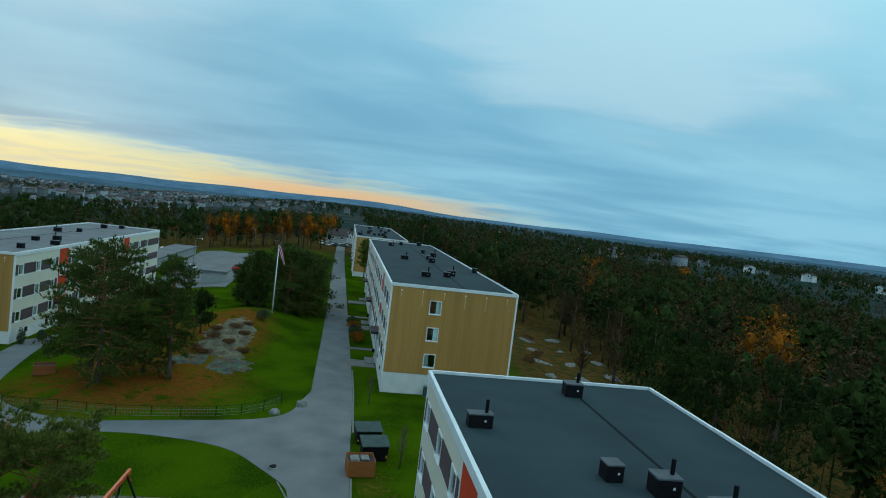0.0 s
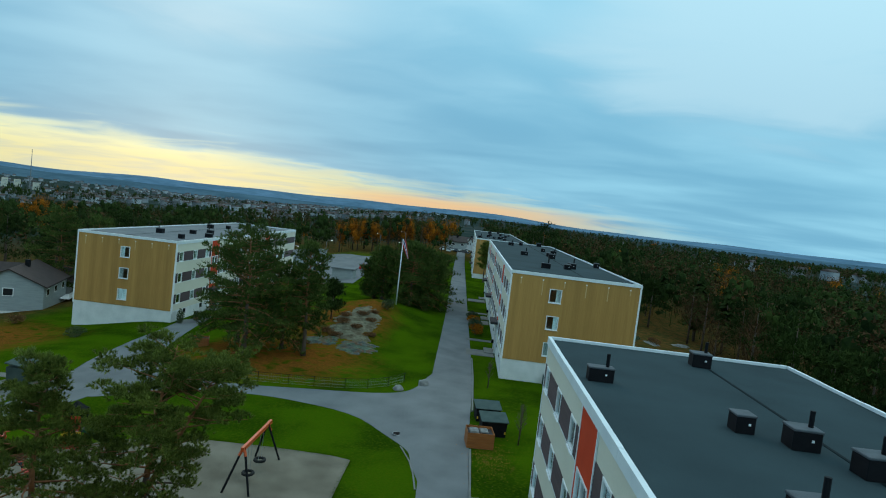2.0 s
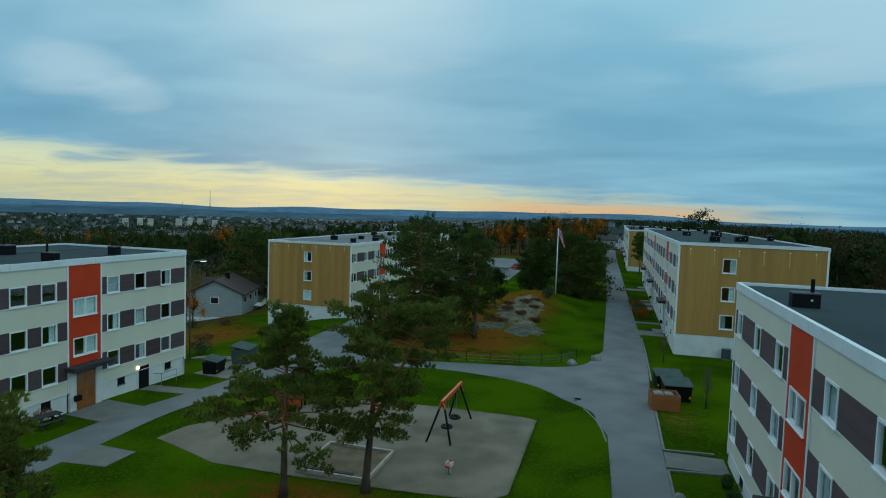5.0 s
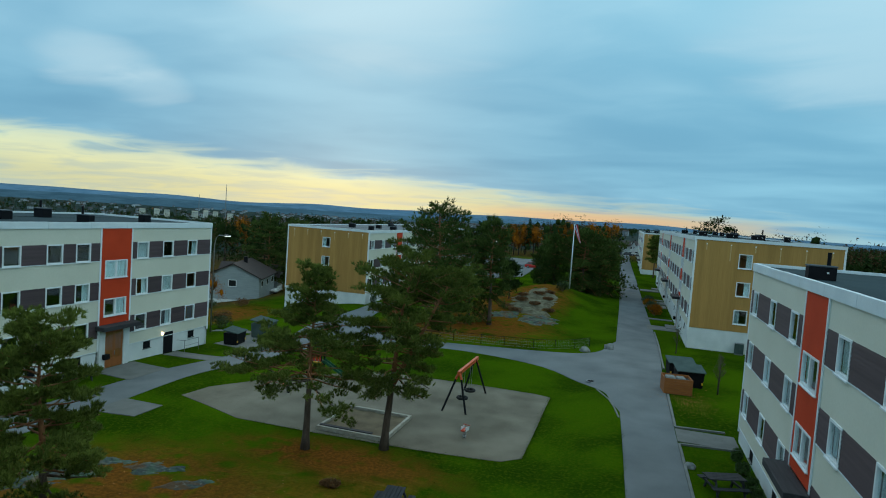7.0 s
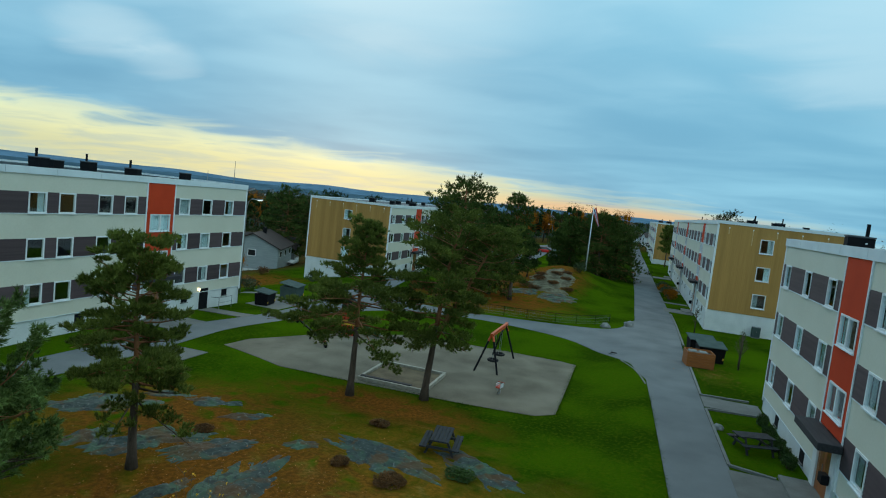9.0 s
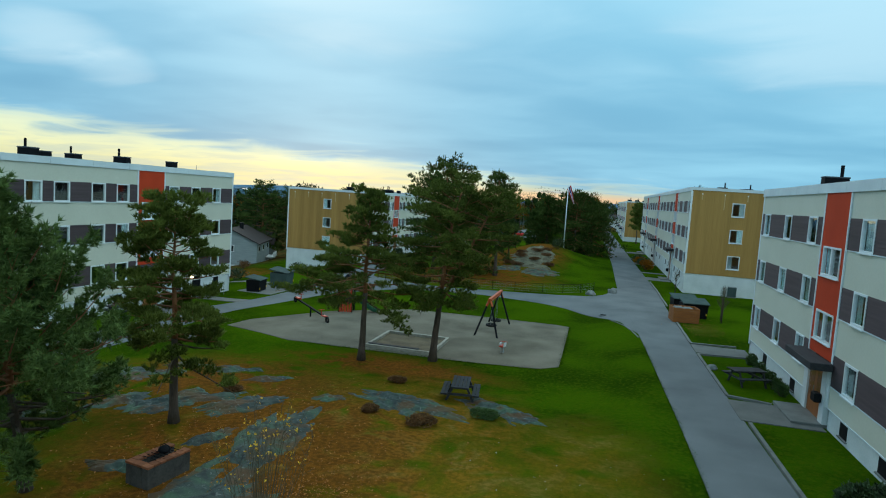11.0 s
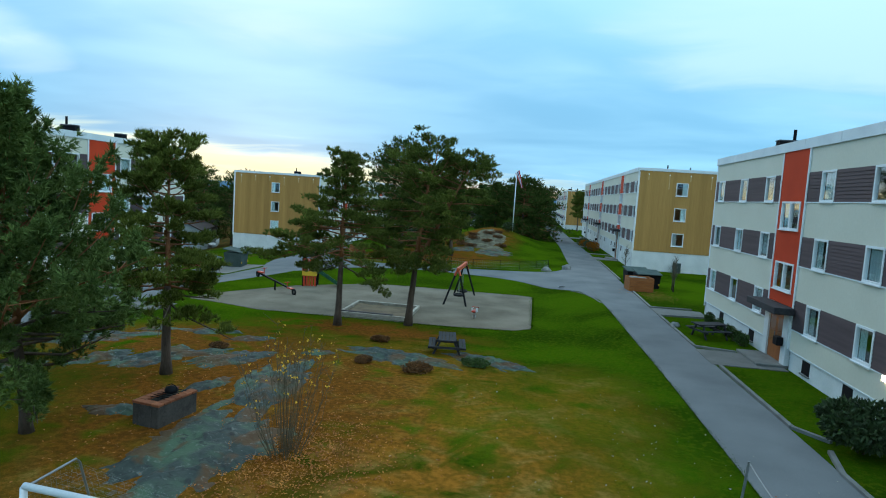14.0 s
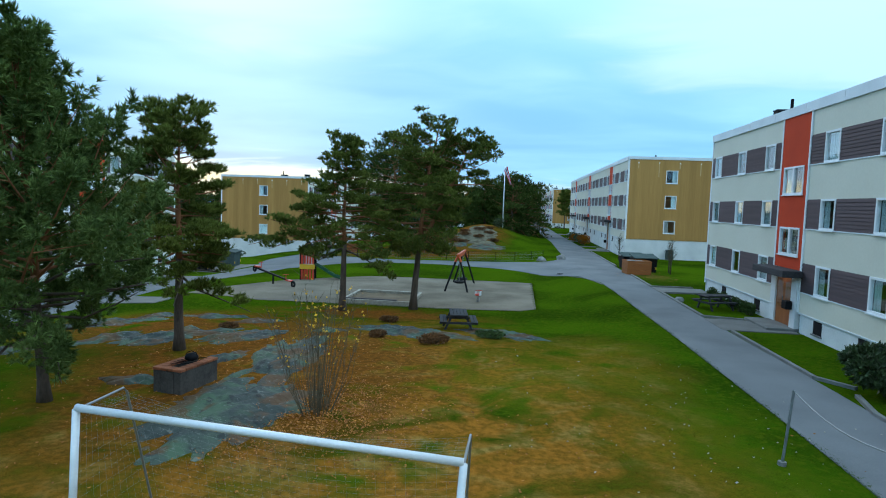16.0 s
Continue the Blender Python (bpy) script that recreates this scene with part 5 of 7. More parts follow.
shrub("rhododendron", "large dark evergreen rhododendron beside the road", 4.45, 9.9, 2.3, 1.6, SHRUB, 1, 2600, 0.075)
for i, y in enumerate((29.4, 27.6, 25.8, 24.6, 23.5)):
    shrub("clipped_bush", "small rounded evergreen bush along the foundation", 5.55, y, 0.66, 0.62, BOXWOOD, 10 + i, 1100, 0.035, group="bushes along the wall", flat=1.2)
for i, (x, y, w, h) in enumerate([(-9.15, 13.05, 1.0, 0.35), (-11.3, 13.6, 0.6, 0.28), (-12.0, 18.9, 0.7, 0.38), (-14.51, 70.21, 2.0, 0.9), (-15.56, 64.43, 1.6, 0.6), (-17.13, 13.4, 0.6, 0.25), (-12.91, 68.68, 1.5, 0.7), (-9.07, 70.02, 1.4, 0.6), (-11.12, 72.1, 1.3, 0.6), (-12.98, 73.56, 1.6, 0.8), (-9.81, 75.1, 1.2, 0.6), (-11.22, 76.89, 1.5, 0.7), (-13.28, 76.04, 1.4, 0.7), (-9.96, 78.26, 1.2, 0.6)]):
    shrub("heather_tuft", "brown tuft of heather on the rock", x, y, w * 1.2, h * 0.85, HEATHER, 30 + i, 1500, 0.032, "heather", "heather tufts")
shrub("low_juniper", "low green juniper on the rock's edge", -7.15, 15.1, 1.15, 0.32, BOXWOOD, 40, 1400, 0.03)
for i, (x, y, w, h) in enumerate([(3.65, 84.01, 2.2, 1.7), (3.69, 87.31, 2.0, 1.6), (3.09, 93.02, 1.8, 1.5), (-8.69, 81.54, 2.0, 1.6), (-33.23, 77.76, 1.1, 1.5), (-33.99, 84.7, 1.5, 2.2)]):
    shrub("garden_shrub", "dark garden shrub beside the block" if x > 0 or x < -20 else "dark juniper at the flagpole's foot", x, y, w, h, SHRUB, 50 + i, 900, 0.06)
shrub("garden_shrub", "orange-leaved shrub beside the block", 3.59, 81.94, 2.2, 1.6, AUTUMN, 60, 900, 0.06)
shrub("garden_shrub", "orange-leaved shrub beside the block", 3.33, 90.5, 2.0, 1.3, AUTUMN, 61, 900, 0.06)
shrub("garden_shrub", "reddish bare shrub against the foundation", -35.73, 27.29, 1.4, 1.0, HEATHER, 62, 600, 0.04)
for i, (x, y) in enumerate([(-39.89, 48.78), (-42.83, 44.5), (-44.68, 50.85), (-41.56, 65.26), (-54.96, 73.8), (-47.63, 59.36), (-60.91, 74.09), (29, 84), (32, 90), (30, 100), (35, 105), (40, 92)]):
    shrub("heath_bush", "rough brown bush on the slope", x, y, 2.4, 1.3, HEATHER if i % 3 else SHRUB, 70 + i, 500, 0.07, group="rough bushes")
single_tree("spruce_tree", "small dense spruce beside the rock ridge", -15.07, 75.63, 5.0, "pine", 501)
single_tree("spruce_tree", "small spruce beside the parking lot", -17.28, 84.79, 4.2, "fir", 502)


def stem_shrub(x, y, h, seed):
    """A tall multi-stemmed shrub, nearly bare, with a few yellow leaves at its tips."""
    rng = np.random.default_rng(seed)
    root = thing("hazel_shrub", "nearly bare many-stemmed shrub with yellow leaves", "shrub", at=(x, y, land_at(x, y) - 0.05))
    tips = []
    bm = bmesh.new()
    for k in range(72):
        a, r = rng.uniform(0, 2 * math.pi), rng.uniform(0.05, 1.0) ** 0.8
        ln = h * rng.uniform(0.45, 1.0) * (1.05 - 0.35 * r)
        o = Vector((math.cos(a), math.sin(a), 0))
        p = [o * 0.42 * r, o * (0.42 + 0.50) * r + Vector((0, 0, ln * 0.45)), o * (0.30 + 1.70 * ln / h) * r + Vector((rng.normal(0, 0.05), rng.normal(0, 0.05), ln))]
        tube(bm, p, [0.007, 0.005, 0.002], 5, cap=False)
        for j in range(4):
            t = rng.uniform(0.45, 0.95)
            q = p[1].lerp(p[2], t)
            e = q + Vector((rng.normal(0, 0.14), rng.normal(0, 0.14), rng.uniform(0.1, 0.3)))
            tube(bm, [q, e], [0.005, 0.002], 4, cap=False)
            tips.append(e)
        tips.append(p[2])
    part("stemwork", bm, TWIG, root)
    tips = np.array([tuple(t) for t in tips])
    pk = rng.choice(len(tips), 120)
    v, t = blades(tips[pk] + rng.normal(0, 0.05, (120, 3)), np.tile((0, 0, -0.3), (120, 1)), 2, 0.06, 0.024, rng, 0.9)
    part("leaf_spray", soup("leaf_spray", v, t, YELLOW_LEAF), None, root, "last yellow leaves")["kind"] = "stuff"


stem_shrub(-10.8, 4.9, 3.6, 4)


def sapling(x, y, h, seed, label="bare young tree on the lawn"):
    rng = np.random.default_rng(seed)
    root = thing("bare_sapling", label, "tree", "bare young trees", at=(x, y, land_at(x, y) - 0.05))
    part("trunk", tubed([(0, 0, 0), (0.03, 0.02, h * 0.5), (0, 0.03, h)], [0.06, 0.04, 0.01], 7), BARK, root, smooth=True)
    bm = bmesh.new()
    for k in range(34):
        f = rng.uniform(0.3, 0.97)
        a, ln = rng.uniform(0, 6.28), h * 0.32 * (1.1 - f) + 0.15
        b = Vector((0.02, 0.02, h * f))
        e = b + Vector((math.cos(a) * ln * 0.6, math.sin(a) * ln * 0.6, ln * 0.85))
        tube(bm, [b, b.lerp(e, 0.5) + Vector((0, 0, -0.04)), e], [0.016, 0.010, 0.003], 5, cap=False)
        for j in range(3):
            q = b.lerp(e, rng.uniform(0.3, 0.9))
            tube(bm, [q, q + Vector((rng.normal(0, 0.12), rng.normal(0, 0.12), rng.uniform(0.08, 0.25)))], [0.006, 0.002], 4, cap=False)
    part("branchwork", bm, TWIG, root)


sapling(6.4, 42.8, 2.9, 1)
sapling(6.6, 44.2, 2.6, 2)
sapling(4.6, 57.0, 2.8, 3)


def litter(name, n, cx, cy, sx, sy, size, mat, seed, label):
    rng = np.random.default_rng(seed)
    x, y = rng.normal(cx, sx, n), rng.normal(cy, sy, n)
    z = land(x, y) + 0.02
    a = rng.uniform(0, 6.28, n)
    s = size * rng.uniform(0.6, 1.3, n)
    def corner(k, r):
        return np.stack([x + r * s * np.cos(a + k), y + r * s * np.sin(a + k), z + rng.uniform(0, 0.035, n)], 1)
    p = [corner(0, 1.2), corner(1.6, 0.6), corner(3.14, 1.0), corner(4.7, 0.6)]
    v = np.stack([p[0], p[1], p[2], p[0], p[2], p[3]], 1).reshape(-1, 3)
    tagged(part(name, soup(name, v, np.arange(len(v)).reshape(-1, 3), mat), None), label, "leaves", kind="stuff")


litter("fallen_leaves", 3200, -10.5, 4.8, 1.05, 1.5, 0.028, FALLEN, 1, "yellow and rust leaves fallen round the shrub")
litter("fallen_leaves", 550, -8.36, 3.23, 3.0, 3.5, 0.026, FALLEN, 2, "leaves scattered over the dry lawn")
litter("fallen_leaves", 1400, -14.14, 8.55, 3.0, 4.0, 0.032, FALLEN, 3, "leaves scattered round the pines")
litter("pale_leaves", 160, -2.56, 4.74, 2.2, 4.0, 0.025, PALE_TIMBER, 4, "small pale leaves on the grass verge")
litter("fallen_leaves", 700, 4.32, 39.43, 0.8, 1.6, 0.035, FALLEN, 5, "rust leaves beside the rubbish boxes")


def grass_blades(n, x0, x1, y0, y1, tall, wide, seed, label):
    """Uneven tufts of grass blades over the lawn; they take the ground's own colours."""
    rng = np.random.default_rng(seed)
    tx, ty = rng.uniform(x0, x1, n // 6), rng.uniform(y0, y1, n // 6)
    x, y = np.repeat(tx, 6) + rng.normal(0, 0.04, n // 6 * 6), np.repeat(ty, 6) + rng.normal(0, 0.04, n // 6 * 6)
    h = tall * rng.uniform(0.4, 1.3, len(x)) * np.repeat(rng.uniform(0.5, 1.4, n // 6), 6)
    rock = np.zeros(len(x), bool)
    for cx, cy, rx, ry in ((-13.3, 5.2, 2.0, 2.4), (-13.6, 9.2, 1.6, 4.0), (-10.2, 15.7, 2.5, 1.2), (-18.0, 11.2, 1.2, 2.4), (-16.0, 12.2, 1.1, 2.2), (-7.3, 17.0, 1.6, 0.9)):
        rock |= ((x - cx) / rx) ** 2 + ((y - cy) / ry) ** 2 < 1
    x, y, h = x[~rock], y[~rock], h[~rock]
    z = land(x, y) - 0.01
    a = rng.uniform(0, 6.28, len(x))
    dx, dy = np.cos(a) * wide, np.sin(a) * wide
    lx, ly = rng.normal(0, 1.1, len(x)) * h, rng.normal(0, 1.1, len(x)) * h
    v = np.stack([np.stack([x - dx, y - dy, z], 1), np.stack([x + dx, y + dy, z], 1), np.stack([x + lx, y + ly, z + h], 1)], 1).reshape(-1, 3)
    tagged(part("grass_blades", soup("grass_blades", v, np.arange(len(v)).reshape(-1, 3), GROUND), None), label, "grass", kind="stuff")


grass_blades(60000, -19.0, 0.1, -2.0, 14.0, 0.034, 0.006, 71, "uneven tufts of green and dry grass on the lawn")
def verge(n, seed):
    """Ragged grass that creeps over the edge of the asphalt."""
    rng = np.random.default_rng(seed)
    y = rng.uniform(-4, 31, n)
    x = np.interp(y, ROAD_Y, ROAD_L) + np.abs(rng.normal(0, 0.06, n)) * (1 + np.sin(y * 2.1) * np.sin(y * 0.7)) - 0.03
    h, a = rng.uniform(0.008, 0.02, n), rng.uniform(0, 6.28, n)
    z = land(x, y) + 0.02
    v = np.stack([np.stack([x - 0.012 * np.cos(a), y - 0.012 * np.sin(a), z], 1), np.stack([x + 0.012 * np.cos(a), y + 0.012 * np.sin(a), z], 1), np.stack([x + rng.normal(0, 0.05, n), y + rng.normal(0, 0.05, n), z + h], 1)], 1).reshape(-1, 3)
    tagged(part("grass_fringe", soup("grass_fringe", v, np.arange(len(v)).reshape(-1, 3), GROUND), None), "ragged grass creeping over the road's edge", "grass", kind="stuff")


verge(3500, 74)
def yard_edge(n, seed):
    """Grass tufts that break up the rim of the gravel."""
    rng = np.random.default_rng(seed)
    side = rng.integers(0, 3, n)
    x = np.where(side == 0, rng.uniform(-20, -6.0, n), np.where(side == 1, -4.93, rng.uniform(-17.5, -6, n))) + rng.normal(0, 0.09, n)
    y = np.where(side == 0, 24.8 + 0.05 * np.maximum(0, x + 16), np.where(side == 1, rng.uniform(26.5, 38, n), 38.5)) + rng.normal(0, 0.11, n)
    h, a = rng.uniform(0.01, 0.03, n), rng.uniform(0, 6.28, n)
    z = land(x, y) + 0.015
    v = np.stack([np.stack([x - 0.03 * np.cos(a), y - 0.03 * np.sin(a), z], 1), np.stack([x + 0.03 * np.cos(a), y + 0.03 * np.sin(a), z], 1), np.stack([x + rng.normal(0, 0.06, n), y + rng.normal(0, 0.06, n), z + h], 1)], 1).reshape(-1, 3)
    tagged(part("grass_fringe", soup("grass_fringe", v, np.arange(len(v)).reshape(-1, 3), GROUND), None), "grass tufts along the gravel's rim", "grass", kind="stuff")


yard_edge(3600, 75)
grass_blades(24000, -24.0, -0.4, 14.0, 25.0, 0.040, 0.009, 72, "mown grass between rocks and playground")
grass_blades(6000, 3.2, 5.9, 8.0, 33.0, 0.040, 0.007, 73, "grass on the plots beside the block")


# ---------------------------------------------------------------- playground
def beam(bm, a, b, w, h=None):
    """A squared bar between two points."""
    a, b, h = Vector(a), Vector(b), h or w
    d = (b - a).normalized()
    s = d.cross(Vector((0, 0, 1)))
    s = (s if s.length > 0.01 else Vector((1, 0, 0))).normalized() * w / 2
    u = s.cross(d).normalized() * h / 2
    return loft(bm, [[p + s + u, p - s + u, p - s - u, p + s - u] for p in (a, b)])


def beamed(a, b, w, h=None):
    bm = beam(bmesh.new(), a, b, w, h)
    bmesh.ops.recalc_face_normals(bm, faces=bm.faces)
    return bm


def swing():
    z = land_at(-10, 34.4)
    root = thing("swing_set", "swing frame with orange-red beam and black legs", "swing", at=(-10.05, 34.4, z), turn=-1)
    top = 2.4
    part("beam", beamed((0, -2.2, top), (0, 2.5, top), 0.16, 0.24), ORANGE_PAINT, root, "orange-red top beam")
    for y in (-1.95, 1.9):
        for s in (-1, 1):
            part("leg", tubed([(s * 0.05, y, top), (s * 0.78, y + (0.55 if y > 0 else -0.75), 0)], 0.065), BLACK_PAINT, root)
            part("leg_cap", beamed((s * 0.02, y, top + 0.02), (s * 0.19, y + (0.17 if y > 0 else -0.17), top - 0.40), 0.12), ORANGE_PAINT, root)
    for y in (-0.9, 1.0):
        seat = part("tyre_seat", ring_bm(0.30, 0.09, 0.50), TYRE, root, "black tyre seat")
        seat.location = (0, y, 0)
        for s in (-0.26, 0.26):
            part("chain", tubed([(0, y + s, top - 0.1), (0, y + s, 0.55)], 0.012, 5), GREY_METAL, root)


def ring_bm(r, t, z, n=20, m=8, upright=False):
    rings = []
    for k in range(n):
        a = 2 * math.pi * k / n
        row = []
        for j in range(m):
            b = 2 * math.pi * j / m
            q = ((r + t * math.cos(b)) * math.cos(a), (r + t * math.cos(b)) * math.sin(a), z + t * math.sin(b))
            row.append((q[0], q[2] - z, q[1] + z) if upright else q)
        rings.append(row)
    bm = loft(bmesh.new(), rings + rings[:1], caps=False)
    bmesh.ops.remove_doubles(bm, verts=bm.verts, dist=1e-5)
    bmesh.ops.recalc_face_normals(bm, faces=bm.faces)
    return bm


swing()


def sandpit():
    z = land_at(-14, 27)
    root = thing("sandpit", "square sandpit in a pale timber frame with a bench board", "sandpit", at=(-14.1, 27.35, z))
    a, b = 2.05, 2.05
    for nm, bx in (("frame_board", (-a, a, -b, -b + 0.16, -0.1, 0.24)), ("frame_board", (-a, a, b - 0.16, b, -0.1, 0.24)), ("frame_board", (-a, -a + 0.16, -b + 0.17, b - 0.17, -0.1, 0.235)), ("frame_board", (a - 0.16, a, -b + 0.17, b - 0.17, -0.1, 0.235))):
        part(nm, boxed(*bx, bevel=0.015), PALE_TIMBER, root)
    part("bench_board", boxed(-a + 0.1, a - 0.9, -b + 0.17, -b + 0.42, 0.20, 0.28, bevel=0.015), TIMBER, root, "dark bench board")
    bm = bmesh.new()
    n = 14
    g = [[bm.verts.new((-a + 0.16 + (2 * a - 0.32) * i / n, -b + 0.16 + (2 * b - 0.32) * j / n, 0.08 + 0.07 * noise.noise(Vector((i * 0.5, j * 0.5, 2))))) for i in range(n + 1)] for j in range(n + 1)]
    for j in range(n):
        for i in range(n):
            bm.faces.new((g[j][i], g[j][i + 1], g[j + 1][i + 1], g[j + 1][i]))
    part("sand", bm, SAND, root, "damp brown sand", smooth=True)


sandpit()


def play_tower():
    x, y = -21.5, 35.0
    root = thing("play_tower", "red and yellow play tower with a green slide", "play tower", at=(x, y, land_at(x, y)), turn=12)
    w = 0.48
    for sx in (-w, w):
        for sy in (-w, w):
            part("post", boxed(sx - 0.06, sx + 0.06, sy - 0.06, sy + 0.06, -0.1, 2.35, bevel=0.01), BLACK_PAINT, root)
    part("deck", boxed(-w, w, -w, w, 0.98, 1.06), TIMBER, root)
    for k in range(5):
        xx = -w + 0.02 + k * 0.2
        part("red_slat", boxed(xx, xx + 0.14, -w - 0.09, -w - 0.065, 0.05, 0.80), RED_PAINT, root)
        part("red_slat", boxed(xx, xx + 0.14, -w - 0.09, -w - 0.065, 1.2, 2.1), RED_PAINT, root)
    part("yellow_panel", boxed(-w - 0.07, w + 0.07, -w - 0.12, -w - 0.092, 0.82, 1.16), YELLOW_PAINT, root)
    part("side_panel", boxed(-w - 0.10, -w - 0.065, -w, w, 1.1, 2.1), RED_PAINT, root)
    bm = bmesh.new()
    loft(bm, [[(-w - 0.1, s * (w + 0.15), 2.2), (w + 0.1, s * (w + 0.15), 2.2), (w * 0.1, s * (w + 0.15) * 0.12, 2.85), (-w * 0.1, s * (w + 0.15) * 0.12, 2.85)] for s in (-1, 1)])
    bmesh.ops.recalc_face_normals(bm, faces=bm.faces)
    part("roof", bm, BLACK_PAINT, root, "small dark pointed roof")
    prof = [(-0.26, 0.16), (-0.24, 0), (0.24, 0), (0.26, 0.16), (0.29, 0.16), (0.27, -0.04), (-0.27, -0.04), (-0.29, 0.16)]
    line = [(w + 0.05, 1.06), (w + 0.25, 1.0), (w + 1.5, 0.22), (w + 1.9, 0.14)]
    bm = loft(bmesh.new(), [[(px, q, pz + r) for q, r in prof] for px, pz in line])
    bmesh.ops.recalc_face_normals(bm, faces=bm.faces)
    part("slide", bm, GREEN_PAINT, root, "dark green slide")
    for s in (-0.25, 0.25):
        part("ladder_rail", tubed([(s, w + 0.1, 1.0), (s, w + 0.7, -0.05)], 0.03), RED_PAINT, root)


play_tower()


def seesaw():
    a, b = Vector((-25.0, 33.4, 0)), Vector((-20.8, 30.2, 0))
    mid = (a + b) / 2
    root = thing("seesaw", "red seesaw tilted on a dark central post", "seesaw", at=(mid.x, mid.y, land_at(mid.x, mid.y)), turn=math.degrees(math.atan2(b.y - a.y, b.x - a.x)))
    h = (b - a).length / 2
    part("post", tubed([(0, 0, -0.1), (0, 0, 0.62)], 0.06), BLACK_PAINT, root)
    part("plank", beamed((-h, 0, 0.95), (h, 0, 0.40), 0.12, 0.10), BLACK_PAINT, root, "dark steel plank")
    for s, z in ((-1, 0.95), (1, 0.40)):
        part("seat", boxed(s * (h - 0.55) - 0.3, s * (h - 0.55) + 0.3, -0.14, 0.14, z + 0.02, z + 0.12, bevel=0.03), RED_PAINT, root, "red seat")
        part("grip", tubed([(s * (h - 1.0), -0.22, z + 0.42), (s * (h - 1.0), 0.22, z + 0.42)], 0.025), RED_PAINT, root)
        part("grip_stem", tubed([(s * (h - 1.0), 0, z), (s * (h - 1.0), 0, z + 0.42)], 0.03), RED_PAINT, root)
        t = part("buffer_tyre", ring_bm(0.17, 0.07, 0.0, upright=True), TYRE, root)
        t.location = (s * (h - 0.1), 0, z - 0.12)


seesaw()


def spring_rider():
    x, y = -8.4, 27.9
    root = thing("spring_rider", "small red and white spring rider on a steel coil", "spring rider", at=(x, y, land_at(x, y) + 0.02), turn=78)
    pts = [(0.09 * math.cos(k * 0.7), 0.09 * math.sin(k * 0.7), 0.42 * k / 45) for k in range(46)]
    part("spring", tubed(pts, 0.018, 6), GREY_METAL, root)
    part("seat", boxed(-0.32, 0.28, -0.12, 0.12, 0.42, 0.52, bevel=0.03), RED_PAINT, root)
    part("side_board", boxed(-0.20, 0.24, -0.15, -0.125, 0.40, 0.66, bevel=0.01), WHITE_STEEL, root)
    part("side_board", boxed(-0.20, 0.24, 0.125, 0.15, 0.40, 0.66, bevel=0.01), WHITE_STEEL, root)
    part("grip", tubed([(0.2, -0.22, 0.68), (0.2, 0.22, 0.68)], 0.02), RED_PAINT, root)


spring_rider()


def picnic_table(x, y, turn, label):
    root = thing("picnic_table", label, "picnic table", "picnic tables", at=(x, y, land_at(x, y)), turn=turn)
    L = 0.85
    for k in range(5):
        yy = -0.38 + k * 0.155
        part("table_board", boxed(-L, L, yy, yy + 0.14, 0.72, 0.765, bevel=0.006), TIMBER, root)
    for s in (-1, 1):
        for k in range(2):
            yy = s * 0.66 + (k - 1) * 0.15
            part("bench_board", boxed(-L, L, yy, yy + 0.135, 0.43, 0.47, bevel=0.006), TIMBER, root)
    for xx in (-0.62, 0.62):
        part("cross_rail", boxed(xx - 0.035, xx + 0.035, -0.82, 0.82, 0.335, 0.428), TIMBER, root)
        part("top_rail", boxed(xx - 0.035, xx + 0.035, -0.37, 0.37, 0.63, 0.718), TIMBER, root)
        for s in (-1, 1):
            part("leg", beamed((xx + 0.075, s * 0.28, 0.71), (xx + 0.075, s * 0.62, -0.02), 0.07, 0.09), TIMBER, root)
    return root


picnic_table(-8.65, 17.5, 98, "dark weathered picnic table with two benches")
picnic_table(4.3, 24.9, 20, "weathered picnic table on the plot beside the block")
picnic_table(-34.69, 26.85, 80, "dark picnic table beside the block's entrance")


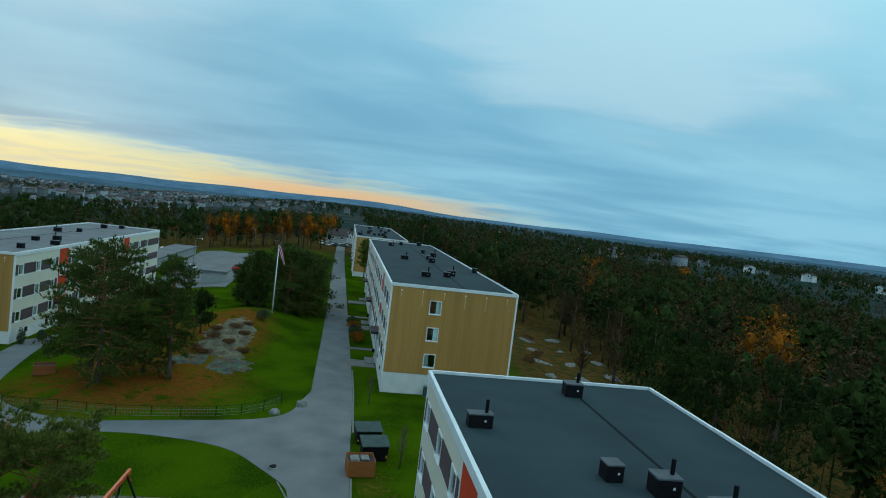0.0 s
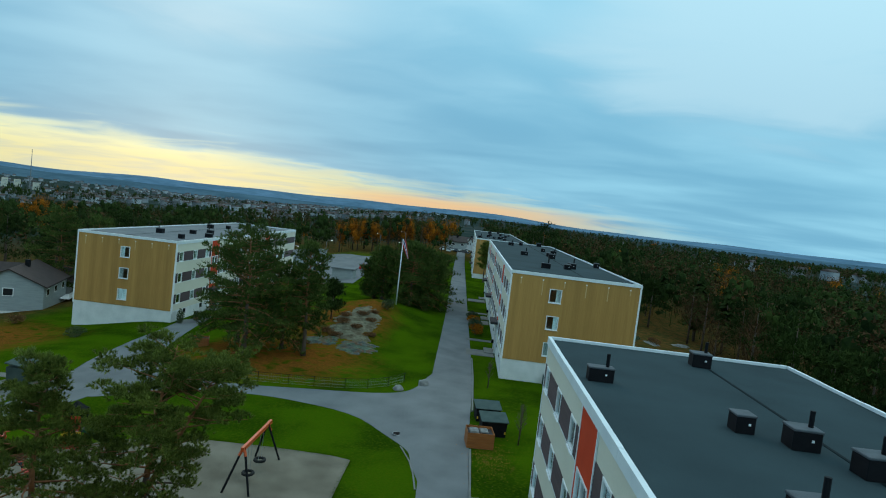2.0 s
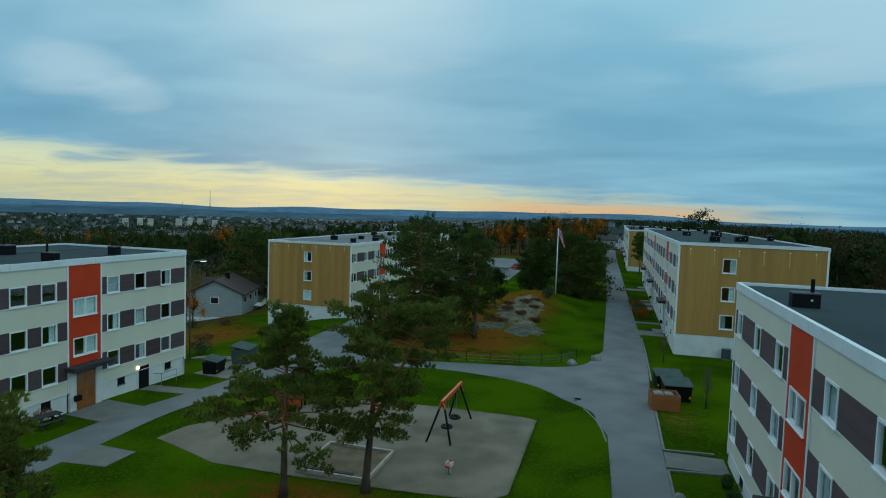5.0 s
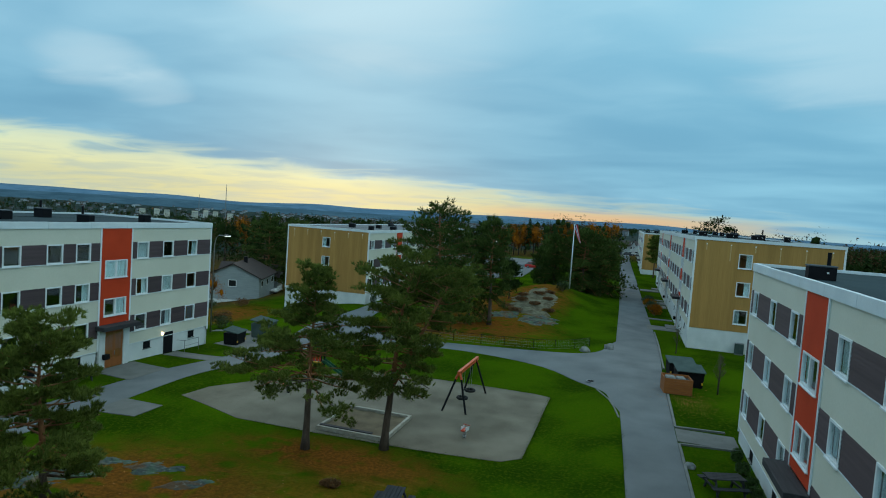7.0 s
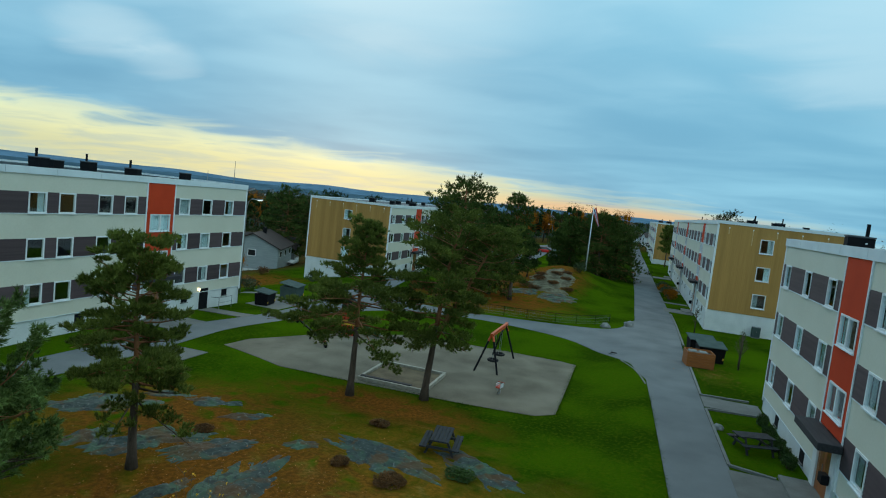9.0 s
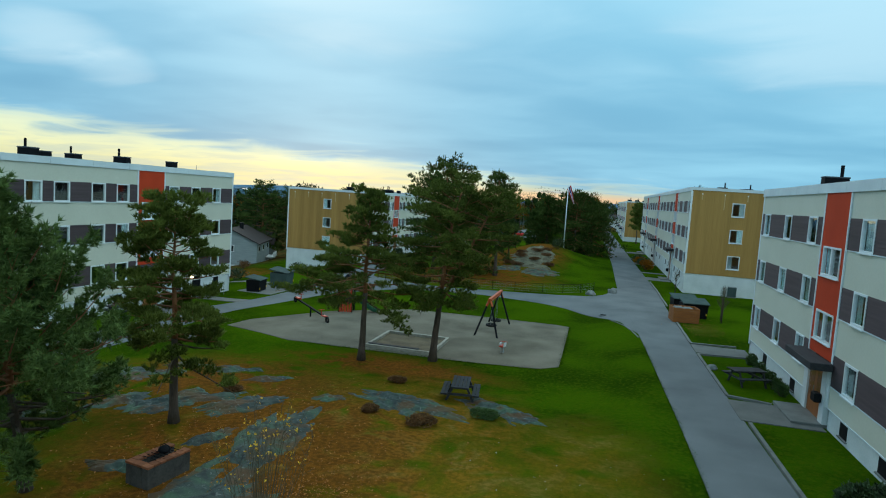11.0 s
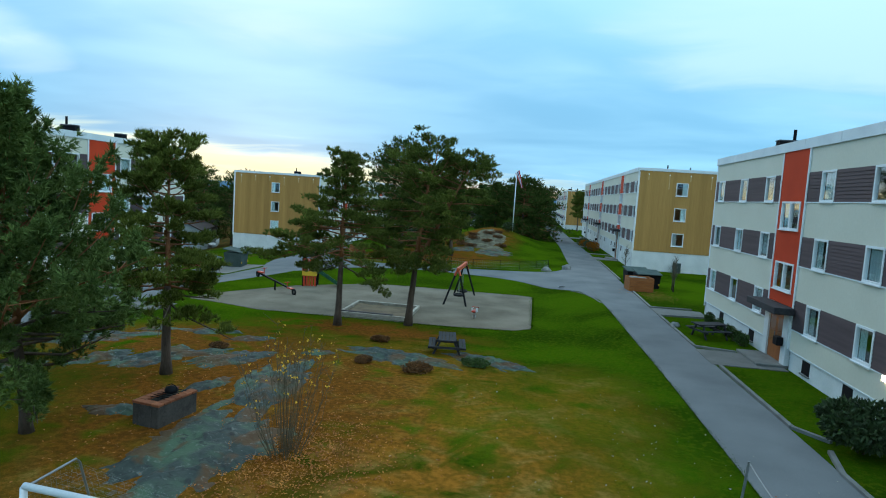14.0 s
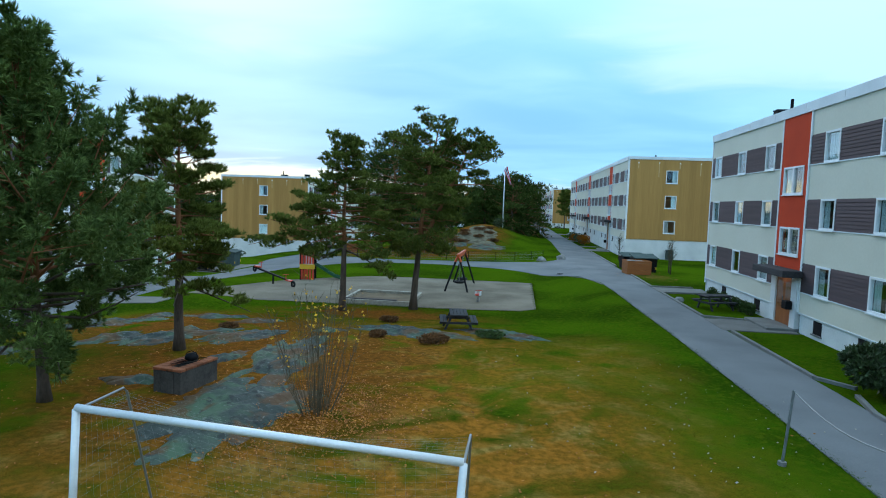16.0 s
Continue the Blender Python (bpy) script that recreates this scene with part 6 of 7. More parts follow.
def football_goal():
    zb = land_at(-10, -1)
    a, b = Vector((-11.9, -1.7, 0)), Vector((-6.95, -1.78, 0))
    w = (b - a).length / 2
    m = (a + b) / 2
    root = thing("football_goal", "white steel football goal with a slack pale net", "football goal", at=(m.x, m.y, zb), turn=math.degrees(math.atan2(b.y - a.y, b.x - a.x)))
    root.matrix_basis = pose(m.x, m.y, zb, 0, 3.0, math.degrees(math.atan2(b.y - a.y, b.x - a.x)))
    h = 2.18 - zb
    part("crossbar", tubed([(-w, 0, h), (w, 0, h)], 0.050, 14), WHITE_STEEL, root, smooth=True)
    for s in (-w, w):
        part("goal_post", tubed([(s, 0, -0.2), (s, 0, h - 0.02)], 0.048, 14), WHITE_STEEL, root, smooth=True)
        part("net_stay", tubed([(s, 0.05, h - 0.03), (s, 0.92, h - 0.02), (s, 1.0, h - 0.10), (s, 1.75, 0.03)], 0.018, 8), GREY_METAL, root)
        part("ground_bar", tubed([(s, 0, 0.03), (s, 1.75, 0.03)], 0.022, 8), GREY_METAL, root)
    part("ground_bar", tubed([(-w, 1.75, 0.03), (w, 1.75, 0.03)], 0.022, 8), GREY_METAL, root)

    def drape(u, v):
        """A point of the sagging net: u across 0..1, v from the bar over the back to the ground 0..1."""
        line = [(0.0, h), (0.92, h - 0.04), (1.35, h * 0.52), (1.7, 0.05)]
        k = min(2.999, v * 3)
        i = int(k)
        y0, z0 = line[i]
        y1, z1 = line[i + 1]
        y, z = y0 + (y1 - y0) * (k - i), z0 + (z1 - z0) * (k - i)
        sag = math.sin(math.pi * u) * math.sin(math.pi * min(1, v * 1.05)) * 0.38
        return (-w + 2 * w * u, y + sag * 0.35, max(0.03, z - sag))

    bm = bmesh.new()
    nu, nv = 34, 22
    for i in range(nu + 1):
        tube(bm, [drape(i / nu, j / nv) for j in range(nv + 1)], [0.0008] * (nv + 1), 3, cap=False)
    for j in range(1, nv + 1):
        tube(bm, [drape(i / nu, j / nv) for i in range(nu + 1)], [0.0008] * (nu + 1), 3, cap=False)
    for s in (-w, w):
        for k in range(1, 12):
            f = k / 12
            tube(bm, [(s, 0.02, h * f), (s, 0.98 + 0.75 * (1 - f), h * f)], [0.0008] * 2, 3, cap=False)
        for k in range(1, 11):
            f = k / 11
            tube(bm, [(s, 1.72 * f, 0.03), (s, 0.96 * f, h)], [0.0008] * 2, 3, cap=False)
    part("net", bm, NET, root, "slack pale nylon net")


football_goal()


def stone_grill():
    root = thing("brick_grill", "low concrete grill with a rusty brick top", "grill", at=(-14.78, 6.2, land_at(-14.78, 6.2) - 0.06), turn=80)
    for i in range(2):
        part("side_wall", boxed(-0.72, 0.72, -0.42 + i * 0.62, -0.20 + i * 0.62, 0, 0.62, bevel=0.02), SOOTY, root)
    part("end_wall", boxed(-0.73, -0.50, -0.19, 0.19, 0, 0.61, bevel=0.02), SOOTY, root)
    part("ash_bed", boxed(-0.48, 0.71, -0.19, 0.19, 0.0, 0.40), BLACK_METAL, root)
    for k in range(7):
        for i in range(2):
            xx = -0.73 + k * 0.208
            part("brick", boxed(xx, xx + 0.195, -0.44 + i * 0.62, -0.19 + i * 0.62, 0.624, 0.69, bevel=0.008), BRICK, root)
    for k in range(2):
        part("brick", boxed(-0.73, -0.50, -0.185 + k * 0.19, -0.005 + k * 0.19, 0.624, 0.688, bevel=0.008), BRICK, root)
    for k in range(7):
        part("grate_bar", tubed([(-0.3 + k * 0.13, -0.25, 0.70), (-0.3 + k * 0.13, 0.25, 0.70)], 0.010, 6), BLACK_METAL, root)


SOOTY = material("sooty_rough_concrete", (0.085, 0.076, 0.068), (0.036, 0.032, 0.030), 2.2, 0.95, bump=0.5, fine=18)
BRICK = material("rusty_red_brick", (0.29, 0.095, 0.040), (0.16, 0.055, 0.030), 4, 0.9, bump=0.4, rnd=0.25)
stone_grill()


def kettle():
    bm = bmesh.new()
    prof = [(0.0, 0.0), (0.13, 0.0), (0.17, 0.04), (0.17, 0.10), (0.12, 0.16), (0.04, 0.19), (0.0, 0.195)]
    loft(bm, [[(r * math.cos(2 * math.pi * k / 16), r * math.sin(2 * math.pi * k / 16), z) for k in range(16)] for r, z in prof[1:-1]])
    root = thing("iron_pot", "black iron pot standing on the grill", "pot", at=(-14.72, 6.35, land_at(-14.78, 6.2) + 0.65))
    part("pot_body", bm, BLACK_METAL, root, smooth=True)
    part("pot_handle", tubed([(-0.165, 0, 0.10), (-0.13, 0, 0.19), (0, 0, 0.24), (0.13, 0, 0.19), (0.165, 0, 0.10)], 0.012), BLACK_METAL, root)


kettle()


# ---------------------------------------------------------------- fences, flagpole, lamps, boxes
def island_fence():
    line = smooth_line([(-25.83, 53.54), (-23.7, 51.45), (-19.95, 50.96), (-15.53, 50.55), (-11.99, 51.06), (-7.06, 52.02), (-4.59, 53.75), (-3.08, 56.18)], 4)
    root = thing("fence", "low dark wire fence along the path", "fence", at=(0, 0, 0))
    tops = []
    acc, last = 0.0, None
    posts = []
    for p in line:
        if last is not None:
            acc += math.dist(p, last)
        if last is None or acc >= 1.9:
            posts.append(p)
            acc = 0.0
        last = p
    for x, y in posts:
        z = land_at(x, y)
        part("post", tubed([(x, y, z - 0.1), (x, y, z + 0.92)], 0.028, 7), BLACK_PAINT, root)
    for f in (0.88, 0.60, 0.32, 0.08):
        part("wire" if f < 0.8 else "top_rail", tubed([(x, y, land_at(x, y) + f) for x, y in posts], 0.016 if f > 0.8 else 0.007, 5), BLACK_PAINT if f > 0.8 else WIRE, root)
    m = bmesh.new()
    for (x0, y0), (x1, y1) in zip(posts, posts[1:]):
        for k in range(1, 12):
            x, y = x0 + (x1 - x0) * k / 12, y0 + (y1 - y0) * k / 12
            tube(m, [(x, y, land_at(x, y) + 0.08), (x, y, land_at(x, y) + 0.88)], [0.004, 0.004], 3, cap=False)
    part("mesh", m, WIRE, root, "thin upright wires")["kind"] = "stuff"


island_fence()


def lawn_rail():
    """The knee-to-waist wire rail between lawn and road."""
    root = thing("fence", "bent steel posts with a sagging wire beside the road", "fence")
    ps = [(-0.6, 4.25, 1.0), (-0.5, 1.0, 1.0), (-0.4, -2.2, 1.0)]
    for i, (x, y, h) in enumerate(ps):
        z = land_at(x, y)
        part("post", tubed([(x - 0.16, y - 0.08, z - 0.05), (x, y, z + 1.55)], 0.028, 8), WIRE, root)
        part("post_foot", tubed([(x - 0.16, y - 0.08, z - 0.05), (x - 0.155, y - 0.08, z + 0.08)], 0.085, 10), STONE, root)
    for i in range(2):
        (x0, y0, _), (x1, y1, _) = ps[i], ps[i + 1]
        part("wire", tubed([(x0 + (x1 - x0) * k / 8, y0 + (y1 - y0) * k / 8, land_at(x0, y0) + 1.53 - 0.18 * math.sin(math.pi * k / 8)) for k in range(9)], 0.012, 5), WIRE, root)


lawn_rail()


def flagpole():
    x, y = -8.3, 88.0
    z = land_at(x, y)
    root = thing("flagpole", "tall white flagpole with a red and white pennant", "flagpole", at=(x, y, z))
    part("pole", tubed([(0, 0, -0.1), (0, 0, 4.8), (0, 0, 9.6)], [0.10, 0.085, 0.05], 12), WHITE_STEEL, root, smooth=True)
    part("finial", tubed([(0, 0, 9.6), (0, 0, 9.72)], [0.10, 0.06], 10), WHITE_STEEL, root)
    for mat, a, b, dy in ((FLAG_RED, -1.0, 1.0, 0.0), (FLAG_WHITE, -0.45, 0.45, -0.012), (FLAG_BLUE, -0.2, 0.2, -0.024)):
        bm = bmesh.new()
        n = 16
        rows = []
        for k in range(n + 1):
            f = k / n
            cx, cz = 0.08 + 0.95 * f, 9.4 - 2.5 * f ** 1.1
            half = 0.42 * (1 - 0.75 * f)
            wv = 0.12 * math.sin(f * 7) * f
            rows.append([(cx + a * half * 0.7, dy + wv, cz + a * half * 0.75), (cx + b * half * 0.7, dy + wv, cz + b * half * 0.75), (cx + b * half * 0.7, dy + wv + 0.008, cz + b * half * 0.75), (cx + a * half * 0.7, dy + wv + 0.008, cz + a * half * 0.75)])
        loft(bm, rows)
        bmesh.ops.recalc_face_normals(bm, faces=bm.faces)
        part("pennant_stripe", bm, mat, root)


flagpole()


def street_lamp(x, y, h, turn, lit=True, arm=1.2):
    root = thing("street_lamp", "grey steel street lamp with a curved arm", "street lamp", "street lamps", at=(x, y, land_at(x, y)), turn=turn)
    part("pole", tubed([(0, 0, -0.1), (0, 0, h * 0.9), (0.15, 0, h * 0.97), (0.5, 0, h), (arm, 0, h)], [0.08, 0.055, 0.05, 0.045, 0.04], 8), GREY_METAL, root, smooth=True)
    head = part("lamp_head", boxed(arm - 0.1, arm + 0.55, -0.13, 0.13, h - 0.03, h + 0.10, bevel=0.03), GREY_METAL, root)
    part("lens", boxed(arm, arm + 0.5, -0.10, 0.10, h - 0.06, h - 0.032), LAMP_COOL if lit else GLASS, head)


street_lamp(-39.0, 46.0, 9.6, 0)
for i, (x, y, tn) in enumerate([(-37.12, 130.84, 0), (-36.05, 159.58, 0), (-21, 216, 180), (-30, 217, 180), (-14.78, 153.67, 180)]):
    street_lamp(x, y, 7.0, tn)


def rubbish_box(x, y, w, d, h, turn, body, lid, label, slats=0, group=""):
    root = thing("rubbish_box", label, "rubbish container", group, at=(x, y, land_at(x, y)), turn=turn)
    if slats:
        for k in range(slats):
            z0, z1 = 0.04 + (h - 0.06) * k / slats, 0.04 + (h - 0.06) * (k + 1) / slats - 0.012
            part("front_board", boxed(-w / 2, w / 2, -d / 2, -d / 2 + 0.03, z0, z1), body, root)
            part("side_board", boxed(-w / 2, -w / 2 + 0.03, -d / 2 + 0.032, d / 2 - 0.032, z0, z1), body, root)
            part("side_board", boxed(w / 2 - 0.03, w / 2, -d / 2 + 0.032, d / 2 - 0.032, z0, z1), body, root)
            part("back_board", boxed(-w / 2, w / 2, d / 2 - 0.03, d / 2, z0, z1), body, root)
        part("floor_board", boxed(-w / 2 + 0.04, w / 2 - 0.04, -d / 2 + 0.04, d / 2 - 0.04, 0.0, h * 0.8), TIMBER, root)
    else:
        part("body", loft(bmesh.new(), [[(-w / 2 * f, -d / 2 * f, z), (w / 2 * f, -d / 2 * f, z), (w / 2 * f, d / 2 * f, z), (-w / 2 * f, d / 2 * f, z)] for f, z in ((0.90, 0.02), (0.98, h * 0.8))]), body, root)
        bm = loft(bmesh.new(), [[(-w / 2 - 0.06, -d / 2 - 0.1, h * 0.80), (w / 2 + 0.06, -d / 2 - 0.1, h * 0.80), (w / 2 + 0.06, d / 2 + 0.06, h * 0.98), (-w / 2 - 0.06, d / 2 + 0.06, h * 0.98)], [(-w / 2 - 0.06, -d / 2 - 0.1, h * 0.84), (w / 2 + 0.06, -d / 2 - 0.1, h * 0.84), (w / 2 + 0.06, d / 2 + 0.06, h * 1.03), (-w / 2 - 0.06, d / 2 + 0.06, h * 1.03)]])
        bmesh.ops.recalc_face_normals(bm, faces=bm.faces)
        part("lid", bm, lid, root, "sloping grey-green lid")
        for s in (-1, 1):
            part("reflector", boxed(s * w * 0.42 - 0.05, s * w * 0.42 + 0.05, -d / 2 - 0.012, -d / 2 + 0.03, h * 0.2, h * 0.32), YELLOW_PAINT, root)
    return root


rubbish_box(4.55, 44.4, 1.95, 1.4, 1.45, 8, BLACK_METAL, GREEN_BIN, "black waste container with a sloping green lid", group="waste containers")
rubbish_box(4.2, 47.6, 2.0, 1.4, 1.35, 8, BLACK_METAL, GREEN_BIN, "black waste container with a sloping green lid", group="waste containers")
ob = rubbish_box(3.5, 41.8, 1.9, 1.6, 1.15, 6, ORANGE_BOARD, None, "orange boarded box filled with grey bags", 6)
part("bag", boxed(-0.75, -0.1, -0.5, 0.45, 0.95, 1.12, bevel=0.06), STONE, ob, "grey rubbish bag")
part("bag", boxed(0.0, 0.6, -0.3, 0.55, 0.95, 1.08, bevel=0.06), STONE, ob, "grey rubbish bag")
rubbish_box(-33.8, 42.6, 1.9, 1.3, 1.35, 100, BLACK_METAL, GREEN_BIN, "black waste container with yellow reflectors", group="waste containers")
rubbish_box(-33.4, 46.6, 2.3, 1.7, 1.7, 100, GREEN_BIN, GREEN_BIN, "grey-green waste container with a ridged lid", group="waste containers")
rubbish_box(-25.7, 61.7, 1.8, 1.2, 1.0, 20, ORANGE_BOARD, None, "orange boarded box beside the path", 5)


# ---------------------------------------------------------------- plots and kerbs along the blocks
def kerb_line(pts, label, w=0.14, h=0.12):
    root = thing("kerb", label, "kerb", kind="structure")
    p = [Vector((x, y, 0)) for x, y in pts]
    for a, b in zip(p, p[1:]):
        n = max(1, round((b - a).length / 1.0))
        for k in range(n):
            u, v = a.lerp(b, k / n), a.lerp(b, (k + 0.985) / n)
            u.z, v.z = land_at(u.x, u.y) - 0.02, land_at(v.x, v.y) - 0.02
            bm = beamed(u, v, w, 2 * h)
            part("kerb_stone", bm, KERB, root)


kerb_line([(3.12, 18.6), (3.18, 11.4), (3.9, 10.4)], "grey kerb round the grass plot")
kerb_line([(3.5, 9.6), (3.1, 8.0), (3.1, -6)], "grey kerb beside the road")
kerb_line([(4.7, 21.7), (2.95, 22.2), (2.88, 30.4), (5.9, 30.8)], "grey kerb round the grass plot")
kerb_line([(5.6, 33.6), (2.88, 33.3), (2.9, 40.6)], "grey kerb beside the lawn")
kerb_line([(3.1, 49.2), (3.2, 60.0), (3.1, 68.0)], "grey kerb beside the road")
kerb_line([(-0.3, 33.6), (-0.62, 35.8), (-1.0, 37.6), (-1.9, 40.4)], "low kerb at the junction's corner", 0.10, 0.05)
for y0, y1 in ((18.9, 21.7), (30.9, 33.1)):
    sheet("paved_plot", [(2.85, y0), (2.85, y1)], [(6.0, y0), (6.0, y1)], 0.035, PAVER, "grey paved approach beside the block", "paving")
for y0, y1 in ((70.0, 73.0), (78.0, 79.2), (90.5, 93.5), (99.5, 100.7), (113, 116)):
    sheet("paved_plot", [(2.4, y0), (2.4, y1)], [(5.7, y0), (5.7, y1)], 0.032, PAVER, "grey paved approach beside the block", "paving")
sheet("paved_plot", [(-35.5, 29.0), (-35.5, 32.6)], [(-32.0, 28.6), (-32.0, 32.2)], 0.035, PAVER, "grey paved approach beside the block", "paving")
sheet("paved_plot", [(-35.5, 35.6), (-35.5, 37.2)], [(-31.4, 36.0), (-31.4, 37.6)], 0.035, PAVER, "grey paved approach beside the block", "paving")
sheet("paved_plot", [(-29.2, 22.8), (-29.2, 25.4)], [(-26.1, 22.8), (-26.1, 25.0)], 0.035, PAVER, "square of grey paving slabs", "paving")
sheet("paved_plot", [(-39.5, 46.6), (-39.5, 47.6)], [(-31.0, 47.0), (-31.0, 48.0)], 0.03, PAVER, "narrow grey footpath across the grass", "paving")
sheet("paved_plot", [(-35.2, 41.6), (-34.6, 48.4)], [(-31.4, 41.0), (-31.0, 47.0)], 0.028, PAVER, "grey pad under the waste containers", "paving")


def cellar_entrance(x, y, face, label):
    """A dark cellar door with a wall lamp that is lit and a steel handrail."""
    z = land_at(x + face * 1.0, y)
    root = thing("cellar_door", label, "door", at=(x, y, z), turn=0 if face < 0 else 180)
    part("door_leaf", boxed(-0.03, 0.04, -0.5, 0.5, 0.0, 1.75), BLACK_METAL, root, "dark cellar door leaf")
    part("wall_lamp", boxed(-0.16, -0.005, 0.62, 0.80, 1.62, 1.82, bevel=0.03), LAMP_WARM, root, "lit wall lamp")
    for yy in (-0.9, -2.6):
        part("rail_post", tubed([(-0.9, yy, -0.1), (-0.9, yy, 0.95)], 0.022), GREY_METAL, root)
    part("handrail", tubed([(-0.9, -0.9, 0.95), (-0.9, -2.6, 0.95)], 0.024), GREY_METAL, root)
    part("handrail", tubed([(-0.9, -0.9, 0.5), (-0.9, -2.6, 0.5)], 0.018), GREY_METAL, root)
    part("rail_post", tubed([(-0.1, -0.9, 0.9), (-0.9, -0.9, 0.95)], 0.020), GREY_METAL, root)


def utility_cabinet(x, y, turn):
    root = thing("utility_cabinet", "dark grey steel utility cabinet at the foundation", "cabinet", at=(x, y, land_at(x, y)), turn=turn)
    part("plinth", boxed(-0.36, 0.36, -0.22, 0.22, -0.2, 0.12), KERB, root)
    body = part("body", boxed(-0.38, 0.38, -0.24, 0.24, 0.122, 1.08, bevel=0.015), GREEN_BIN, root)
    for s in (-1, 1):
        part("door", boxed(s * 0.185 - 0.175, s * 0.185 + 0.175, -0.262, -0.242, 0.17, 1.02, bevel=0.008), GREEN_BIN, body)
    part("door_handle", tubed([(0.04, -0.28, 0.55), (0.04, -0.28, 0.72)], 0.014), GREY_METAL, body)
    part("hood", boxed(-0.41, 0.41, -0.28, 0.27, 1.082, 1.13, bevel=0.015), GREY_METAL, root)


def manhole_cover(x, y, lift):
    root = thing("manhole_cover", "round dark cast-iron cover in the asphalt", "manhole cover", at=(x, y, land_at(x, y) + lift))
    part("rim", ring_bm(0.36, 0.03, 0.0, 28, 6), GREY_METAL, root)
    bm = bmesh.new()
    bmesh.ops.create_cone(bm, cap_ends=True, segments=28, radius1=0.335, radius2=0.335, depth=0.03)
    part("lid", bm, BLACK_METAL, root)
    for k in range(5):
        half = math.sqrt(0.29 ** 2 - (0.11 * (k - 2)) ** 2)
        part("rib", boxed(-half, half, 0.11 * (k - 2) - 0.02, 0.11 * (k - 2) + 0.02, 0.016, 0.024), BLACK_METAL, root)


utility_cabinet(10.6, 60.6, 0)
manhole_cover(-2.4, 42.9, 0.045)
shrub("conifer_shrub", "dark cone-shaped conifer at the block's corner", -34.7, 76.0, 1.0, 1.7, SHRUB, 66, 900, 0.05, flat=1.6)
cellar_entrance(6.12, 11.4, -1, "dark cellar door with a lit lamp")
cellar_entrance(-35.72, 36.4, 1, "dark cellar door with a lit lamp")


# ---------------------------------------------------------------- cars, garages and houses
def car(x, y, turn, paint, label):
    root = thing("car", label, "car", "parked cars", at=(x, y, land_at(x, y) + 0.03), turn=turn)
    def sec(xx, w, z0, z1):
        return [(xx, -w, z0), (xx, w, z0), (xx, w * 1.0, z1 * 0.75), (xx, w * 0.9, z1), (xx, -w * 0.9, z1), (xx, -w, z1 * 0.75)]
    bm = loft(bmesh.new(), [sec(-2.1, 0.72, 0.32, 0.72), sec(-1.9, 0.84, 0.22, 0.86), sec(-0.6, 0.87, 0.2, 0.92), sec(0.9, 0.87, 0.2, 0.9), sec(1.9, 0.82, 0.22, 0.78), sec(2.15, 0.70, 0.32, 0.62)])
    bmesh.ops.recalc_face_normals(bm, faces=bm.faces)
    body = part("body", bm, paint, root, smooth=False)
    bm = loft(bmesh.new(), [[(-1.75, -0.74, 0.88), (-1.75, 0.74, 0.88), (-1.25, 0.60, 1.40), (-1.25, -0.60, 1.40)][::1], [(1.15, -0.74, 0.9), (1.15, 0.74, 0.9), (0.30, 0.60, 1.42), (0.30, -0.60, 1.42)]])
    bmesh.ops.recalc_face_normals(bm, faces=bm.faces)
    part("window_band", bm, CAR_GLASS, root, "dark car windows")
    part("roof", boxed(-1.27, 0.32, -0.61, 0.61, 1.41, 1.45, bevel=0.015), paint, root)
    for sx in (-1.3, 1.35):
        for sy in (-0.82, 0.82):
            w = part("wheel", tubed([(sx, sy - 0.1, 0.31), (sx, sy + 0.1, 0.31)], 0.31, 14), TYRE, root)
            s = 0.105 if sy > 0 else -0.105
            part("rim", tubed([(sx, sy + s * 0.5, 0.31), (sx, sy + s, 0.31)], 0.19, 10), GREY_METAL, w)
    for sy in (-0.6, 0.6):
        part("headlight", boxed(2.02, 2.14, sy - 0.14, sy + 0.14, 0.58, 0.70), WHITE_STEEL, root)


CAR_GLASS = material("dark_car_glass", (0.02, 0.025, 0.03), None, 5, 0.1, bump=0, spec=0.6)
car(-22.21, 145.6, 10, CAR_RED, "red car parked on the lot")
car(-34.31, 147.41, 80, CAR_DARK, "dark car parked on the lot")
car(-34.54, 151.54, 85, CAR_WHITE, "white car parked beside the garages")
car(-18.33, 135.5, 80, CAR_WHITE, "white car parked on the lot")
car(-18.16, 138.57, 80, CAR_DARK, "dark car parked on the lot")
car(-18.35, 132.52, 80, CAR_WHITE, "white car parked on the lot")
car(-18.72, 141.56, 80, CAR_WHITE, "white car parked on the lot")
car(0.4, 244, 5, CAR_DARK, "dark car at the far end of the road")
car(4.0, 240, 85, CAR_WHITE, "white car at the far end of the road")
for i, (x, y) in enumerate([(-3, 248), (-6, 246), (1, 254), (5, 250), (-9, 252), (-5, 256)]):
    car(x, y, 80 + 5 * i, CAR_WHITE if i % 3 else CAR_DARK, "pale car among others at the road's end" if i % 3 else "dark car at the road's end")


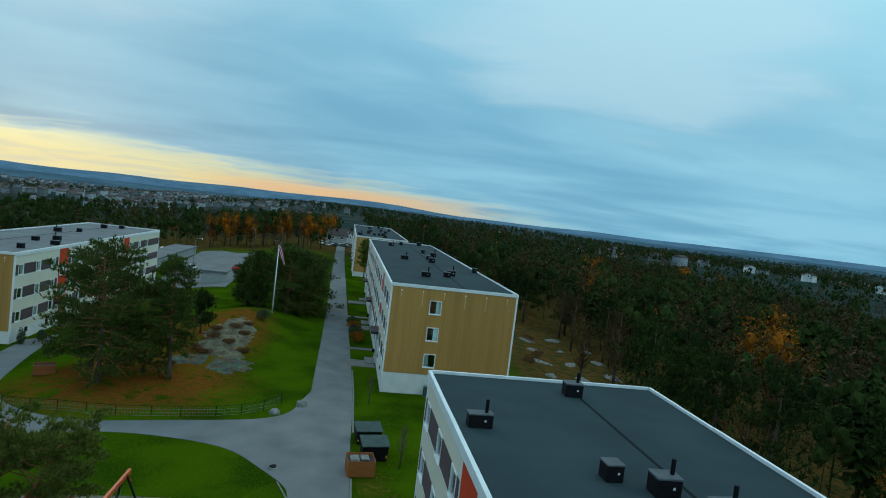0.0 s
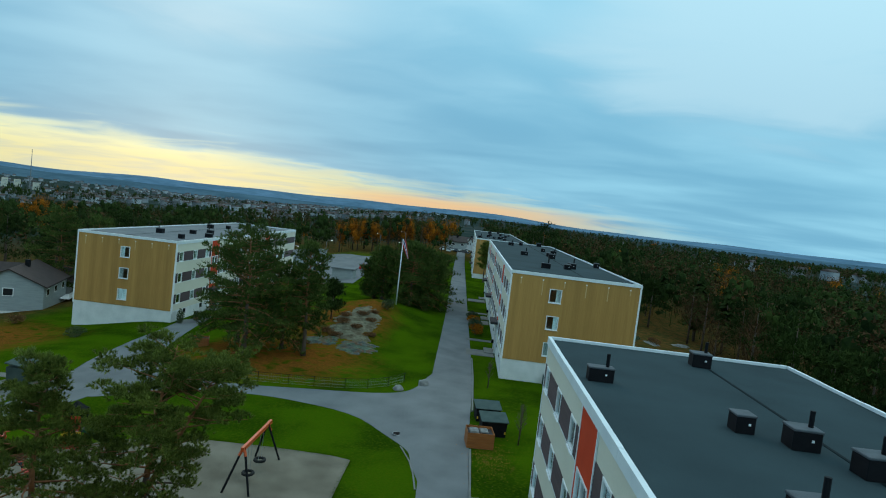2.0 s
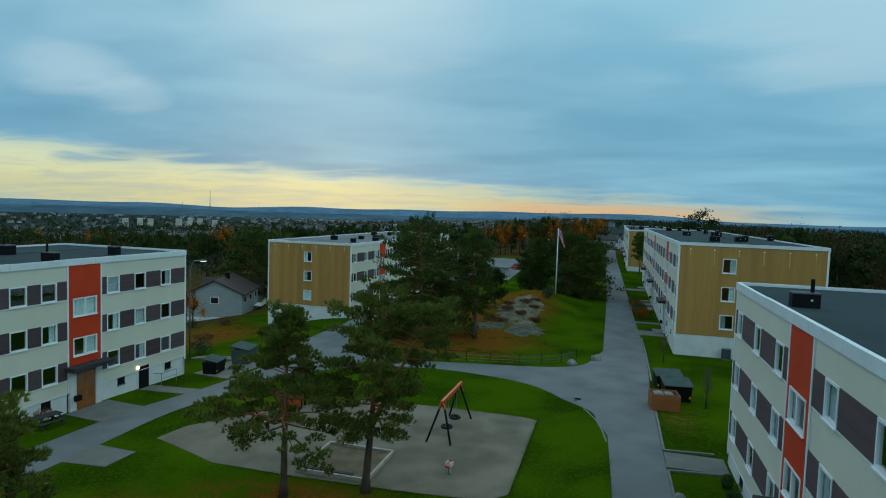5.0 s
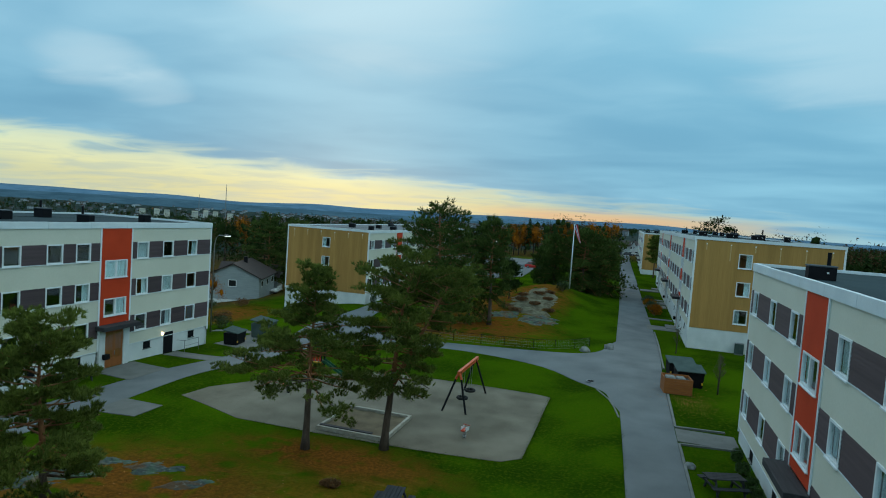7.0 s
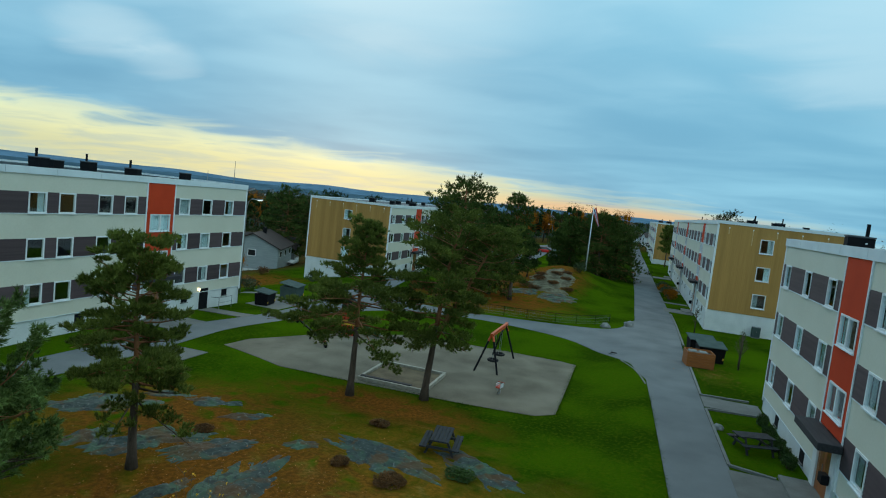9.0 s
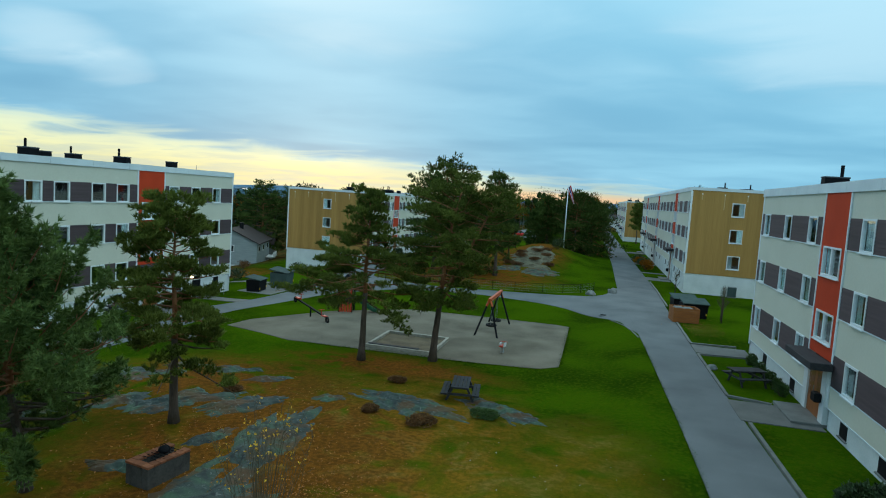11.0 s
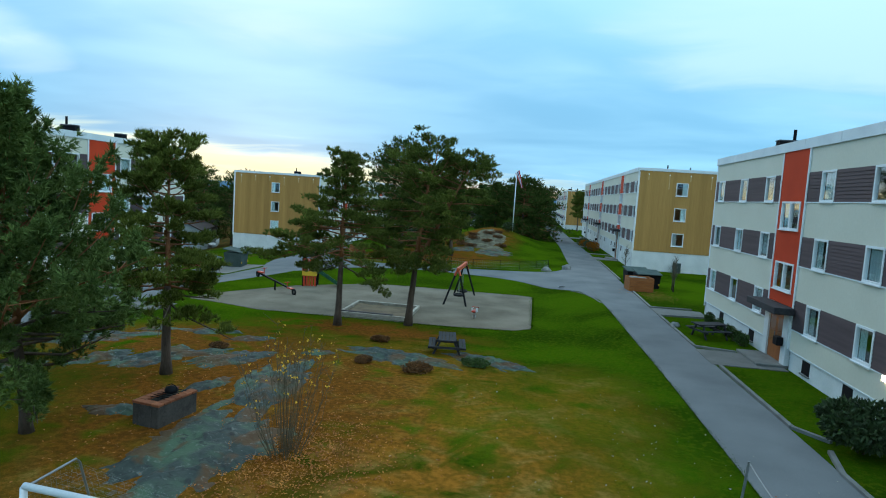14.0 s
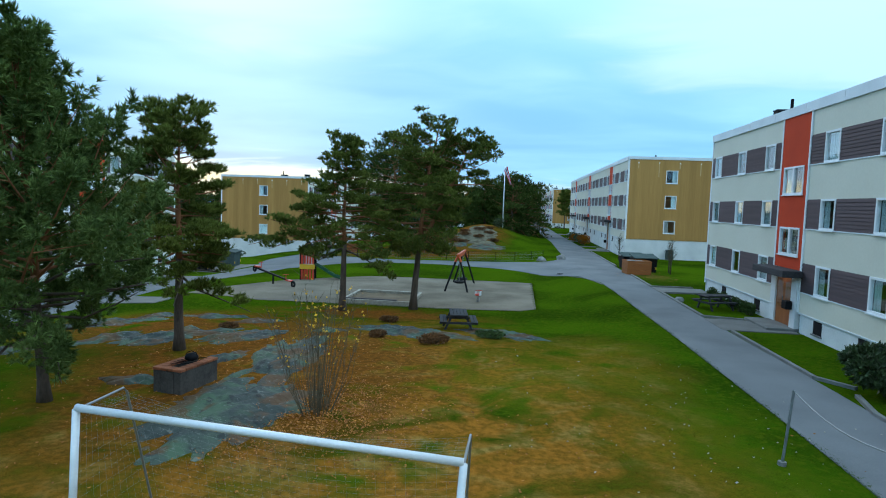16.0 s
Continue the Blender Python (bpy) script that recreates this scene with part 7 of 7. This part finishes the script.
def garage_row(x0, x1, y0, y1, h, label, doors):
    z = land_at((x0 + x1) / 2, (y0 + y1) / 2)
    root = thing("garage_row", label, "garage", at=(0, 0, 0))
    part("wall", boxed(x0, x1, y0, y1, z - 1, z + h), HOUSE_GREY, root)
    part("roof", boxed(x0 - 0.3, x1 + 0.3, y0 - 0.3, y1 + 0.3, z + h + 0.003, z + h + 0.28), FELT_PALE, root, "flat grey roof")
    for k in range(doors):
        a = y0 + (y1 - y0) * (k + 0.1) / doors
        b = y0 + (y1 - y0) * (k + 0.9) / doors
        part("garage_door", boxed(x1 - 0.01, x1 + 0.04, a, b, z + 0.05, z + h - 0.4), HOUSE_GREY, root)


garage_row(-50, -44, 150, 196, 2.7, "long low grey garage row with a flat roof", 16)
garage_row(-26.5, -22.0, 126, 129.5, 2.2, "small grey shed at the edge of the lot", 1)


def gabled_house(x, y, w, d, h, turn, label, wall, seed):
    """A house with a pitched roof, windows in frames and a chimney."""
    z = land_at(x, y) - 0.5
    root = thing("house", label, "house", at=(x, y, z), turn=turn)
    part("foundation", boxed(-w / 2 - 0.02, w / 2 + 0.02, -d / 2 - 0.02, d / 2 + 0.02, -1.5, 1.1), WHITE_BASE, root, "white foundation wall")
    rise = d * 0.24
    bm = loft(bmesh.new(), [[(xx, -d / 2, 1.103), (xx, d / 2, 1.103), (xx, d / 2, h), (xx, 0, h + rise), (xx, -d / 2, h)] for xx in (-w / 2, w / 2)])
    bmesh.ops.recalc_face_normals(bm, faces=bm.faces)
    part("wall", bm, wall, root)
    for s in (-1, 1):
        bm = loft(bmesh.new(), [[(xx, s * (d / 2 + 0.5), h - 0.22), (xx, 0, h + rise + 0.02), (xx, 0, h + rise + 0.2), (xx, s * (d / 2 + 0.5), h - 0.04)] for xx in (-w / 2 - 0.4, w / 2 + 0.4)])
        bmesh.ops.recalc_face_normals(bm, faces=bm.faces)
        part("roof", bm, HOUSE_ROOF, root, "dark brown pitched roof")
    part("chimney", boxed(-0.5, 0.2, -0.9, -0.3, h + rise * 0.5, h + rise + 0.9, bevel=0.03), BLACK_METAL, root)
    n = max(2, int(w / 3))
    for k in range(n):
        xx = -w / 2 + w * (k + 0.5) / n
        for s in (-1, 1):
            win = part("window", boxed(xx - 0.65, xx + 0.65, s * d / 2 - 0.04, s * d / 2 + 0.04, h - 1.7, h - 0.6), TRIM, root)
            part("pane", boxed(xx - 0.55, xx + 0.55, s * (d / 2 + 0.045) - 0.004, s * (d / 2 + 0.045) + 0.004, h - 1.6, h - 0.7), CAR_GLASS, win)
    for s in (-1, 1):
        win = part("window", boxed(s * w / 2 - 0.04, s * w / 2 + 0.04, -0.7, 0.7, h - 1.7, h - 0.5), TRIM, root)
        part("pane", boxed(s * (w / 2 + 0.045) - 0.004, s * (w / 2 + 0.045) + 0.004, -0.6, 0.6, h - 1.6, h - 0.6), CAR_GLASS, win)
    return root


WHITE_WALL = material("white_painted_boards", (0.68, 0.69, 0.69), (0.60, 0.61, 0.61), 0.6, 0.8, stretch=(1, 1, 8), bump=0.2)
RED_WALL = material("falu_red_boards", (0.20, 0.035, 0.025), (0.15, 0.03, 0.02), 0.6, 0.85, stretch=(1, 1, 8), bump=0.2)
h1 = gabled_house(-66.0, 89.5, 11.5, 9.0, 5.0, 110, "grey boarded house with a brown roof and balcony", HOUSE_GREY, 1)
part("balcony", boxed(2.5, 6.3, -5.9, -4.3, 1.7, 1.85), TRIM, h1)
for k in range(12):
    part("balcony_rail", boxed(2.5 + k * 0.34, 2.55 + k * 0.34, -5.9, -5.86, 1.853, 2.7), TRIM, h1)
gabled_house(-71.0, 100.0, 11.0, 8.0, 4.4, 24, "grey boarded house with a brown roof", HOUSE_GREY, 2)
for i, (x, y, w, t, m) in enumerate([(-3.5, 268, 8, 10, HOUSE_GREY), (2.5, 292, 9, 80, WHITE_WALL), (7, 280, 9, 15, WHITE_WALL), (-4, 306, 9, 20, WHITE_WALL), (9, 304, 10, 70, RED_WALL), (3, 330, 11, 10, WHITE_WALL),
                                    (470, 560, 11, 60, WHITE_WALL), (520, 520, 11, 20, WHITE_WALL), (575, 490, 10, 40, RED_WALL), (440, 610, 11, 75, WHITE_WALL), (600, 460, 11, 10, WHITE_WALL), (486, 575, 10, 15, WHITE_WALL)]):
    gabled_house(x, y, w, 7.0 if i < 6 else 8.5, 4.4 if i < 6 else 6.4, t, ("grey" if m is HOUSE_GREY else "red" if m is RED_WALL else "white") + " boarded house with a dark roof at the road's end" if i < 6 else "white house among the trees on the ridge", m, 10 + i)


def town():
    """The far town in the valley: hundreds of small gabled houses and a few long halls."""
    rng = np.random.default_rng(9)
    vs, ts, rv, rt = [], [], [], []
    def house(x, y, w, d, h, a, pitched):
        z = land_at(x, y) - 1
        c, s = math.cos(a), math.sin(a)
        def P(u, v, q):
            return (x + u * c - v * s, y + u * s + v * c, z + q)
        b = len(vs)
        vs.extend([P(-w, -d, 0), P(w, -d, 0), P(w, d, 0), P(-w, d, 0), P(-w, -d, h), P(w, -d, h), P(w, d, h), P(-w, d, h)])
        for q in ((0, 1, 5, 4), (1, 2, 6, 5), (2, 3, 7, 6), (3, 0, 4, 7)):
            ts.extend([(b + q[0], b + q[1], b + q[2]), (b + q[0], b + q[2], b + q[3])])
        b = len(rv)
        up = h + d * (0.55 if pitched else 0.04)
        rv.extend([P(-w * 1.06, -d * 1.1, h + 0.05), P(w * 1.06, -d * 1.1, h + 0.05), P(w * 1.06, d * 1.1, h + 0.05), P(-w * 1.06, d * 1.1, h + 0.05), P(-w * 1.06, 0, up), P(w * 1.06, 0, up)])
        for q in ((0, 1, 5), (0, 5, 4), (2, 3, 4), (2, 4, 5), (1, 2, 5), (3, 0, 4)):
            rt.append((b + q[0], b + q[1], b + q[2]))
    for _ in range(430):
        az = radians(rng.uniform(3, 62))
        r = rng.uniform(560, 2850)
        x, y = -math.sin(az) * r, math.cos(az) * r
        big = rng.random() < 0.08
        house(x, y, rng.uniform(10, 24) if big else rng.uniform(3.0, 5.2), rng.uniform(5, 8) if big else rng.uniform(3, 4.5), rng.uniform(6, 9) if big else rng.uniform(5, 7), rng.uniform(0, 3.1), not big)
    for _ in range(420):
        az, r = radians(rng.normal(21, 9)), rng.uniform(900, 2700)
        house(-math.sin(az) * r, math.cos(az) * r, rng.uniform(3.5, 7), rng.uniform(3, 5), rng.uniform(6, 10), rng.uniform(0, 3.1), rng.random() < 0.7)
    for _ in range(34):
        az = radians(rng.uniform(-62, -14))
        r = rng.uniform(700, 1500)
        house(math.sin(-az) * r, math.cos(az) * r, rng.uniform(5, 8), rng.uniform(4, 5), rng.uniform(8, 11), rng.uniform(0, 3.1), True)
    tagged(part("town_houses", soup("town_houses", vs, ts, HOUSE_WALL), None), "pale houses of the distant town", "houses", kind="stuff")
    tagged(part("town_roofs", soup("town_roofs", rv, rt, HOUSE_ROOF), None), "dark roofs of the distant town", "roofs", kind="stuff")


town()
for i, (az, r, w, h) in enumerate([(43.2, 1500, 12, 19), (42.1, 1480, 11, 21), (41.3, 1550, 12, 18), (39.1, 1520, 13, 20), (38.2, 1600, 11, 21), (37.4, 1620, 12, 19), (36.2, 1600, 12, 17)]):
    x, y = -math.sin(radians(az)) * r, math.cos(radians(az)) * r
    z = land_at(x, y)
    t = thing("tower_block", "pale distant apartment tower", "apartment building", "distant towers", at=(x, y, z), turn=az)
    part("wall", boxed(-w / 2, w / 2, -6, 6, -2, h), CREAM, t)
    part("roof", boxed(-w / 2 - 0.5, w / 2 + 0.5, -6.5, 6.5, h + 0.01, h + 1.2), HOUSE_ROOF, t)
    for f in range(6):
        part("window_band", boxed(-w / 2 + 1, w / 2 - 1, -6.1, -5.99, 2 + f * 2.7, 3.1 + f * 2.7), HOUSE_GREY, t)
for az, r, h in ((36.6, 1500, 86), (38.8, 1500, 58)):
    x, y = -math.sin(radians(az)) * r, math.cos(radians(az)) * r
    t = thing("radio_mast", "thin grey radio mast far off", "mast", at=(x, y, land_at(x, y)))
    part("mast_pole", tubed([(0, 0, 0), (0, 0, h * 0.6), (0, 0, h)], [1.1, 0.8, 0.4], 8), GREY_METAL, t)


def hills():
    """Wooded ridges on the horizon, with the distance haze put into their colour."""
    for r, base, seed, lab, amp in ((3000, -24, 2, "low wooded ridge beyond the town", 16), (4200, -4, 5, "long wooded hills on the horizon, tinted with haze blue", 26)):
        bm = bmesh.new()
        n = 260
        rows = []
        for f, dz in ((-0.10, None), (-0.06, 0.62), (-0.03, 0.86), (0.0, 1.0), (0.06, 0.8), (0.09, None)):
            row = []
            for k in range(n + 1):
                a = radians(-100 + 200 * k / n)
                left = ss(-0.9, 0.9, np.array(math.sin(a)))
                hgt = base + amp * noise.noise(Vector((a * 2.1, seed, 0))) + amp * 0.42 * noise.noise(Vector((a * 9, seed, 1))) + 1.2 * noise.noise(Vector((a * 120, seed, f * 9)))
                hgt = hgt * (0.6 + 0.5 * float(left)) + 3 + float(left)
                hgt += 26 * (r / 4200) ** 5 * math.exp(-((a + 0.02) / 0.13) ** 2)
                rr = r * (1 + f)
                x, y = -math.sin(a) * rr, math.cos(a) * rr
                row.append((x, y, -60 if dz is None else -60 + (hgt + 60) * dz))
            rows.append(row)
        loft(bm, rows, close=False, caps=False)
        bmesh.ops.recalc_face_normals(bm, faces=bm.faces)
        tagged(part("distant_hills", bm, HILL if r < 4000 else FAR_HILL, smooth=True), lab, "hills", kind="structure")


hills()
